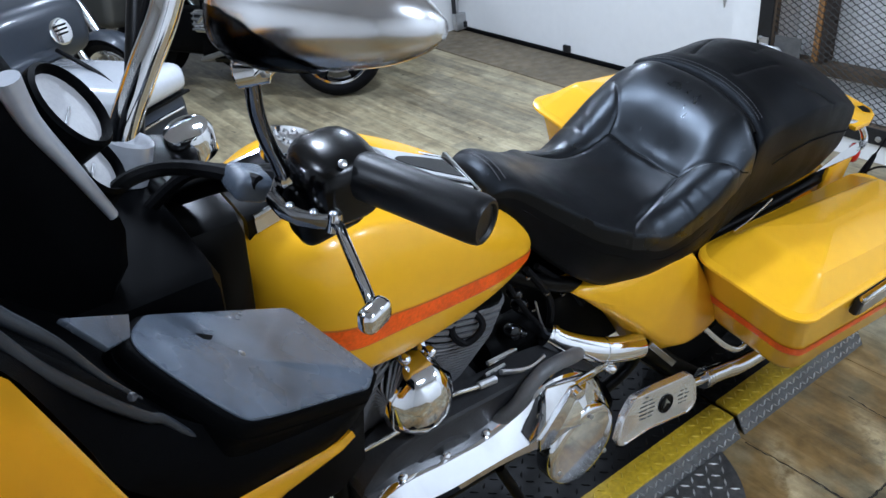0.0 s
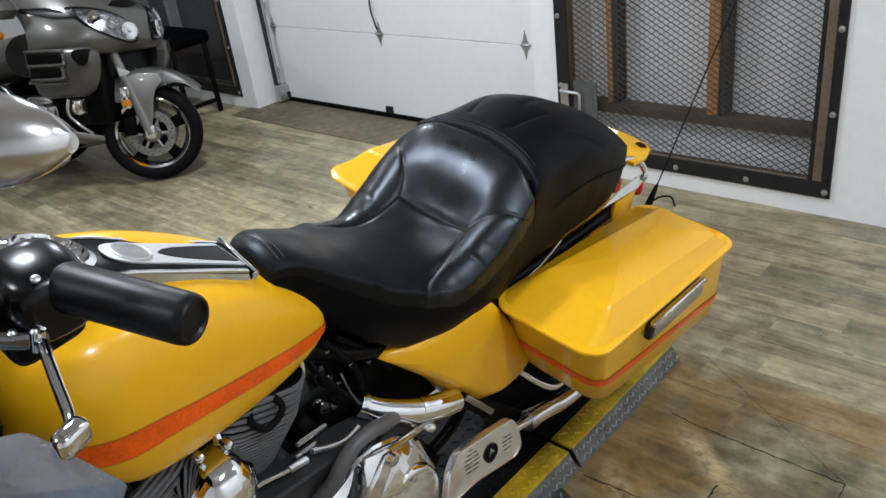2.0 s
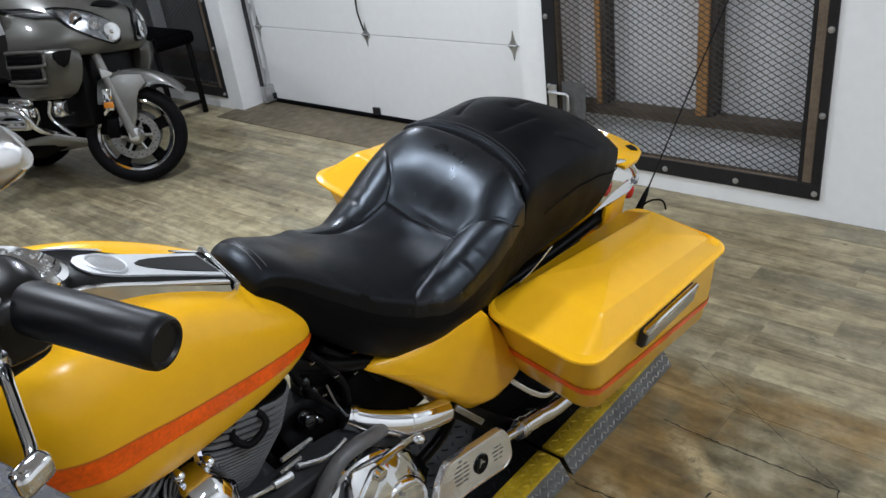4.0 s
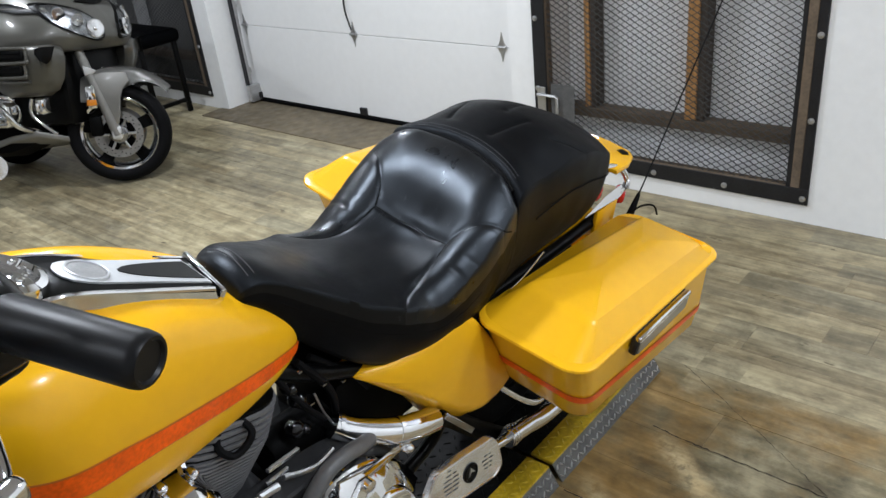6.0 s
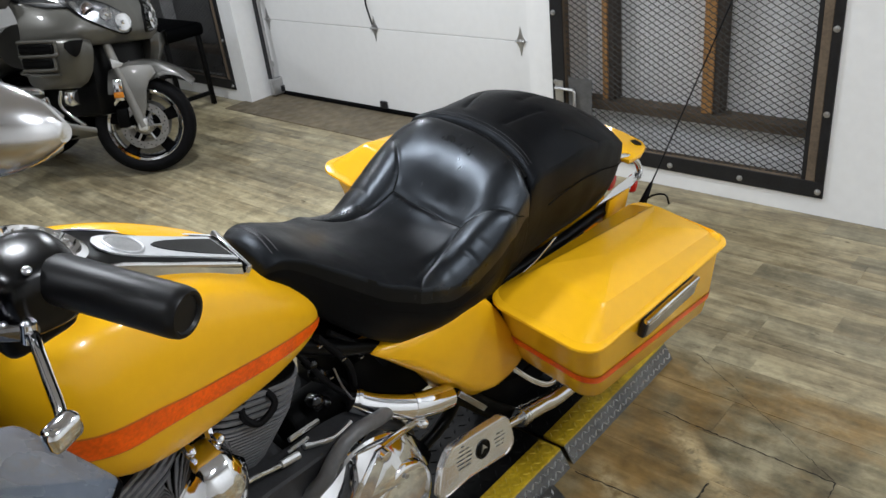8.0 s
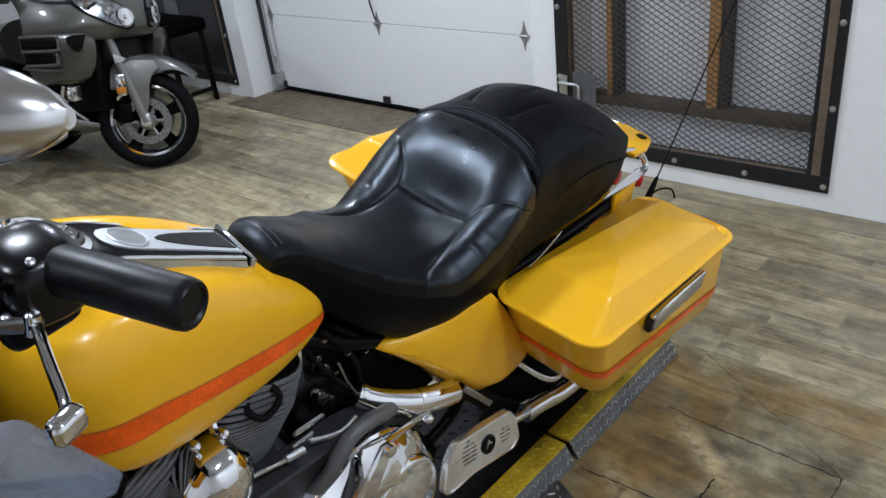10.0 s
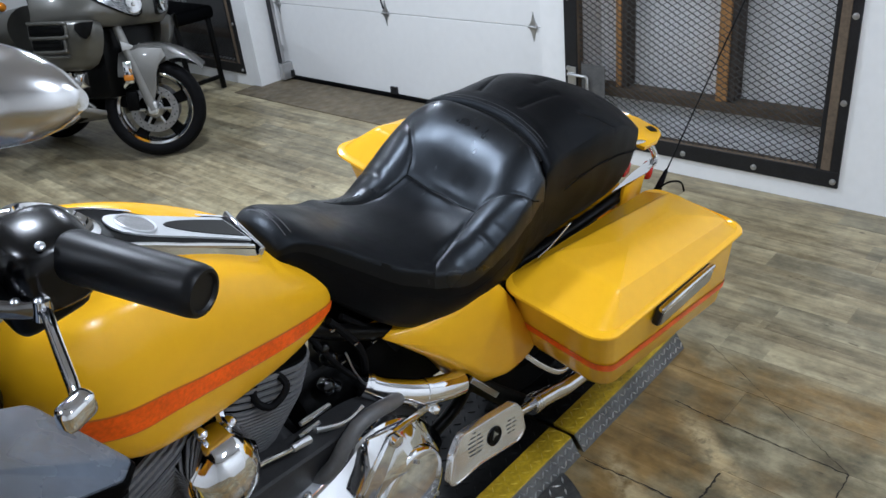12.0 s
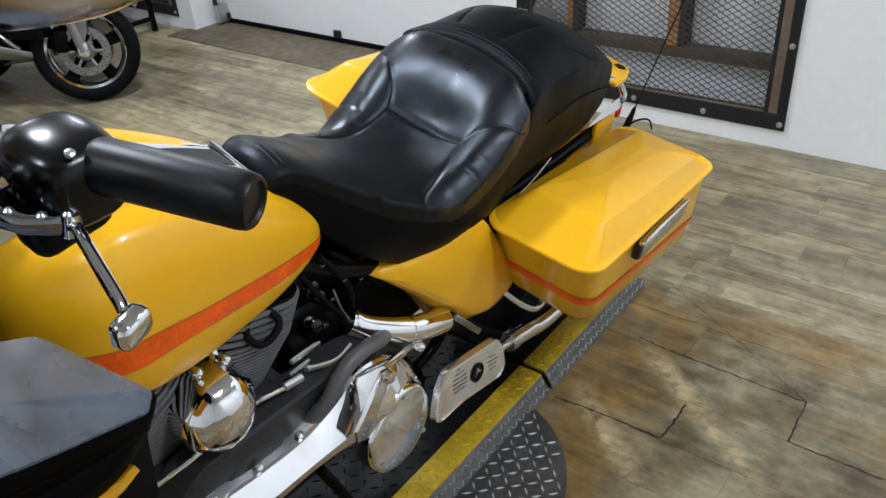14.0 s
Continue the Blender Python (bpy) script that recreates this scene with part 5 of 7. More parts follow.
# Frame tubes and the dark inside under the seat.
for s in (-1, 1):
    bp("frame_tube", tube([(0.33, s * 0.06, 0.86), (0.40, s * 0.11, 0.60), (0.44, s * 0.13, 0.34), (0.60, s * 0.14, 0.27), (1.15, s * 0.14, 0.28), (1.28, s * 0.13, 0.40), (1.22, s * 0.12, 0.66)], 0.017, 12, 40), BLACK, label="black frame tube")
    bp("seat_rail", tube([(0.80, s * 0.07, 0.81), (0.95, s * 0.10, 0.72), (1.15, s * 0.12, 0.66), (1.60, s * 0.13, 0.64), (1.95, s * 0.13, 0.64)], 0.017, 12, 30), BLACK, label="black seat rail")
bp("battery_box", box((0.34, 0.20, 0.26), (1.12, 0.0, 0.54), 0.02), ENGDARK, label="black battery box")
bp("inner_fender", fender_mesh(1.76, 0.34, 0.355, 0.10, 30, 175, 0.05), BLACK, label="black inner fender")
bp("wiring", tube([(0.70, -0.08, 0.80), (0.72, -0.135, 0.77), (0.68, -0.14, 0.745), (0.66, -0.12, 0.77), (0.69, -0.10, 0.81)], 0.007, 8, 24), RUBBER, label="black cable loop")
for pts, r in (([(0.86, -0.09, 0.80), (0.90, -0.11, 0.74), (0.93, -0.11, 0.68), (0.95, -0.10, 0.60)], 0.008), ([(0.82, -0.08, 0.78), (0.86, -0.11, 0.70), (0.90, -0.12, 0.64)], 0.006), ([(0.90, -0.08, 0.78), (0.98, -0.11, 0.70), (1.02, -0.12, 0.64)], 0.007)):
    bp("cable", tube(pts, r, 8, 20), RUBBER)
for x, v, h in ((0.855, -0.105, 0.79), (0.90, -0.12, 0.735), (0.87, -0.118, 0.705), (0.955, -0.115, 0.70)):
    bp("clip", box((0.011, 0.007, 0.006), (x, v, h), 0.002), DARKCHROME)
bp("oil_line", tube([(0.76, -0.16, 0.63), (0.83, -0.165, 0.60), (0.89, -0.15, 0.585)], 0.006, 8, 12), SATIN)
bp("side_stand", tube([(0.80, -0.16, 0.27), (0.84, -0.21, 0.16), (0.88, -0.255, 0.03), (0.90, -0.27, -0.005)], 0.013, 10, 16), BLACK, label="black side stand")
# Rider's footboard, dark, below the chrome cover.
bp("rider_footboard", box((0.34, 0.10, 0.03), (0.52, -0.33, 0.28), 0.01), RUBBER, label="black rubber footboard")
# Bright rods behind the rear cylinder, fittings and a wire tube under the seat.
bp("push_rod", tube([(0.741, -0.140, 0.648), (0.814, -0.140, 0.643)], 0.0055, 8), CHROME, label="short chrome rod")
bp("push_rod", tube([(0.728, -0.150, 0.632), (0.780, -0.148, 0.628)], 0.004, 8), CHROME, label="short chrome rod")
for x, v, h, r in ((0.844, -0.092, 0.743, 0.012), (0.860, -0.095, 0.705, 0.016), (0.872, -0.090, 0.681, 0.010), (0.847, -0.100, 0.640, 0.018), (0.868, -0.098, 0.622, 0.012)):
    bp("fitting", lathe([(-0.02, r * 0.8), (-0.012, r), (0.004, r), (0.010, r * 0.7), (0.013, 0.001)], (x, v, h), (0.2, -1, 0.35), 14), GLOSSBLACK, label="small glossy black fitting")
bp("wire_tube", tube([(0.893, -0.100, 0.701), (0.905, -0.112, 0.650), (0.924, -0.120, 0.605)], 0.0025, 6, 12), SATIN)

# ---- handlebar and fairing of the yellow motorcycle ----
bar = bp("handlebar", tube([(0.365, -0.31, 1.35), (0.335, -0.25, 1.325), (0.28, -0.14, 1.27), (0.24, -0.06, 1.215), (0.235, 0.0, 1.205), (0.24, 0.06, 1.215), (0.28, 0.14, 1.27), (0.335, 0.25, 1.325), (0.365, 0.31, 1.35), (0.41, 0.46, 1.358)], 0.0135, 14, 60), BLACK, label="black handlebar")
g0, g1 = Vector((0.357, -0.315, 1.353)), Vector((0.411, -0.450, 1.357))
gd = (g1 - g0)
L = gd.length
grip = bp("grip", lathe([(-0.008, 0.020), (0, 0.024), (0.004, 0.0252), (L - 0.012, 0.0252), (L - 0.004, 0.024), (L - 0.001, 0.022), (L - 0.001, 0.019), (L - 0.004, 0.017), (L - 0.004, 0.001)], g0, gd, 28), FOAM, bar, "thick black foam grip")
bp("grip", lathe([(-0.008, 0.020), (0, 0.026), (0.004, 0.0275), (L - 0.004, 0.026), (L - 0.001, 0.001)], (0.357, 0.315, 1.349), (gd.x, -gd.y, gd.z), 24), FOAM, bar, "thick black foam grip")
# Switch housing.
def blob(at, r, squash, m, name, label="", parent=None, n=18, power=1.0):
    rings = []
    for a in np.linspace(-math.pi / 2 + 0.05, math.pi / 2 - 0.05, n):
        k = math.cos(a) ** power
        rings.append([(at[0] + r[0] * k * math.copysign(abs(math.cos(t)) ** squash, math.cos(t)), at[1] + r[1] * math.sin(a), at[2] + r[2] * k * math.copysign(abs(math.sin(t)) ** squash, math.sin(t))) for t in np.linspace(0, 2 * math.pi, 24, endpoint=False)])
    return bp(name, loft(rings), m, parent, label)


sw_h = blob((0.344, -0.284, 1.338), (0.043, 0.046, 0.043), 0.66, SWITCHBLACK, "switch_housing", "black switch housing", bar, power=0.38)
for dx, dh, sz_ in ((-0.034, 0.010, 0.020), (-0.040, -0.014, 0.016)):
    bp("switch_button", box((0.016, sz_, 0.014), (0.344 + dx, -0.275, 1.344 + dh), 0.004), RUBBER, sw_h)
for x, h in ((0.361, 1.372), (0.332, 1.378)):
    bp("clamp_bolt", lathe([(0, 0.0045), (0.003, 0.0045), (0.0045, 0.002)], (x, -0.322, h), (0, -0.3, 1), 10), SATIN, sw_h)
bp("switch_bracket", box((0.080, 0.050, 0.080), (0.336, -0.272, 1.302), 0.016, Matrix.Rotation(radians(-8), 3, "Y"), seg=3), BLACK, sw_h, "black bracket under the switches")
# Clutch lever and its perch.
perch = bp("lever_perch", loft([[(x + 0.008 * math.cos(t), v, h + 0.010 * math.sin(t)) for t in np.linspace(0, 2 * math.pi, 14, endpoint=False)] for x, v, h in [(0.290, -0.270, 1.345), (0.274, -0.284, 1.338), (0.278, -0.298, 1.330), (0.290, -0.310, 1.323), (0.304, -0.320, 1.320), (0.318, -0.330, 1.319)]]), DARKCHROME, bar, "chrome lever perch")
lv = bp("clutch_lever", tube([(0.312, -0.324, 1.319), (0.316, -0.336, 1.320), (0.311, -0.355, 1.320), (0.300, -0.395, 1.317), (0.290, -0.432, 1.314), (0.283, -0.448, 1.316)], 0.0058, 10, 24), CHROME, bar, "chrome clutch lever")
bp("lever_end", box((0.034, 0.020, 0.026), (0.278, -0.460, 1.320), 0.008, Matrix.Rotation(radians(20), 3, "Z"), seg=3), CHROME, lv, "chrome lever end")
bp("lever_knuckle", lathe([(-0.010, 0.008), (0.010, 0.008)], (0.316, -0.328, 1.319), (0.2, 0.1, 1), 12), CHROME, lv)
for x, v, h in ((0.282, -0.303, 1.337), (0.300, -0.317, 1.330), (0.316, -0.328, 1.329)):
    bp("perch_bolt", lathe([(0, 0.0045), (0.002, 0.0045), (0.004, 0.002)], (x, v, h), (0, 0, 1), 10), SATIN, perch)
# Mirror on its stem.
stem = bp("mirror_stem", tube([(0.290, -0.284, 1.352), (0.279, -0.292, 1.385), (0.263, -0.308, 1.425), (0.250, -0.325, 1.467), (0.243, -0.340, 1.508)], 0.0078, 12, 40, taper=0.0070), DARKCHROME, bar, "chrome mirror stem")
bp("stem_knuckle", lathe([(-0.014, 0.009), (-0.012, 0.0125), (0.012, 0.0125), (0.014, 0.009)], (0.243, -0.341, 1.512), (1, -0.5, 0.2), 16), CHROME, stem, "chrome knuckle joint")
bp("stem_arm", tube([(0.243, -0.345, 1.510), (0.252, -0.352, 1.520), (0.262, -0.356, 1.530), (0.266, -0.356, 1.540)], 0.0085, 12, 14), CHROME, stem, "short chrome arm to the mirror")
bp("arm_screw", lathe([(0, 0.0065), (0.004, 0.006), (0.006, 0.003)], (0.248, -0.352, 1.516), (0.6, -0.8, 0.3), 10), SATIN, stem)
bp("stem_nut", lathe([(0, 0.010), (0.010, 0.010), (0.014, 0.0075)], (0.290, -0.284, 1.352), (-0.3, -0.2, 1), 6), CHROME, stem)


def mirror_head():
    """A long teardrop shell, broad at its inner end, open to the rear where the glass sits."""
    a, b = Vector((0.232, -0.306, 1.556)), Vector((0.334, -0.466, 1.575))
    ax = (b - a).normalized()
    upv = Vector((0.45, 0.25, 0.85)).normalized()
    upv = (upv - ax * upv.dot(ax)).normalized()
    back = ax.cross(upv)
    if back.x > 0:
        back = -back
    half_h = curve([0, 0.04, 0.12, 0.3, 0.55, 0.8, 0.93, 1.0], [0.012, 0.027, 0.038, 0.043, 0.039, 0.030, 0.019, 0.007])
    deep = curve([0, 0.05, 0.15, 0.4, 0.8, 0.95, 1.0], [0.006, 0.022, 0.036, 0.044, 0.034, 0.018, 0.004])
    rings, glass = [], []
    for f in np.linspace(0, 1, 30):
        c = a + (b - a) * f
        ring = []
        for t in np.linspace(0, 2 * math.pi, 26, endpoint=False):
            u = math.cos(t)
            ring.append(c + upv * half_h(f) * math.sin(t) + back * (deep(f) * u if u > 0 else 0.010 * u))
        rings.append(ring)
        glass.append([c - back * 0.0108 + upv * half_h(f) * 0.86, c - back * 0.0108 - upv * half_h(f) * 0.86])
    head = bp("mirror_shell", loft(rings), SHELLCHROME, bar, "chrome mirror shell")
    bp("mirror_glass", loft(glass[1:-1], closed=False), MIRROR, head, "mirror glass")
    sock = []
    for f, t_hi in ((0.0, -0.05), (0.06, -0.1), (0.15, -0.15), (0.27, -0.35), (0.40, -0.7), (0.50, -1.1), (0.56, -1.4)):
        c = a + (b - a) * f
        sock.append([c + (upv * half_h(f) * math.sin(t) + back * max(deep(f) * math.cos(t), 0.002)) * 1.05 + back * 0.001 for t in np.linspace(-1.75, t_hi, 8)])
    bm = loft(sock, closed=False)
    bmesh.ops.solidify(bm, geom=bm.faces[:], thickness=0.002)
    bp("mirror_socket", bm, GLOSSBLACK, head, "black socket under the mirror")


mirror_head()
# Risers, cables and the chrome tube of the far side of the bar.
bp("riser_clamp", lathe([(-0.03, 0.026), (-0.026, 0.03), (0.026, 0.03), (0.03, 0.026)], (0.212, 0.0, 1.243), (0.35, 0.1, 0.9), 20), PODRIM, bar, "dark grey riser clamp")
bp("bar_riser", tube([(0.200, 0.0, 1.23), (0.215, 0.002, 1.278), (0.255, 0.014, 1.34), (0.305, 0.028, 1.41), (0.35, 0.05, 1.50), (0.39, 0.12, 1.58), (0.42, 0.22, 1.60)], 0.0185, 16, 40), CHROME, bar, "chrome bar riser")
bp("cable", tube([(0.228, 0.035, 1.25), (0.255, 0.045, 1.33), (0.30, 0.055, 1.42), (0.36, 0.09, 1.53)], 0.007, 8, 24), RUBBER)
bp("cable", tube([(0.13, -0.155, 1.285), (0.165, -0.15, 1.315), (0.21, -0.155, 1.322), (0.25, -0.20, 1.33), (0.275, -0.25, 1.335)], 0.0085, 8, 24), RUBBER, label="black control cable")
bp("cable", tube([(0.20, -0.06, 1.20), (0.25, -0.12, 1.28), (0.29, -0.20, 1.31), (0.31, -0.26, 1.33)], 0.008, 8, 24), RUBBER)
bp("cable_box", box((0.044, 0.046, 0.030), (0.272, -0.230, 1.325), 0.011, Matrix.Rotation(radians(25), 3, "Y"), seg=4), PLASTIC, label="grey cable junction box")
bp("ignition_cap", lathe([(0, 0.032), (0.03, 0.034), (0.04, 0.030), (0.044, 0.02), (0.044, 0.001)], (0.310, 0.035, 1.200), (-0.2, 0, 1), 24), CHROME, label="chrome ignition cap")
# Gauge pod inside the fairing, and the dark middle of the inner fairing below it.
def pod_section(v, dx, dh):
    return [(-0.06, v, 1.455 + dh), (0.07 + dx, v, 1.480 + dh), (0.095 + dx, v, 1.486 + dh), (0.106 + dx, v, 1.478 + dh), (0.160 + dx, v, 1.310 + dh), (0.162 + dx, v, 1.295 + dh), (0.155 + dx, v, 1.25 + dh), (0.11, v, 1.20), (-0.06, v, 1.20)]


pod = bp("gauge_pod", loft([pod_section(-0.205, -0.03, -0.012), pod_section(-0.195, -0.012, -0.002), pod_section(-0.12, -0.008, 0.0), pod_section(-0.092, -0.012, -0.006), pod_section(-0.080, -0.03, -0.03), pod_section(-0.072, -0.05, -0.10), pod_section(0.12, -0.05, -0.11), pod_section(0.25, -0.06, -0.12)]), DARKPLASTIC, label="black gauge pod inside the fairing", angle=50)
# The rim is black plastic; its reflected light is put into the colour.
bp("pod_rim", tube([(0.090, -0.200, 1.484), (0.097, -0.199, 1.440), (0.116, -0.198, 1.389), (0.142, -0.195, 1.315)], 0.0125, 12, 24, taper=0.006), PODRIM, pod, "black gauge pod rim, pale grey for its reflection")
for x, v, h, r in ((0.134, -0.145, 1.410, 0.048), (0.143, -0.132, 1.334, 0.040)):
    ax = Vector((0.74, -0.32, 0.58))
    gz = bp("gauge", lathe([(-0.03, r), (0.012, r), (0.016, r - 0.004), (0.012, r - 0.008), (0.005, r - 0.009), (0.005, 0.001)], (x, v, h), ax, 32), DARKPLASTIC, pod, "black gauge bezel")
    bp("gauge_face", lathe([(0, r - 0.009), (0.0005, 0.001)], Vector((x, v, h)) + ax.normalized() * 0.0065, ax, 24), GAUGE, gz, "pale gauge face")
    side = ax.cross(Vector((0, 0, 1))).normalized()
    bp("gauge_needle", tube([Vector((x, v, h)) + ax.normalized() * 0.009, Vector((x, v, h)) + ax.normalized() * 0.009 + side * r * 0.65], 0.0012, 5), SATIN, gz)
bp("inner_middle", box((0.32, 0.42, 0.30), (0.075, -0.02, 1.07), 0.03), DARKPLASTIC, label="black middle of the inner fairing")
bp("fork_cover", box((0.11, 0.26, 0.20), (0.255, 0.0, 1.10), 0.03), BLACK, label="black fork cover")


# Fairing: yellow outer shell, black inner panel with its rim, and the lidded side pocket.
def fairing(s):
    shell = []
    for x, (z0, z1), d in ((-0.45, (0.95, 1.20), 0.10), (-0.36, (0.88, 1.34), 0.26), (-0.20, (0.84, 1.47), 0.40), (-0.05, (0.86, 1.52), 0.470), (0.006, (0.89, 1.420), 0.462), (0.022, (0.91, 1.345), 0.455), (0.047, (0.93, 1.225), 0.447), (0.09, (0.96, 1.170), 0.445), (0.131, (0.99, 1.125), 0.433), (0.194, (1.02, 1.093), 0.413), (0.276, (1.025, 1.046), 0.383), (0.30, (1.030, 1.038), 0.372)):
        col = []
        for f in np.linspace(0, 1, 14):
            bulge = 0.035 * math.sin(math.pi * f)
            col.append((x, s * (d + bulge * 0.6 - 0.10 * (1 - f) ** 2), z0 + f * (z1 - z0)))
        shell.append(col)
    bm = loft(shell, closed=False)
    bmesh.ops.solidify(bm, geom=bm.faces[:], thickness=0.006)
    return bm


for s in (-1, 1):
    bp("fairing_side", fairing(s), YELLOW, label="yellow fairing side", angle=60)
bp("fairing_nose", fender_mesh(-0.20, 1.15, 0.27, 0.14, 100, 250, 0.05), YELLOW, label="yellow fairing nose")
# Black rim that rolls over the fairing's edge.
rim_o = [(-0.06, -0.474, 1.535), (-0.015, -0.468, 1.465), (0.009, -0.462, 1.418), (0.032, -0.452, 1.315), (0.052, -0.448, 1.232), (0.131, -0.432, 1.129), (0.194, -0.412, 1.097), (0.276, -0.382, 1.049), (0.34, -0.345, 1.035)]
rim_i = [(-0.06, -0.40, 1.47), (-0.02, -0.385, 1.425), (0.02, -0.385, 1.375), (0.06, -0.395, 1.320), (0.095, -0.405, 1.262), (0.165, -0.405, 1.175), (0.22, -0.39, 1.125), (0.28, -0.37, 1.085), (0.34, -0.335, 1.060)]
ro, ri = spline(rim_o, 40), spline(rim_i, 40)
rings = []
for a, b in zip(ro, ri):
    a, b = Vector(a), Vector(b)
    mid = (a + b) / 2 + Vector((0, -0.004, 0.014))
    q1, q2 = a * 0.75 + b * 0.25 + Vector((0, -0.004, 0.011)), a * 0.25 + b * 0.75 + Vector((0, 0, 0.010))
    rings.append([a + Vector((0, 0.03, -0.03)), a, q1, mid, q2, b, b - Vector((0, 0, 0.05))])
inner_rim = bp("fairing_rim", loft(rings), DARKPLASTIC, label="black rim of the inner fairing", angle=80)
panel_rings = []
for a, b in zip(ri, spline([(-0.06, -0.20, 1.36), (0.0, -0.19, 1.30), (0.06, -0.19, 1.235), (0.12, -0.185, 1.17), (0.19, -0.185, 1.12), (0.25, -0.19, 1.085), (0.30, -0.195, 1.045)], 40)):
    panel_rings.append([Vector(a) + (Vector(b) - Vector(a)) * f - Vector((0, 0, 0.010)) for f in np.linspace(0, 1, 6)] + [Vector(b) - Vector((0, 0, 0.12)), Vector(a) - Vector((0, 0, 0.16))])
bp("inner_fairing", loft(panel_rings), DARKPLASTIC, label="black inner fairing panel")
lid_c = [Vector(p) for p in ((0.300, -0.215, 1.115), (0.350, -0.335, 1.078), (0.328, -0.358, 1.083), (0.172, -0.418, 1.205), (0.150, -0.418, 1.222), (0.092, -0.345, 1.285), (0.098, -0.310, 1.278), (0.125, -0.250, 1.232))]
lid_c = [p + Vector((0.002, -0.003, -0.008)) for p in lid_c]
n_l = (lid_c[1] - lid_c[5]).cross(lid_c[3] - lid_c[0]).normalized()
if n_l.z < 0:
    n_l = -n_l
cen = sum(lid_c, Vector()) / len(lid_c)
lo = []
for k, p in enumerate(lid_c):
    a, b = lid_c[k - 1], lid_c[(k + 1) % len(lid_c)]
    cut = 0.42 if 3 <= k <= 6 else 0.16
    d1, d2 = (a - p) * min(cut, 0.012 / (a - p).length if cut < 0.2 else cut), (b - p) * min(cut, 0.012 / (b - p).length if cut < 0.2 else cut)
    lo += [p + d1 * (1 - f) ** 2 + d2 * f * f for f in np.linspace(0, 1, 6)]
skirt = []
for f, d in ((1.03, -0.055), (1.035, -0.022), (1.045, -0.016), (1.05, -0.008), (1.045, -0.001), (1.03, 0.004), (1.005, 0.0065), (0.985, 0.006), (0.985, 0.0)):
    skirt.append([cen + (p - cen) * f + n_l * d for p in lo])
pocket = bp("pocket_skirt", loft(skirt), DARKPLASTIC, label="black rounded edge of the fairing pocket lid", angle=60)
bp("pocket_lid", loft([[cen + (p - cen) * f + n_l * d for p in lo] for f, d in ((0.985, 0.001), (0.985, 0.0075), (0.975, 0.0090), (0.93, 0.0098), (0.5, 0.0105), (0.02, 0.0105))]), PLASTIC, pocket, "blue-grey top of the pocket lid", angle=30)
base = [cen + (p - cen) * 1.06 for p in lo]
bp("pocket_box", loft([[p - n_l * 0.012 for p in base], [p - n_l * 0.135 + Vector((0, 0.025, 0)) for p in base]]), DARKPLASTIC, pocket, "black pocket box")
bp("pocket_screw", lathe([(0, 0.004), (0.002, 0.004), (0.003, 0.001)], cen + n_l * 0.0115 + Vector((-0.01, 0.01, 0.004)), n_l, 10), SATIN, pocket)
bp("rim_screw", lathe([(0, 0.004), (0.002, 0.004), (0.003, 0.002), (0.0035, 0.001)], (0.076, -0.4215, 1.311), (0.2, -0.5, 1), 14), STEEL, inner_rim)
# Ridges moulded along the rim, and the lighter panel inside it.
bp("rim_ridge", tube([(-0.012, -0.436, 1.476), (0.005, -0.432, 1.436), (0.021, -0.431, 1.394), (0.042, -0.428, 1.351), (0.062, -0.423, 1.312), (0.084, -0.415, 1.272), (0.096, -0.411, 1.256), (0.117, -0.412, 1.214), (0.140, -0.406, 1.166), (0.165, -0.399, 1.134), (0.20, -0.390, 1.108), (0.26, -0.374, 1.072), (0.33, -0.345, 1.036)], 0.0070, 12, 60, taper=0.002), SHEEN, inner_rim, "black moulded ridge")
bp("rim_band", tube([(0.0, -0.410, 1.462), (0.012, -0.411, 1.434), (0.039, -0.413, 1.390), (0.062, -0.414, 1.337), (0.084, -0.412, 1.294)], 0.009, 12, 30, taper=0.001), SHEEN, inner_rim, "dark grey band")
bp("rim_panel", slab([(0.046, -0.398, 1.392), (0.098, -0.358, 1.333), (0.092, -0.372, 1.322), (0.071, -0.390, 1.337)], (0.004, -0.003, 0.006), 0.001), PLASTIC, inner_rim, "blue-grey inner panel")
# Windscreen, fork and headlamp housing.
ws = []
for f in np.linspace(0, 1, 8):
    ws.append([(-0.30 + 0.16 * f - 0.18 * math.cos(t) * (1 - 0.3 * f) + 0.1, 0.36 * (1 - 0.25 * f) * math.sin(t), 1.40 + 0.20 * f) for t in np.linspace(-1.2, 1.2, 16)])
bm = loft(ws, closed=False)
bmesh.ops.solidify(bm, geom=bm.faces[:], thickness=0.004)
bp("windscreen", bm, GLASS, label="low clear windscreen")
for s in (-1, 1):
    bp("fork_leg", tube([(0.0, s * 0.11, 0.321), (0.20, s * 0.11, 1.12)], 0.026, 14, 2), SATIN, label="silver fork leg")
bp("steering_head", tube([(0.24, 0, 0.86), (0.20, 0, 1.16)], 0.045, 16, 2), BLACK, label="black steering head")
bp("front_fender", fender_mesh(0.0, 0.321, 0.345, 0.085, 10, 170, 0.06), YELLOW, label="yellow front fender")

# ---- the silver touring motorcycle by the garage door ----
# Local: x ahead of the front axle, y to its left, z up.
silver = thing("silver_touring_motorcycle", (2.394, 4.612, 0.0), "silver full-dress touring motorcycle parked by the garage door", "motorcycle", turn=-66)
LEAN = radians(-10)
silver.matrix_basis = Matrix.Translation((2.394, 4.612, 0.0)) @ Matrix.Rotation(radians(-66), 4, "Z") @ Matrix.Translation((0, 0.32 * math.sin(LEAN), 0.005)) @ Matrix.Rotation(LEAN, 4, "X")


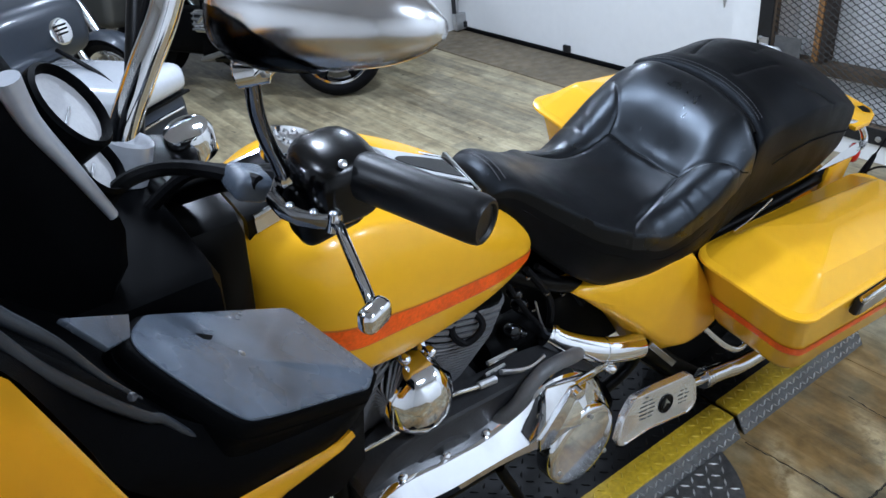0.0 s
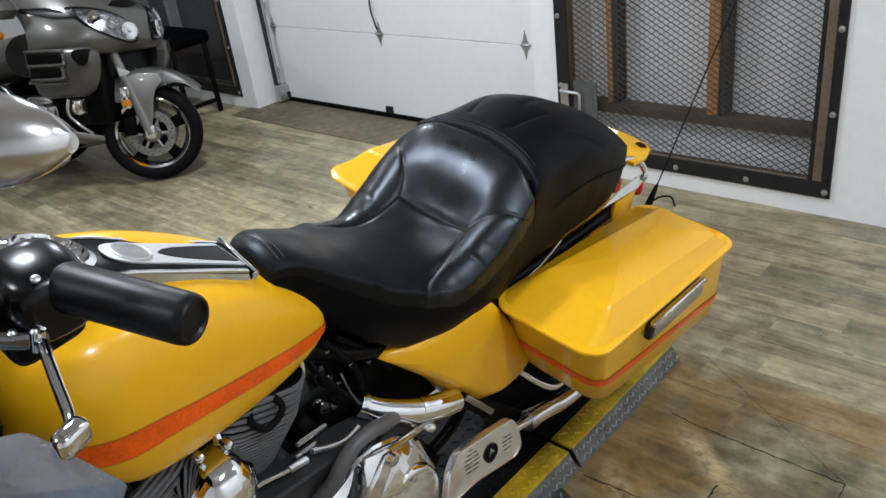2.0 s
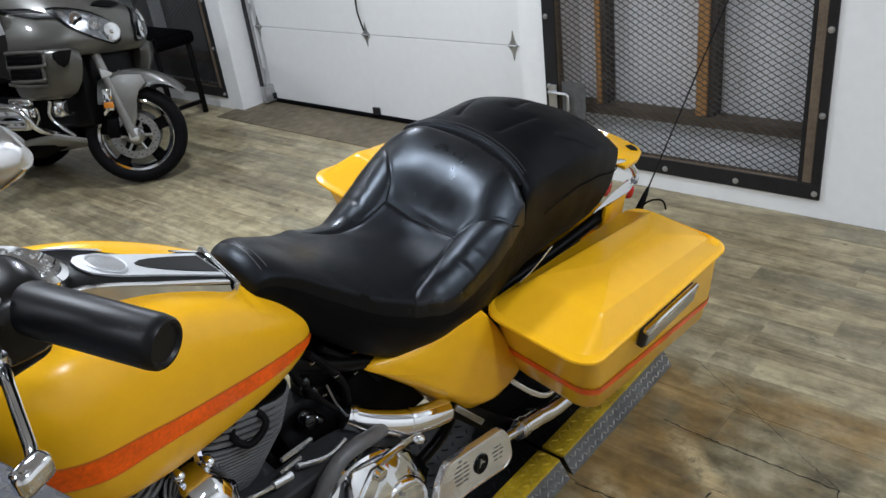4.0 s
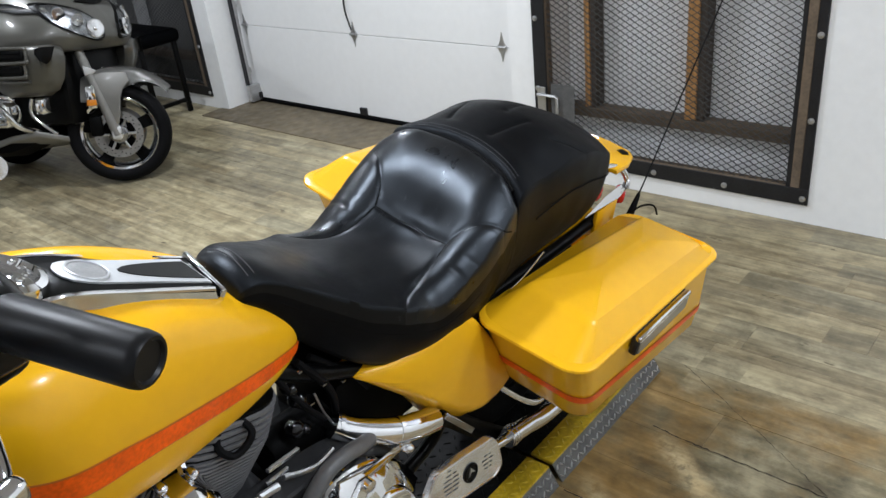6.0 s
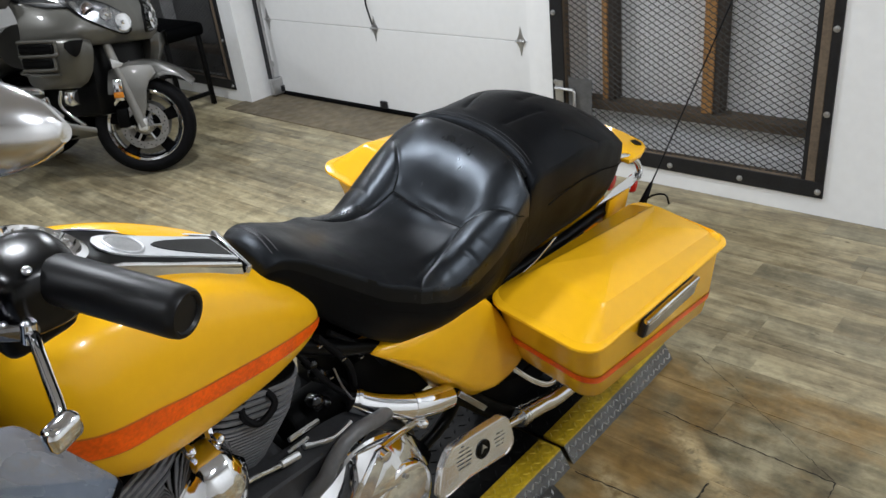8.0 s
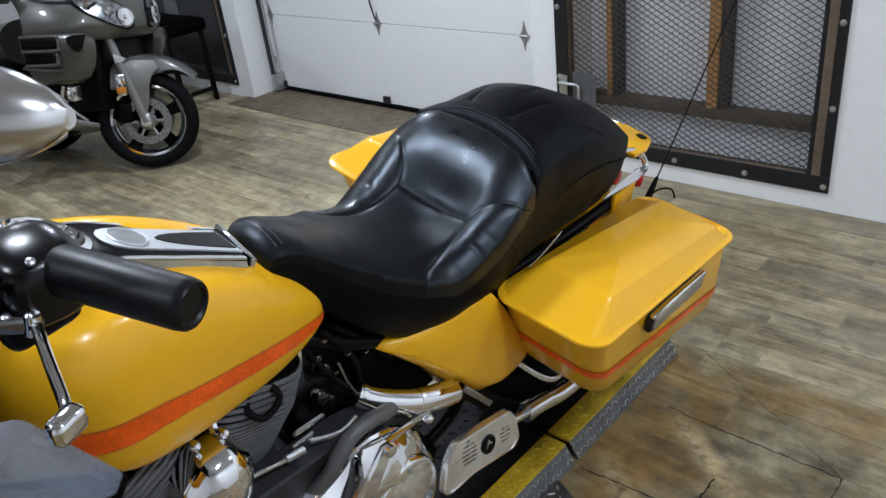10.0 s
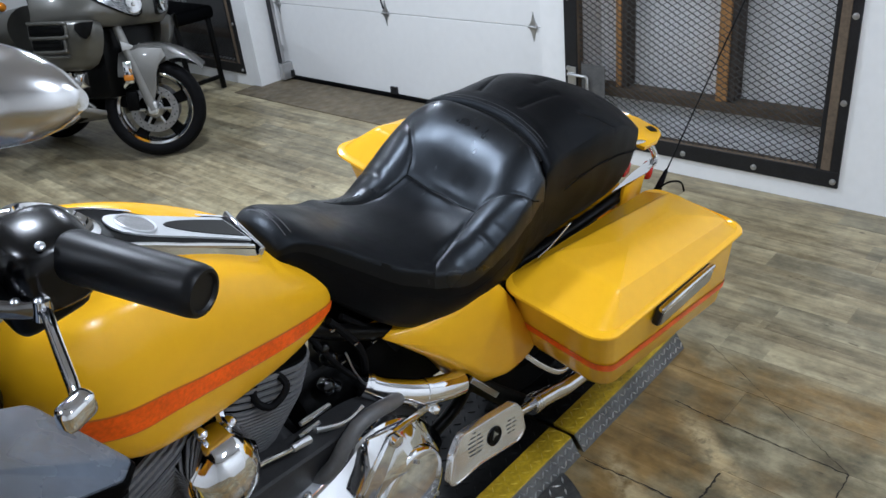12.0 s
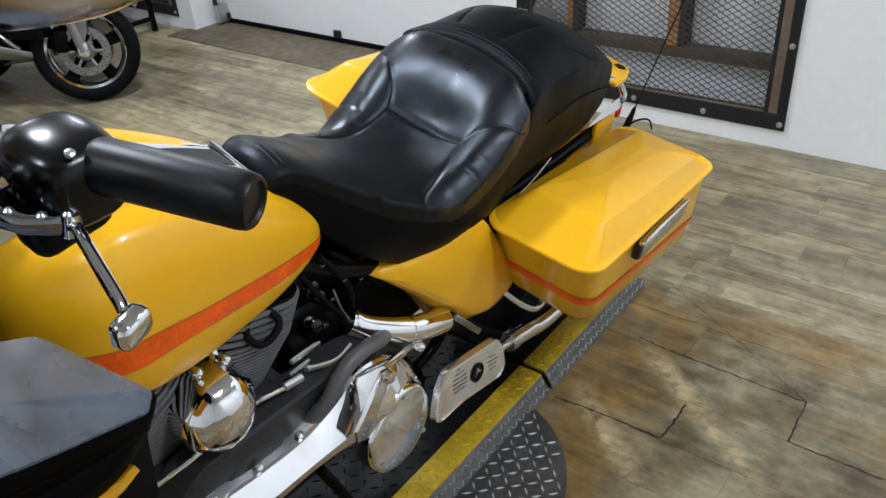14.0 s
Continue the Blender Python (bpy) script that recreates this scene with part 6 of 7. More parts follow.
def sp(name, bm, m, parent=None, label="", **kw):
    return part(name, bm, m, parent or silver, label, **kw)


STEER = Matrix.Rotation(radians(30), 4, "Z")


def steered(bm):
    bmesh.ops.transform(bm, matrix=STEER, verts=bm.verts)
    return bm


def front_wheel(r=0.30, w=0.13):
    t = sp("front_tyre", steered(lathe([(-w * 0.30, r - 0.085), (-w * 0.44, r - 0.072), (-w * 0.5, r - 0.045), (-w * 0.44, r - 0.02), (-w * 0.25, r - 0.003), (0, r), (w * 0.25, r - 0.003), (w * 0.44, r - 0.02), (w * 0.5, r - 0.045), (w * 0.44, r - 0.072), (w * 0.30, r - 0.085)], (0, 0, r), (0, 1, 0), 56, caps=False)), RUBBER, label="black tyre")
    sp("rim", steered(lathe([(-w * 0.40, r - 0.072), (-w * 0.44, r - 0.080), (-w * 0.42, r - 0.094), (-w * 0.1, r - 0.112), (w * 0.1, r - 0.112), (w * 0.42, r - 0.094), (w * 0.44, r - 0.080), (w * 0.40, r - 0.072)], (0, 0, r), (0, 1, 0), 56, caps=False)), CHROME, t, "polished rim")
    for k in range(5):
        a = radians(72 * k + 20)
        c, s = math.cos(a), math.sin(a)
        o = []
        for d, wd in ((0.05, 0.034), (0.12, 0.026), (r - 0.10, 0.040)):
            o.append((d, wd))
        pts = [(c * d - s * q, 0, r + s * d + c * q) for d, q in o] + [(c * d + s * q, 0, r + s * d - c * q) for d, q in reversed(o)]
        sp("spoke", steered(shifted(slab(pts, (0, 0.030, 0), 0.006), (0, -0.015, 0))), ENGDARK, t)
    for s in (-1, 1):
        disc = sp("brake_disc", steered(lathe([(0, 0.142), (0.005 * s, 0.142), (0.005 * s, 0.098), (0, 0.098), (0, 0.142)], (0, s * 0.075, r), (0, 1, 0), 40, caps=False)), DISC, t, "drilled brake disc")
        for k in range(6):
            a = radians(60 * k)
            sp("disc_arm", steered(tube([(0.05 * math.cos(a), s * 0.075, r + 0.05 * math.sin(a)), (0.100 * math.cos(a), s * 0.077, r + 0.100 * math.sin(a))], 0.008, 6)), SATIN, disc)
        for k in range(36):
            a = radians(10 * k)
            q = 0.108 + 0.012 * (k % 3)
            sp("disc_hole", steered(lathe([(0.003, 0.0042), (0.006, 0.0042), (0.006, 0.0005)], (q * math.cos(a), s * 0.075, r + q * math.sin(a)), (0, s, 0), 6)), BLACK, disc)
        sp("caliper", steered(box((0.07, 0.05, 0.12), (-0.115, s * 0.085, r + 0.06), 0.012)), ENGDARK, t)
    sp("hub", steered(lathe([(-0.10, 0.022), (-0.095, 0.03), (-0.085, 0.052), (-0.07, 0.062), (0.07, 0.062), (0.085, 0.052), (0.095, 0.03), (0.10, 0.022)], (0, 0, r), (0, 1, 0), 24)), DARKCHROME, t, "dark polished hub")
    sp("axle_nut", steered(lathe([(0.098, 0.034), (0.112, 0.032), (0.120, 0.022), (0.124, 0.01)], (0, 0, r), (0, -1, 0), 12)), CHROME, t, "bright axle nut")


front_wheel()
for s in (-1, 1):
    leg = sp("fork_leg", steered(tube([(0.0, s * 0.105, 0.30), (-0.055, s * 0.105, 0.50), (-0.135, s * 0.105, 0.80)], 0.033, 16, 10, taper=0.025)), LITSILVER, label="silver fork leg")
    sp("fork_shroud", steered(slab([(0.015, s * 0.108, 0.36), (0.040, s * 0.108, 0.43), (0.044, s * 0.108, 0.52), (0.065, s * 0.108, 0.575), (0.12, s * 0.108, 0.61), (0.10, s * 0.108, 0.665), (-0.03, s * 0.108, 0.675), (-0.085, s * 0.108, 0.655), (-0.055, s * 0.108, 0.50), (-0.02, s * 0.108, 0.38)], (0, s * 0.016, 0), 0.006)), LITSILVER, leg, "silver plate beside the fork")
    sp("fork_foot", steered(box((0.055, 0.03, 0.075), (-0.004, s * 0.118, 0.315), 0.012, seg=3)), FORKSILVER, leg)
    sp("fork_clip", steered(slab([(-0.125, s * 0.11, 0.72), (-0.055, s * 0.11, 0.685), (-0.07, s * 0.11, 0.67), (-0.12, s * 0.11, 0.66)], (0, s * 0.022, 0), 0.004)), FORKSILVER, leg)
    refl = sp("reflector_bracket", steered(box((0.05, 0.012, 0.13), (-0.105, s * 0.145, 0.535), 0.005)), CHROME, leg, "chrome bracket")
    sp("reflector", steered(box((0.055, 0.012, 0.035), (-0.105, s * 0.155, 0.505), 0.004)), AMBER, refl, "amber reflector")


def silver_fender():
    rings = []
    for a in np.linspace(radians(35), radians(150), 40):
        f = (math.degrees(a) - 35) / 115
        r = 0.345 + 0.012 * math.sin(math.pi * f) + 0.055 * (1 - f) ** 2
        ring = []
        for k in np.linspace(-1, 1, 19):
            drop = (0.028 + 0.15 * max(0, math.sin(math.pi * min(f * 0.9, 1))) ** 3) * max(0, abs(k) - 0.45) / 0.55
            ring.append((r * math.cos(a) - drop * math.cos(a) * 0.5, 0.088 * math.sin(k * math.pi / 2) ** 1, 0.32 + r * math.sin(a) - drop))
        rings.append(ring)
    bm = loft(rings, closed=False)
    bmesh.ops.solidify(bm, geom=bm.faces[:], thickness=0.005)
    return steered(bm)


ff = sp("front_fender", silver_fender(), LITSILVER, label="silver front fender", angle=70)
for s in (-1, 1):
    sp("fender_vent", steered(slab([(0.13, s * 0.0895, 0.585), (0.165, s * 0.0895, 0.595), (0.185, s * 0.0895, 0.575), (0.15, s * 0.0895, 0.568)], (0, s * 0.004, 0), 0)), BLACK, ff, "black vent")
    for x, z in ((-0.03, 0.565), (0.02, 0.50), (0.03, 0.44)):
        sp("fender_bolt", steered(lathe([(0, 0.006), (0.004, 0.005)], (x, s * 0.092, z), (0, s, 0), 8)), BLACK, ff)

# Fairing: an upper shell with the lamps, and a side pod with its vents on either side.
nose_x = curve([0.80, 0.83, 0.88, 0.95, 1.02, 1.08, 1.15, 1.24], [0.00, 0.035, 0.060, 0.048, 0.005, -0.065, -0.170, -0.330])
wide = curve([0.80, 0.88, 0.95, 1.05, 1.15, 1.24], [1.03, 1.06, 1.03, 0.95, 0.82, 0.66])
plan = curve([0.0, 0.008, 0.035, 0.085, 0.16, 0.30, 0.55, 0.85], [0.0, 0.11, 0.20, 0.275, 0.335, 0.39, 0.42, 0.43])


def nose_depth(y, z):
    """How far the shell at that y lies behind the nose's tip."""
    lo, hi = 0.0, 0.85
    for _ in range(30):
        mid = (lo + hi) / 2
        lo, hi = (mid, hi) if plan(mid) * wide(z) < abs(y) else (lo, mid)
    return lo


rings = []
for z in np.concatenate([[0.80, 0.805], np.linspace(0.815, 1.24, 26)]):
    inset = 0.03 if z == 0.80 else 0.0
    ds = np.linspace(0, 1, 26) ** 2 * 0.47
    right = [(nose_x(z) - d - inset * (1 - d), -plan(d) * wide(z) + inset * min(plan(d) * 4, 1), z) for d in ds]
    rings.append(right[::-1] + [(x, -y, zz) for x, y, zz in right[1:]])
fair = sp("fairing", loft(rings), SILVER, label="silver fairing with twin headlights", angle=60)
hood = [(0, -0.125, 1.072), (0, -0.07, 1.062), (0, 0.0, 1.056), (0, 0.07, 1.062), (0, 0.125, 1.072), (0, 0.07, 1.092), (0, 0.0, 1.098), (0, -0.07, 1.092)]
sp("hood_slot", slab([(nose_x(z) - nose_depth(y, z) + 0.004, y, z) for x, y, z in hood], (0.006, 0, 0.004), 0), BLACK, fair, "black hood slot")
for s in (-1, 1):
    lamp_o = [(0.065, 0.875), (0.075, 0.950), (0.15, 1.022), (0.22, 1.056), (0.296, 1.068), (0.316, 1.025), (0.306, 0.960), (0.245, 0.905), (0.16, 0.866), (0.095, 0.856)]
    o = spline(lamp_o + [lamp_o[0]], 44)[:-1]
    cy, cz = 0.18, 0.965

    def on_shell(f, g):
        return [(nose_x(cz + (z - cz) * f) - nose_depth(cy + (y - cy) * f, cz + (z - cz) * f) + g * 0.8, s * (cy + (y - cy) * f + g * 0.6), cz + (z - cz) * f) for y, z in o]

    sp("headlight_rim", loft([on_shell(1.07, 0.0), on_shell(1.07, 0.008), on_shell(0.975, 0.012), on_shell(0.97, 0.004)], caps=False), BLACK, fair)
    hl = sp("headlight", loft([on_shell(f, 0.003) for f in (1.0, 0.7, 0.4, 0.02)], caps=False), LAMPBOWL, fair, "clear headlight with bright reflectors")
    for ly, lz, r in ((0.125, 0.920, 0.052), (0.205, 0.968, 0.036), (0.268, 1.005, 0.038)):
        sp("reflector_bowl", lathe([(0.012, r), (0.014, r * 0.94), (0.006, r * 0.84), (0.010, r * 0.74), (-0.001, r * 0.55), (0.004, r * 0.30), (0.020, r * 0.22), (0.024, 0.002)], (nose_x(lz) - nose_depth(ly, lz) + 0.004, s * (ly + 0.003), lz), (0.9, s * 0.4, 0.1), 22), CHROME, hl, "chrome reflector bowl")
    sp("lens", loft([on_shell(f, 0.012 + 0.008 * (1 - f)) for f in (1.0, 0.7, 0.4, 0.02)], caps=False), GLASS, hl, "clear lens").visible_shadow = False
    # Black twin grille outboard of the headlight.
    for tso in ([(0.330, 1.052), (0.345, 1.078), (0.375, 1.085), (0.385, 1.058)], [(0.322, 1.018), (0.330, 1.044), (0.383, 1.050), (0.372, 1.022)]):
        sp("grille", slab([(nose_x(z) - min(nose_depth(y, z), 0.45) + 0.004, s * y, z) for y, z in tso], (0.010, s * 0.010, 0), 0.002), BLACK, fair, "black grille beside the headlight")
    sp("mirror", loft([[(-0.50 + dx * f, s * (0.40 + 0.14 * k), 1.08 + dz * f) for dx, dz in ((0.07, 0.0), (0.03, 0.06), (-0.05, 0.06), (-0.08, 0.0), (-0.05, -0.05), (0.03, -0.05))] for k, f in ((0, 0.6), (0.3, 1.0), (0.8, 1.0), (1.0, 0.7))]), SILVER, fair, "silver mirror housing")
    pod_r = []
    for z, fx, w in ((0.565, -0.20, 0.36), (0.60, -0.13, 0.395), (0.66, -0.085, 0.415), (0.72, -0.065, 0.430), (0.78, -0.055, 0.44), (0.825, -0.06, 0.435), (0.85, -0.09, 0.415)):
        pl = [(fx - 0.02, 0.265), (fx + 0.015, 0.30), (fx, w - 0.065), (fx - 0.06, w - 0.02), (fx - 0.16, w), (-0.36, w + 0.005), (-0.47, w - 0.02), (-0.49, 0.30), (-0.3, 0.27)]
        pod_r.append([(x, s * y, z) for x, y in pl])
    spod = sp("side_pod", loft(pod_r), SILVER, fair, "silver side pod with air vents", angle=45)
    # Two air vents, each in a rounded silver frame.
    for k, (z, x0, x1) in enumerate(((0.802, -0.435, -0.185), (0.722, -0.435, -0.215))):
        y = s * (0.447 - 0.008 * k)
        sp("vent_opening", box((x1 - x0, 0.03, 0.066), ((x0 + x1) / 2, y - s * 0.006, z), 0.014, seg=3), BLACK, spod, "black vent")
        fr = [(x0, y, z + 0.040), (x1 - 0.01, y, z + 0.038), (x1 + 0.012, y - s * 0.004, z + 0.024), (x1 + 0.012, y - s * 0.004, z - 0.022), (x1 - 0.01, y, z - 0.038), (x0, y, z - 0.040)]
        sp("vent_frame", tube(fr, 0.011, 10, 40), SILVER, spod, "silver vent frame")
        for j in range(2):
            sp("vent_blade", box((x1 - x0 - 0.02, 0.006, 0.006), ((x0 + x1) / 2, y + s * 0.009, z - 0.012 + 0.024 * j), 0.002), DARKPLASTIC, spod)
    sp("pod_step", tube([(-0.46, s * 0.435, 0.668), (-0.34, s * 0.430, 0.655), (-0.20, s * 0.415, 0.655)], 0.010, 10, 20), SILVER, spod, "silver moulded edge")
    sp("side_scoop", slab([(-0.040, s * 0.366, 0.842), (-0.085, s * 0.415, 0.842), (-0.118, s * 0.432, 0.835), (-0.122, s * 0.436, 0.805), (-0.100, s * 0.428, 0.768), (-0.075, s * 0.410, 0.748), (-0.055, s * 0.392, 0.770)], (0.010, s * 0.008, 0), 0.002), BLACK, spod, "black scoop")
    # Lower cowl and engine head.
    sp("lower_cowl", loft([[(-0.34, s * 0.20, 0.58), (-0.34, s * 0.26, 0.58), (-0.36, s * 0.25, 0.30), (-0.36, s * 0.20, 0.26)], [(-0.46, s * 0.30, 0.58), (-0.46, s * 0.33, 0.58), (-0.52, s * 0.33, 0.24), (-0.52, s * 0.22, 0.20)], [(-0.80, s * 0.28, 0.58), (-0.80, s * 0.37, 0.60), (-0.85, s * 0.34, 0.22), (-0.85, s * 0.22, 0.18)]]), ENGDARK, fair, "dark lower cowl")
    sp("engine_head", box((0.42, 0.14, 0.15), (-0.62, s * 0.36, 0.47), 0.03, seg=3), CHROME, label="chrome engine head cover")
    for k in range(4):
        sp("head_rib", box((0.40, 0.010, 0.012), (-0.62, s * 0.432, 0.42 + 0.033 * k), 0.003), SATIN)
    fog = sp("driving_light", box((0.09, 0.12, 0.105), (-0.30, s * 0.235, 0.505), 0.022, Matrix.Rotation(radians(s * 14), 3, "Z"), seg=3), CHROME, label="squarish chrome driving light")
    sp("light_ring", lathe([(0, 0.046), (0.006, 0.046), (0.008, 0.040), (-0.004, 0.034), (-0.006, 0.001)], (-0.255, s * 0.246, 0.505), (1, s * 0.25, 0), 24), DARKCHROME, fog, "dark lens ring")
    sp("lamp_arm", tube([(-0.36, s * 0.27, 0.55), (-0.38, s * 0.27, 0.46), (-0.33, s * 0.25, 0.39), (-0.27, s * 0.22, 0.33)], 0.013, 10, 20), CHROME, label="chrome lamp arm")
    sp("cover_plate", box((0.16, 0.05, 0.05), (-0.50, s * 0.345, 0.555), 0.014, seg=3), CHROME, label="chrome engine cover plate")
    sp("guard_bar", tube([(-0.36, s * 0.20, 0.34), (-0.36, s * 0.40, 0.40), (-0.42, s * 0.46, 0.52), (-0.60, s * 0.46, 0.55), (-0.78, s * 0.42, 0.46)], 0.016, 12, 30), CHROME, label="chrome engine guard")
    sp("chin_spoiler", slab([(-0.22, s * 0.18, 0.275), (-0.34, s * 0.31, 0.33), (-0.50, s * 0.34, 0.30), (-0.85, s * 0.36, 0.20), (-0.85, s * 0.20, 0.18), (-0.30, s * 0.10, 0.24)], (0, 0, 0.035), 0.01), LITSILVER, label="silver chin spoiler")
    sp("saddlebag", box((0.55, 0.22, 0.36), (-1.85, s * 0.36, 0.56), 0.06, seg=4), SILVER, label="silver saddlebag")
    sp("passenger_board", box((0.22, 0.10, 0.03), (-1.35, s * 0.40, 0.34), 0.01), RUBBER)
sp("radiator_gap", box((0.46, 0.50, 0.44), (-0.34, 0, 0.60), 0.04), BLACK, label="black radiator opening")
sp("belly", box((1.1, 0.40, 0.30), (-1.05, 0, 0.36), 0.06), ENGDARK, label="black engine block")
wsr = []
for f in np.linspace(0, 1, 10):
    wsr.append([(-0.36 - 0.30 * f - 0.20 * (1 - math.cos(t)), (0.34 - 0.06 * f) * math.sin(t) / math.sin(1.2), 1.20 + 0.42 * f) for t in np.linspace(-1.2, 1.2, 18)])
bm = loft(wsr, closed=False)
bmesh.ops.solidify(bm, geom=bm.faces[:], thickness=0.004)
sp("windscreen", bm, GLASS, label="tall clear windscreen").visible_shadow = False
sp("tank_cover", loft([[(-0.85 - 0.5 * f, 0.20 * (1 - 0.25 * f) * math.cos(t), 0.80 - 0.08 * f + 0.14 * math.sin(t)) for t in np.linspace(0, 2 * math.pi, 24, endpoint=False)] for f in np.linspace(0, 1, 8)]), SILVER, label="silver tank cover")
seat_pts = [(-1.20, 0.84), (-1.35, 0.78), (-1.55, 0.80), (-1.62, 0.92), (-1.75, 0.94), (-1.95, 0.93)]
sp("seat", loft([[(x, 0.19 * math.copysign(abs(math.cos(t)) ** 0.6, math.cos(t)), z - 0.06 + 0.07 * math.copysign(abs(math.sin(t)) ** 0.6, math.sin(t))) for t in np.linspace(0, 2 * math.pi, 20, endpoint=False)] for x, z in seat_pts]), LEATHER, label="black touring seat")
sp("top_case", box((0.42, 0.56, 0.30), (-2.10, 0, 1.02), 0.08, seg=4), SILVER, label="silver top case")
rt = sp("rear_tyre", lathe([(-0.06, 0.22), (-0.09, 0.27), (-0.06, 0.32), (0.06, 0.32), (0.09, 0.27), (0.06, 0.22)], (-1.69, 0, 0.32), (0, 1, 0), 40, caps=False), RUBBER, label="black rear tyre")
sp("rear_rim", lathe([(-0.05, 0.23), (-0.05, 0.05), (0.05, 0.05), (0.05, 0.23)], (-1.69, 0, 0.32), (0, 1, 0), 30), SATIN, rt)

# ---- other motorcycles and the bench in the background ----
def cruiser(at, turn, paint, seat_m, label, name="cruiser_motorcycle"):
    """A bare cruiser; local x ahead, y to its left."""
    c = thing(name, at, label, "motorcycle", "parked cruisers", turn)

    def cp(nm, bm, m, parent=None, lab="", **kw):
        return part(nm, bm, m, parent or c, lab, **kw)

    for x, r, w in ((0.8, 0.31, 0.11), (-0.8, 0.31, 0.15)):
        t = cp("tyre", lathe([(-w * 0.3, r - 0.10), (-w * 0.5, r - 0.05), (-w * 0.25, r), (w * 0.25, r), (w * 0.5, r - 0.05), (w * 0.3, r - 0.10)], (x, 0, r), (0, 1, 0), 40, caps=False), RUBBER)
        cp("rim", lathe([(-w * 0.36, r - 0.09), (-w * 0.3, r - 0.12), (w * 0.3, r - 0.12), (w * 0.36, r - 0.09)], (x, 0, r), (0, 1, 0), 40, caps=False), CHROME, t)
        cp("hub", lathe([(-0.08, 0.04), (0.08, 0.04)], (x, 0, r), (0, 1, 0), 16), CHROME, t)
        for k in range(14):
            a = k * math.pi / 7
            cp("spoke", tube([(x + 0.03 * math.cos(a), 0.03 * (-1) ** k, r + 0.03 * math.sin(a)), (x + (r - 0.11) * math.cos(a), 0, r + (r - 0.11) * math.sin(a))], 0.003, 5), SATIN, t)
    for s in (-1, 1):
        cp("fork", tube([(0.8, s * 0.10, 0.31), (0.42, s * 0.10, 1.0)], 0.026, 12, 2), CHROME)
        cp("handlebar", tube([(0.42, s * 0.03, 1.0), (0.40, s * 0.12, 1.10), (0.34, s * 0.30, 1.14), (0.22, s * 0.40, 1.12)], 0.013, 10, 20), CHROME)
        g = cp("grip", lathe([(0, 0.017), (0.12, 0.017)], (0.24, s * 0.385, 1.122), (-0.85, s * 0.5, -0.1), 12), RUBBER)
        cp("mirror", lathe([(0, 0.05), (0.012, 0.055), (0.02, 0.04), (0.022, 0.001)], (0.33, s * 0.36, 1.30), (1, 0, 0.1), 20), CHROME)
        cp("mirror_stem", tube([(0.33, s * 0.30, 1.14), (0.34, s * 0.34, 1.24), (0.335, s * 0.36, 1.30)], 0.006, 8, 10), CHROME)
        cp("exhaust", tube([(0.25, s * 0.14, 0.50), (0.30, s * 0.19, 0.34), (0.10, s * 0.21, 0.26), (-1.0, s * 0.22, 0.28)], 0.036, 14, 24), CHROME, lab="chrome exhaust")
        cp("turn_lamp", lathe([(0, 0.03), (0.03, 0.032), (0.045, 0.02), (0.047, 0.001)], (0.52, s * 0.16, 0.88), (1, 0, 0), 16), AMBER)
        cp("bag", box((0.46, 0.16, 0.28), (-0.72, s * 0.25, 0.56), 0.05, seg=4), paint, lab="saddlebag")
    tx = curve([-0.25, -0.1, 0.1, 0.25, 0.36], [0.07, 0.13, 0.16, 0.14, 0.05])
    cp("fuel_tank", loft([[(x, tx(x) * math.cos(t), 0.80 + 0.12 * (x + 0.25) / 0.6 + 0.11 * math.sin(t)) for t in np.linspace(0, 2 * math.pi, 24, endpoint=False)] for x in np.linspace(-0.25, 0.36, 16)]), paint, lab="fuel tank")
    cp("seat", loft([[(x, w * math.copysign(abs(math.cos(t)) ** 0.6, math.cos(t)), z + 0.05 * math.copysign(abs(math.sin(t)) ** 0.6, math.sin(t))) for t in np.linspace(0, 2 * math.pi, 20, endpoint=False)] for x, z, w in ((-0.22, 0.77, 0.10), (-0.4, 0.70, 0.17), (-0.58, 0.73, 0.17), (-0.66, 0.82, 0.14), (-0.95, 0.80, 0.12))]), seat_m, lab="leather seat")
    cp("front_fender", loft([[(0.8 + (0.335 - 0.04 * abs(k) ** 2) * math.cos(a), 0.075 * k, 0.31 + (0.335 - 0.04 * abs(k) ** 2) * math.sin(a)) for k in np.linspace(-1, 1, 9)] for a in np.linspace(radians(20), radians(165), 24)], closed=False), paint)
    cp("rear_fender", loft([[(-0.8 + (0.345 - 0.05 * abs(k) ** 2) * math.cos(a), 0.095 * k, 0.31 + (0.345 - 0.05 * abs(k) ** 2) * math.sin(a)) for k in np.linspace(-1, 1, 9)] for a in np.linspace(radians(20), radians(190), 24)], closed=False), paint)
    eng = cp("engine_case", box((0.5, 0.30, 0.26), (0.0, 0, 0.38), 0.06, seg=4), CHROME, lab="chrome engine case")
    for x, lean in ((0.13, 0.35), (-0.10, -0.35)):
        ax = Vector((lean, 0, 1)).normalized()
        for k in range(9):
            cp("fin", lathe([(0, 0.10), (0.006, 0.10)], Vector((x * 0.7, 0, 0.48)) + ax * (0.02 + 0.022 * k), ax, 20), ENGINE, eng)
    cp("headlamp", lathe([(-0.12, 0.03), (-0.06, 0.08), (0.02, 0.09), (0.03, 0.085), (0.035, 0.05), (0.037, 0.001)], (0.56, 0, 0.90), (1, 0, 0), 24), CHROME, lab="chrome headlamp")
    for k in range(3):
        cp("cable", tube([(0.40, 0.05 - 0.05 * k, 1.10), (0.52, 0.10 - 0.08 * k, 1.0), (0.45, 0.06 - 0.05 * k, 0.82), (0.30, 0.04, 0.70)], 0.007, 6, 20), RUBBER)
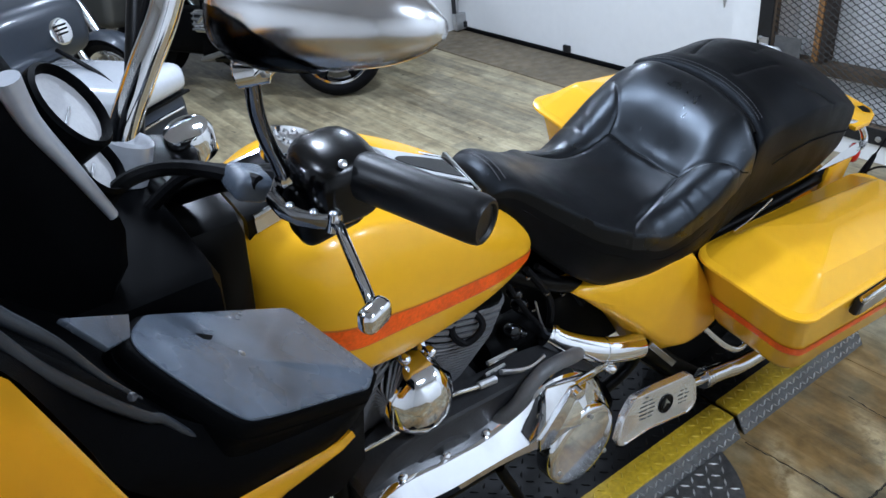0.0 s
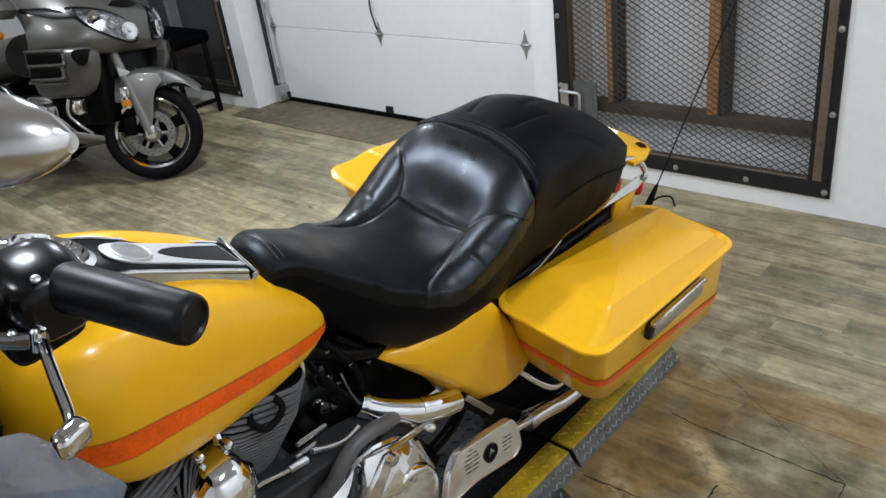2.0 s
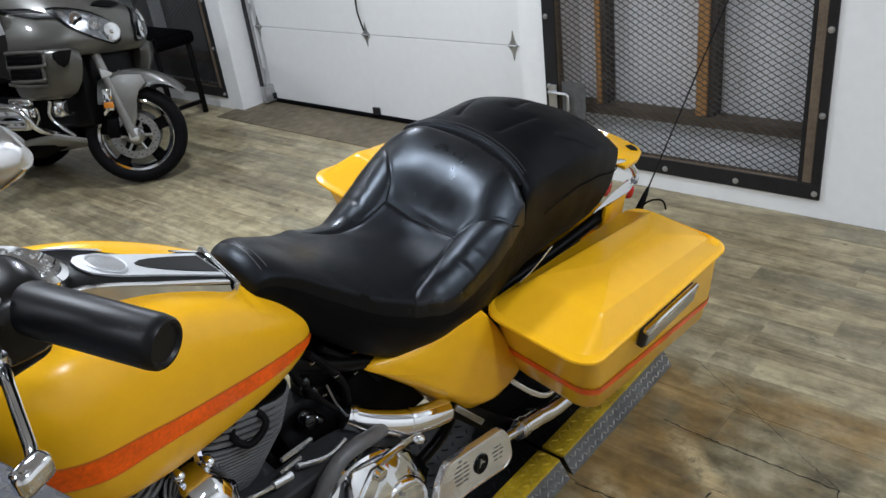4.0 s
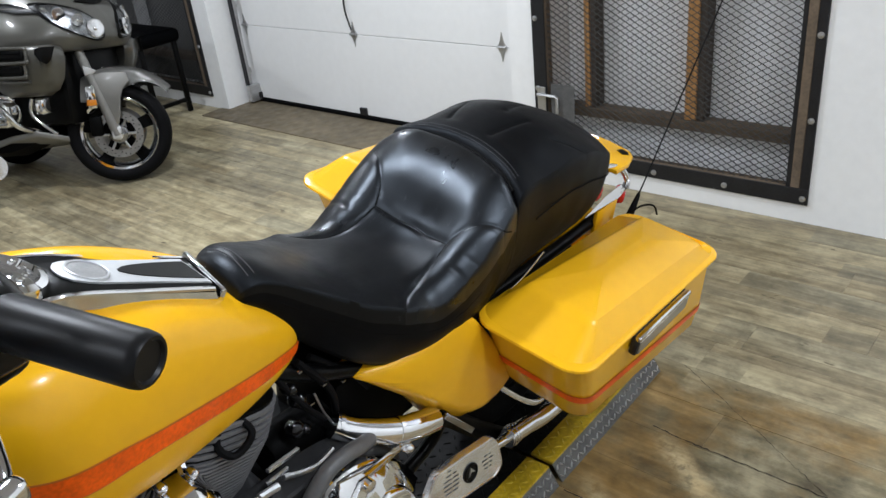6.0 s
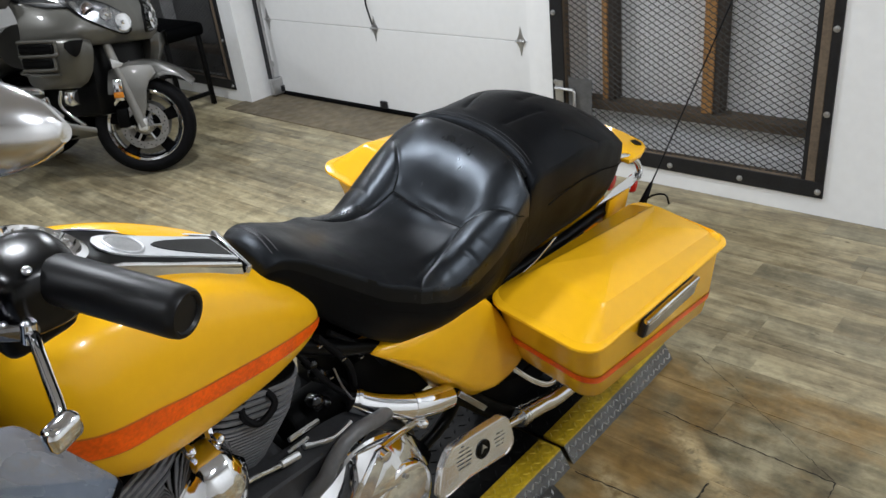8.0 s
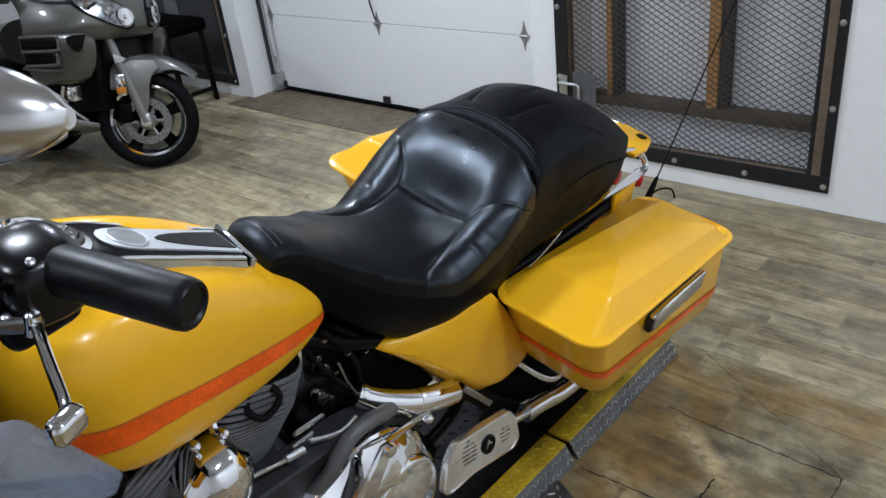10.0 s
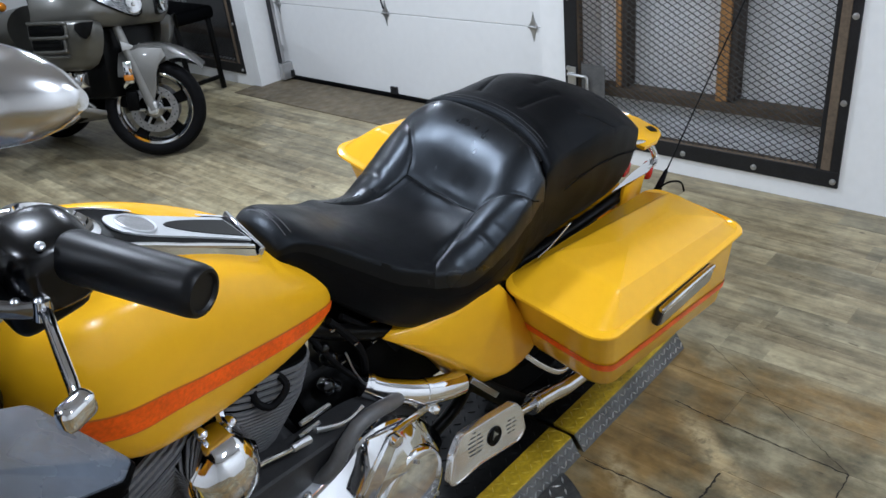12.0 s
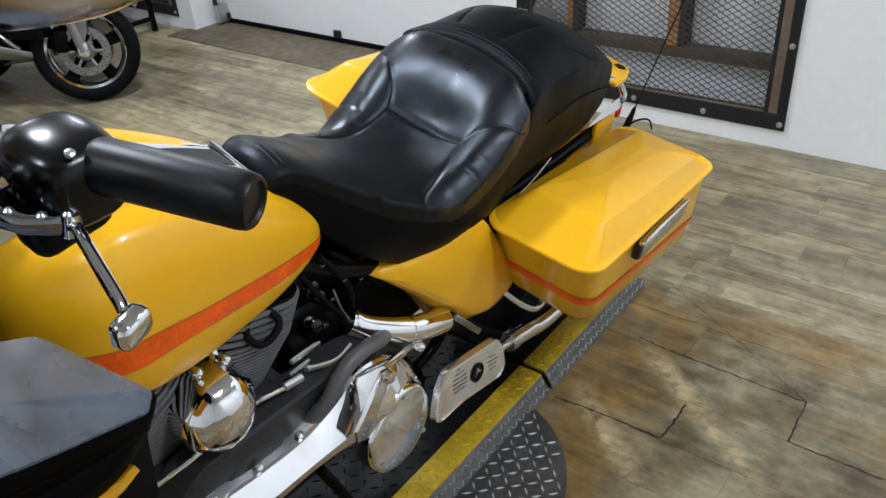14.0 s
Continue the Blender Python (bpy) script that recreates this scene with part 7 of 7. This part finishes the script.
    return c


DARKPAINT = mat("dark_grey_lacquer", (0.020, 0.026, 0.036), 0.40, 0.1, 0.15, 0.1, 6)
GREYPAINT = mat("pale_grey_lacquer", (0.72, 0.74, 0.78), 0.26, 0.3, 1.0, 0.05, 6)
BLUELEATHER = mat("dark_blue_leather", (0.010, 0.016, 0.03), 0.4, 0, 0, 0.3, 9, 0.3, 400)
cruiser((1.75, 6.35, 0.0), -58, DARKPAINT, BLUELEATHER, "dark cruiser motorcycle with blue seat parked beyond the silver tourer")
cruiser((0.72, 5.75, 0.0), -60, DARKPAINT, LEATHER, "dark cruiser motorcycle with chrome engine parked in a row")


def grey_tourer():
    """A pale grey tourer; local x ahead from the rear end of its bags, y to its left."""
    g = thing("grey_touring_motorcycle", (0.80, 3.05, 0.0), "pale grey touring motorcycle with black trunk and hard bags", "motorcycle", turn=122)

    def gp(nm, bm, m, parent=None, lab="", **kw):
        return part(nm, bm, m, parent or g, lab, **kw)

    for y in (0.0, 0.70):
        bag = gp("saddlebag", box((0.66, 0.36, 0.34), (0.34, y, 0.60), 0.06, seg=4), DARKPAINT, lab="black saddlebag")
        gp("bag_lid", box((0.69, 0.38, 0.12), (0.34, y, 0.81), 0.05, seg=5), GREYPAINT, bag, "pale grey bag lid")
        gp("bag_seam", box((0.674, 0.364, 0.012), (0.34, y, 0.748), 0.004), BLACK, bag)
        gp("bag_trim", tube([(0.004, y - 0.12, 0.70), (0.003, y, 0.702), (0.004, y + 0.12, 0.70)], 0.006, 8, 12), CHROME, bag)
    tyre = gp("tyre", lathe([(-0.05, 0.22), (-0.08, 0.27), (-0.04, 0.32), (0.04, 0.32), (0.08, 0.27), (0.05, 0.22)], (0.40, 0.31, 0.32), (0, 1, 0), 40, caps=False), RUBBER)
    gp("rim", lathe([(-0.05, 0.23), (-0.05, 0.05), (0.05, 0.05), (0.05, 0.23)], (0.40, 0.31, 0.32), (0, 1, 0), 30), SATIN, tyre)
    gp("fender", loft([[(0.40 + (0.35 - 0.05 * abs(k) ** 2) * math.cos(a), 0.31 + 0.12 * k, 0.32 + (0.36 - 0.05 * abs(k) ** 2) * math.sin(a)) for k in np.linspace(-1, 1, 9)] for a in np.linspace(radians(0), radians(175), 24)], closed=False), GREYPAINT)
    trunk = gp("trunk", box((0.50, 0.56, 0.26), (0.82, -0.08, 0.98), 0.09, seg=5), DARKPAINT, lab="black trunk with oval chrome badge")
    gp("badge", lathe([(0, 0.055), (0.006, 0.055), (0.010, 0.045), (0.010, 0.001)], (0.568, -0.16, 0.98), (-1, 0.0, 0.2), 28), CHROME, trunk, "oval chrome badge")
    for k in range(4):
        gp("badge_bar", box((0.004, 0.06, 0.008), (0.557, -0.16, 0.955 + 0.017 * k), 0.001), BLACK, trunk)
    gp("seat", loft([[(x, 0.31 + w * math.copysign(abs(math.cos(t)) ** 0.6, math.cos(t)), z + 0.06 * math.copysign(abs(math.sin(t)) ** 0.6, math.sin(t))) for t in np.linspace(0, 2 * math.pi, 20, endpoint=False)] for x, z, w in ((0.80, 0.82, 0.14), (1.0, 0.80, 0.18), (1.2, 0.74, 0.18), (1.4, 0.72, 0.16), (1.5, 0.78, 0.10))]), LEATHER, lab="black seat")
    gp("engine", box((0.6, 0.36, 0.35), (1.5, 0.31, 0.42), 0.07, seg=4), ENGDARK)
    gp("fuel_tank", loft([[(x, 0.31 + w * math.cos(t), 0.84 + 0.12 * math.sin(t)) for t in np.linspace(0, 2 * math.pi, 24, endpoint=False)] for x, w in ((1.50, 0.07), (1.6, 0.13), (1.8, 0.16), (1.95, 0.14), (2.05, 0.05))]), DARKPAINT)
    front = gp("tyre", lathe([(-0.04, 0.22), (-0.065, 0.27), (-0.03, 0.32), (0.03, 0.32), (0.065, 0.27), (0.04, 0.22)], (2.05, 0.31, 0.32), (0, 1, 0), 40, caps=False), RUBBER)
    gp("rim", lathe([(-0.04, 0.23), (-0.04, 0.05), (0.04, 0.05), (0.04, 0.23)], (2.05, 0.31, 0.32), (0, 1, 0), 30), SATIN, front)
    for y in (0.21, 0.41):
        gp("fork", tube([(2.05, y, 0.32), (1.85, y, 0.98)], 0.025, 12), CHROME)
    gp("strap", tube([(0.10, 0.10, 0.86), (0.30, -0.02, 0.87), (0.55, -0.10, 0.92)], 0.010, 6, 10), RUBBER, lab="black strap")
    return g


grey_tourer()


def bench():
    b = thing("bench", (3.28, 5.86, 0.0), "black padded bench on black metal legs", "bench", turn=90)

    def q(nm, bm, m, lab=""):
        return part(nm, bm, m, b, lab)

    q("cushion", box((0.85, 0.36, 0.10), (0, 0, 0.60), 0.04, seg=4), DARKPLASTIC, "black cushion")
    for x in (-0.36, 0.36):
        for y in (-0.14, 0.14):
            q("leg", box((0.035, 0.035, 0.56), (x, y, 0.285), 0.006), BLACK)
        q("rail", box((0.03, 0.28, 0.03), (x, 0, 0.10), 0.005), BLACK)
    q("stretcher", box((0.72, 0.03, 0.03), (0, 0.14, 0.30), 0.005), BLACK)


bench()

# ---- floor planks, laid along the door wall ----
PW, PL = 0.18, 1.22
floor_ob = bpy.data.objects["floor"]


def plank_mesh(name, length, width=PW):
    w, l, h, e = width / 2 - 0.0003, length / 2 - 0.0003, 0.006, 0.0006
    co = [(-w, -l, 0), (w, -l, 0), (w, l, 0), (-w, l, 0), (-w, -l, h - e), (w, -l, h - e), (w, l, h - e), (-w, l, h - e), (-w + e, -l + e, h), (w - e, -l + e, h), (w - e, l - e, h), (-w + e, l - e, h)]
    fs = [(4, 5, 9, 8), (5, 6, 10, 9), (6, 7, 11, 10), (7, 4, 8, 11), (8, 9, 10, 11), (0, 1, 5, 4), (1, 2, 6, 5), (2, 3, 7, 6), (3, 0, 4, 7)]
    me = bpy.data.meshes.new(name)
    me.from_pydata(co, [], fs)
    me.materials.append(PLANK)
    return me


full = plank_mesh("plank", PL)
cut = plank_mesh("plank", PL, 3.569 - (1.97 + 8 * PW))
rng = random.Random(5)
# Row k lies between x = 1.97 - 0.18 k and the next; two rows start at the open joints beside the lift.
for k in range(-9, 24):
    x = 1.97 - PW * (k + 0.5)
    y = {0: 0.352 - 2 * PL, 1: 0.636 - 2 * PL}.get(k, -2.6 + rng.random() * PL - PL * 0.5)
    y = y - PL if k in (0, 1) else y
    if x - PW / 2 > 3.5:
        continue
    # The last row is cut to meet the wall.
    last = x + PW / 2 > 3.571
    x = (x - PW / 2 + 3.569) / 2 if last else x
    # The outermost row is broken by the threshold of the door.
    starts = [y + PL * i for i in range(30)] if x < 3.38 else [2.438 - PL * (i + 1) for i in range(4)] + [5.302 + PL * i for i in range(3)]
    for y0 in starts:
        if y0 + PL > 8.15:
            continue
        ob = new("plank", cut if last else full)
        ob.parent = floor_ob
        ob.location = (x, y0 + PL / 2, -0.006 + rng.uniform(-0.0004, 0.0004))
        ob.rotation_euler = (rng.uniform(-0.0003, 0.0003), rng.uniform(-0.001, 0.001), 0)


def open_joint(pts, width=0.006):
    """A worn, open joint between planks: a ragged dark ribbon."""
    line = []
    for (x0, y0), (x1, y1) in zip(pts, pts[1:]):
        n = max(int(math.hypot(x1 - x0, y1 - y0) / 0.012), 2)
        line += [(x0 + (x1 - x0) * i / n, y0 + (y1 - y0) * i / n) for i in range(n)]
    line.append(pts[-1])
    bm = bmesh.new()
    prev = None
    for i, (x, y) in enumerate(line):
        a, b = line[max(i - 1, 0)], line[min(i + 1, len(line) - 1)]
        d = Vector((b[0] - a[0], b[1] - a[1], 0)).normalized()
        nrm2 = Vector((-d.y, d.x, 0))
        c = Vector((x, y, 0.0011)) + nrm2 * rng.uniform(-0.003, 0.003)
        w = width * rng.uniform(0.25, 1.0) / 2
        cur = [bm.verts.new(c - nrm2 * w), bm.verts.new(c + nrm2 * w)]
        if prev:
            bm.faces.new((prev[0], prev[1], cur[1], cur[0]))
        prev = cur
    return tagged(part("floor_joint", bm, JOINT, floor_ob, smooth=False))


JOINT = mat("dirty_joint", (0.022, 0.018, 0.014), 0.9, 0, 0, 0.3, 40)
open_joint([(1.985, 0.88), (1.975, 0.70), (1.968, 0.352), (1.79, 0.348), (1.788, -0.05), (1.785, -0.5)], 0.0055)
open_joint([(1.60, 0.965), (1.612, 0.80), (1.615, 0.636), (1.775, 0.632)], 0.0075)
open_joint([(2.33, 0.93), (1.97, 0.352)], 0.0022)
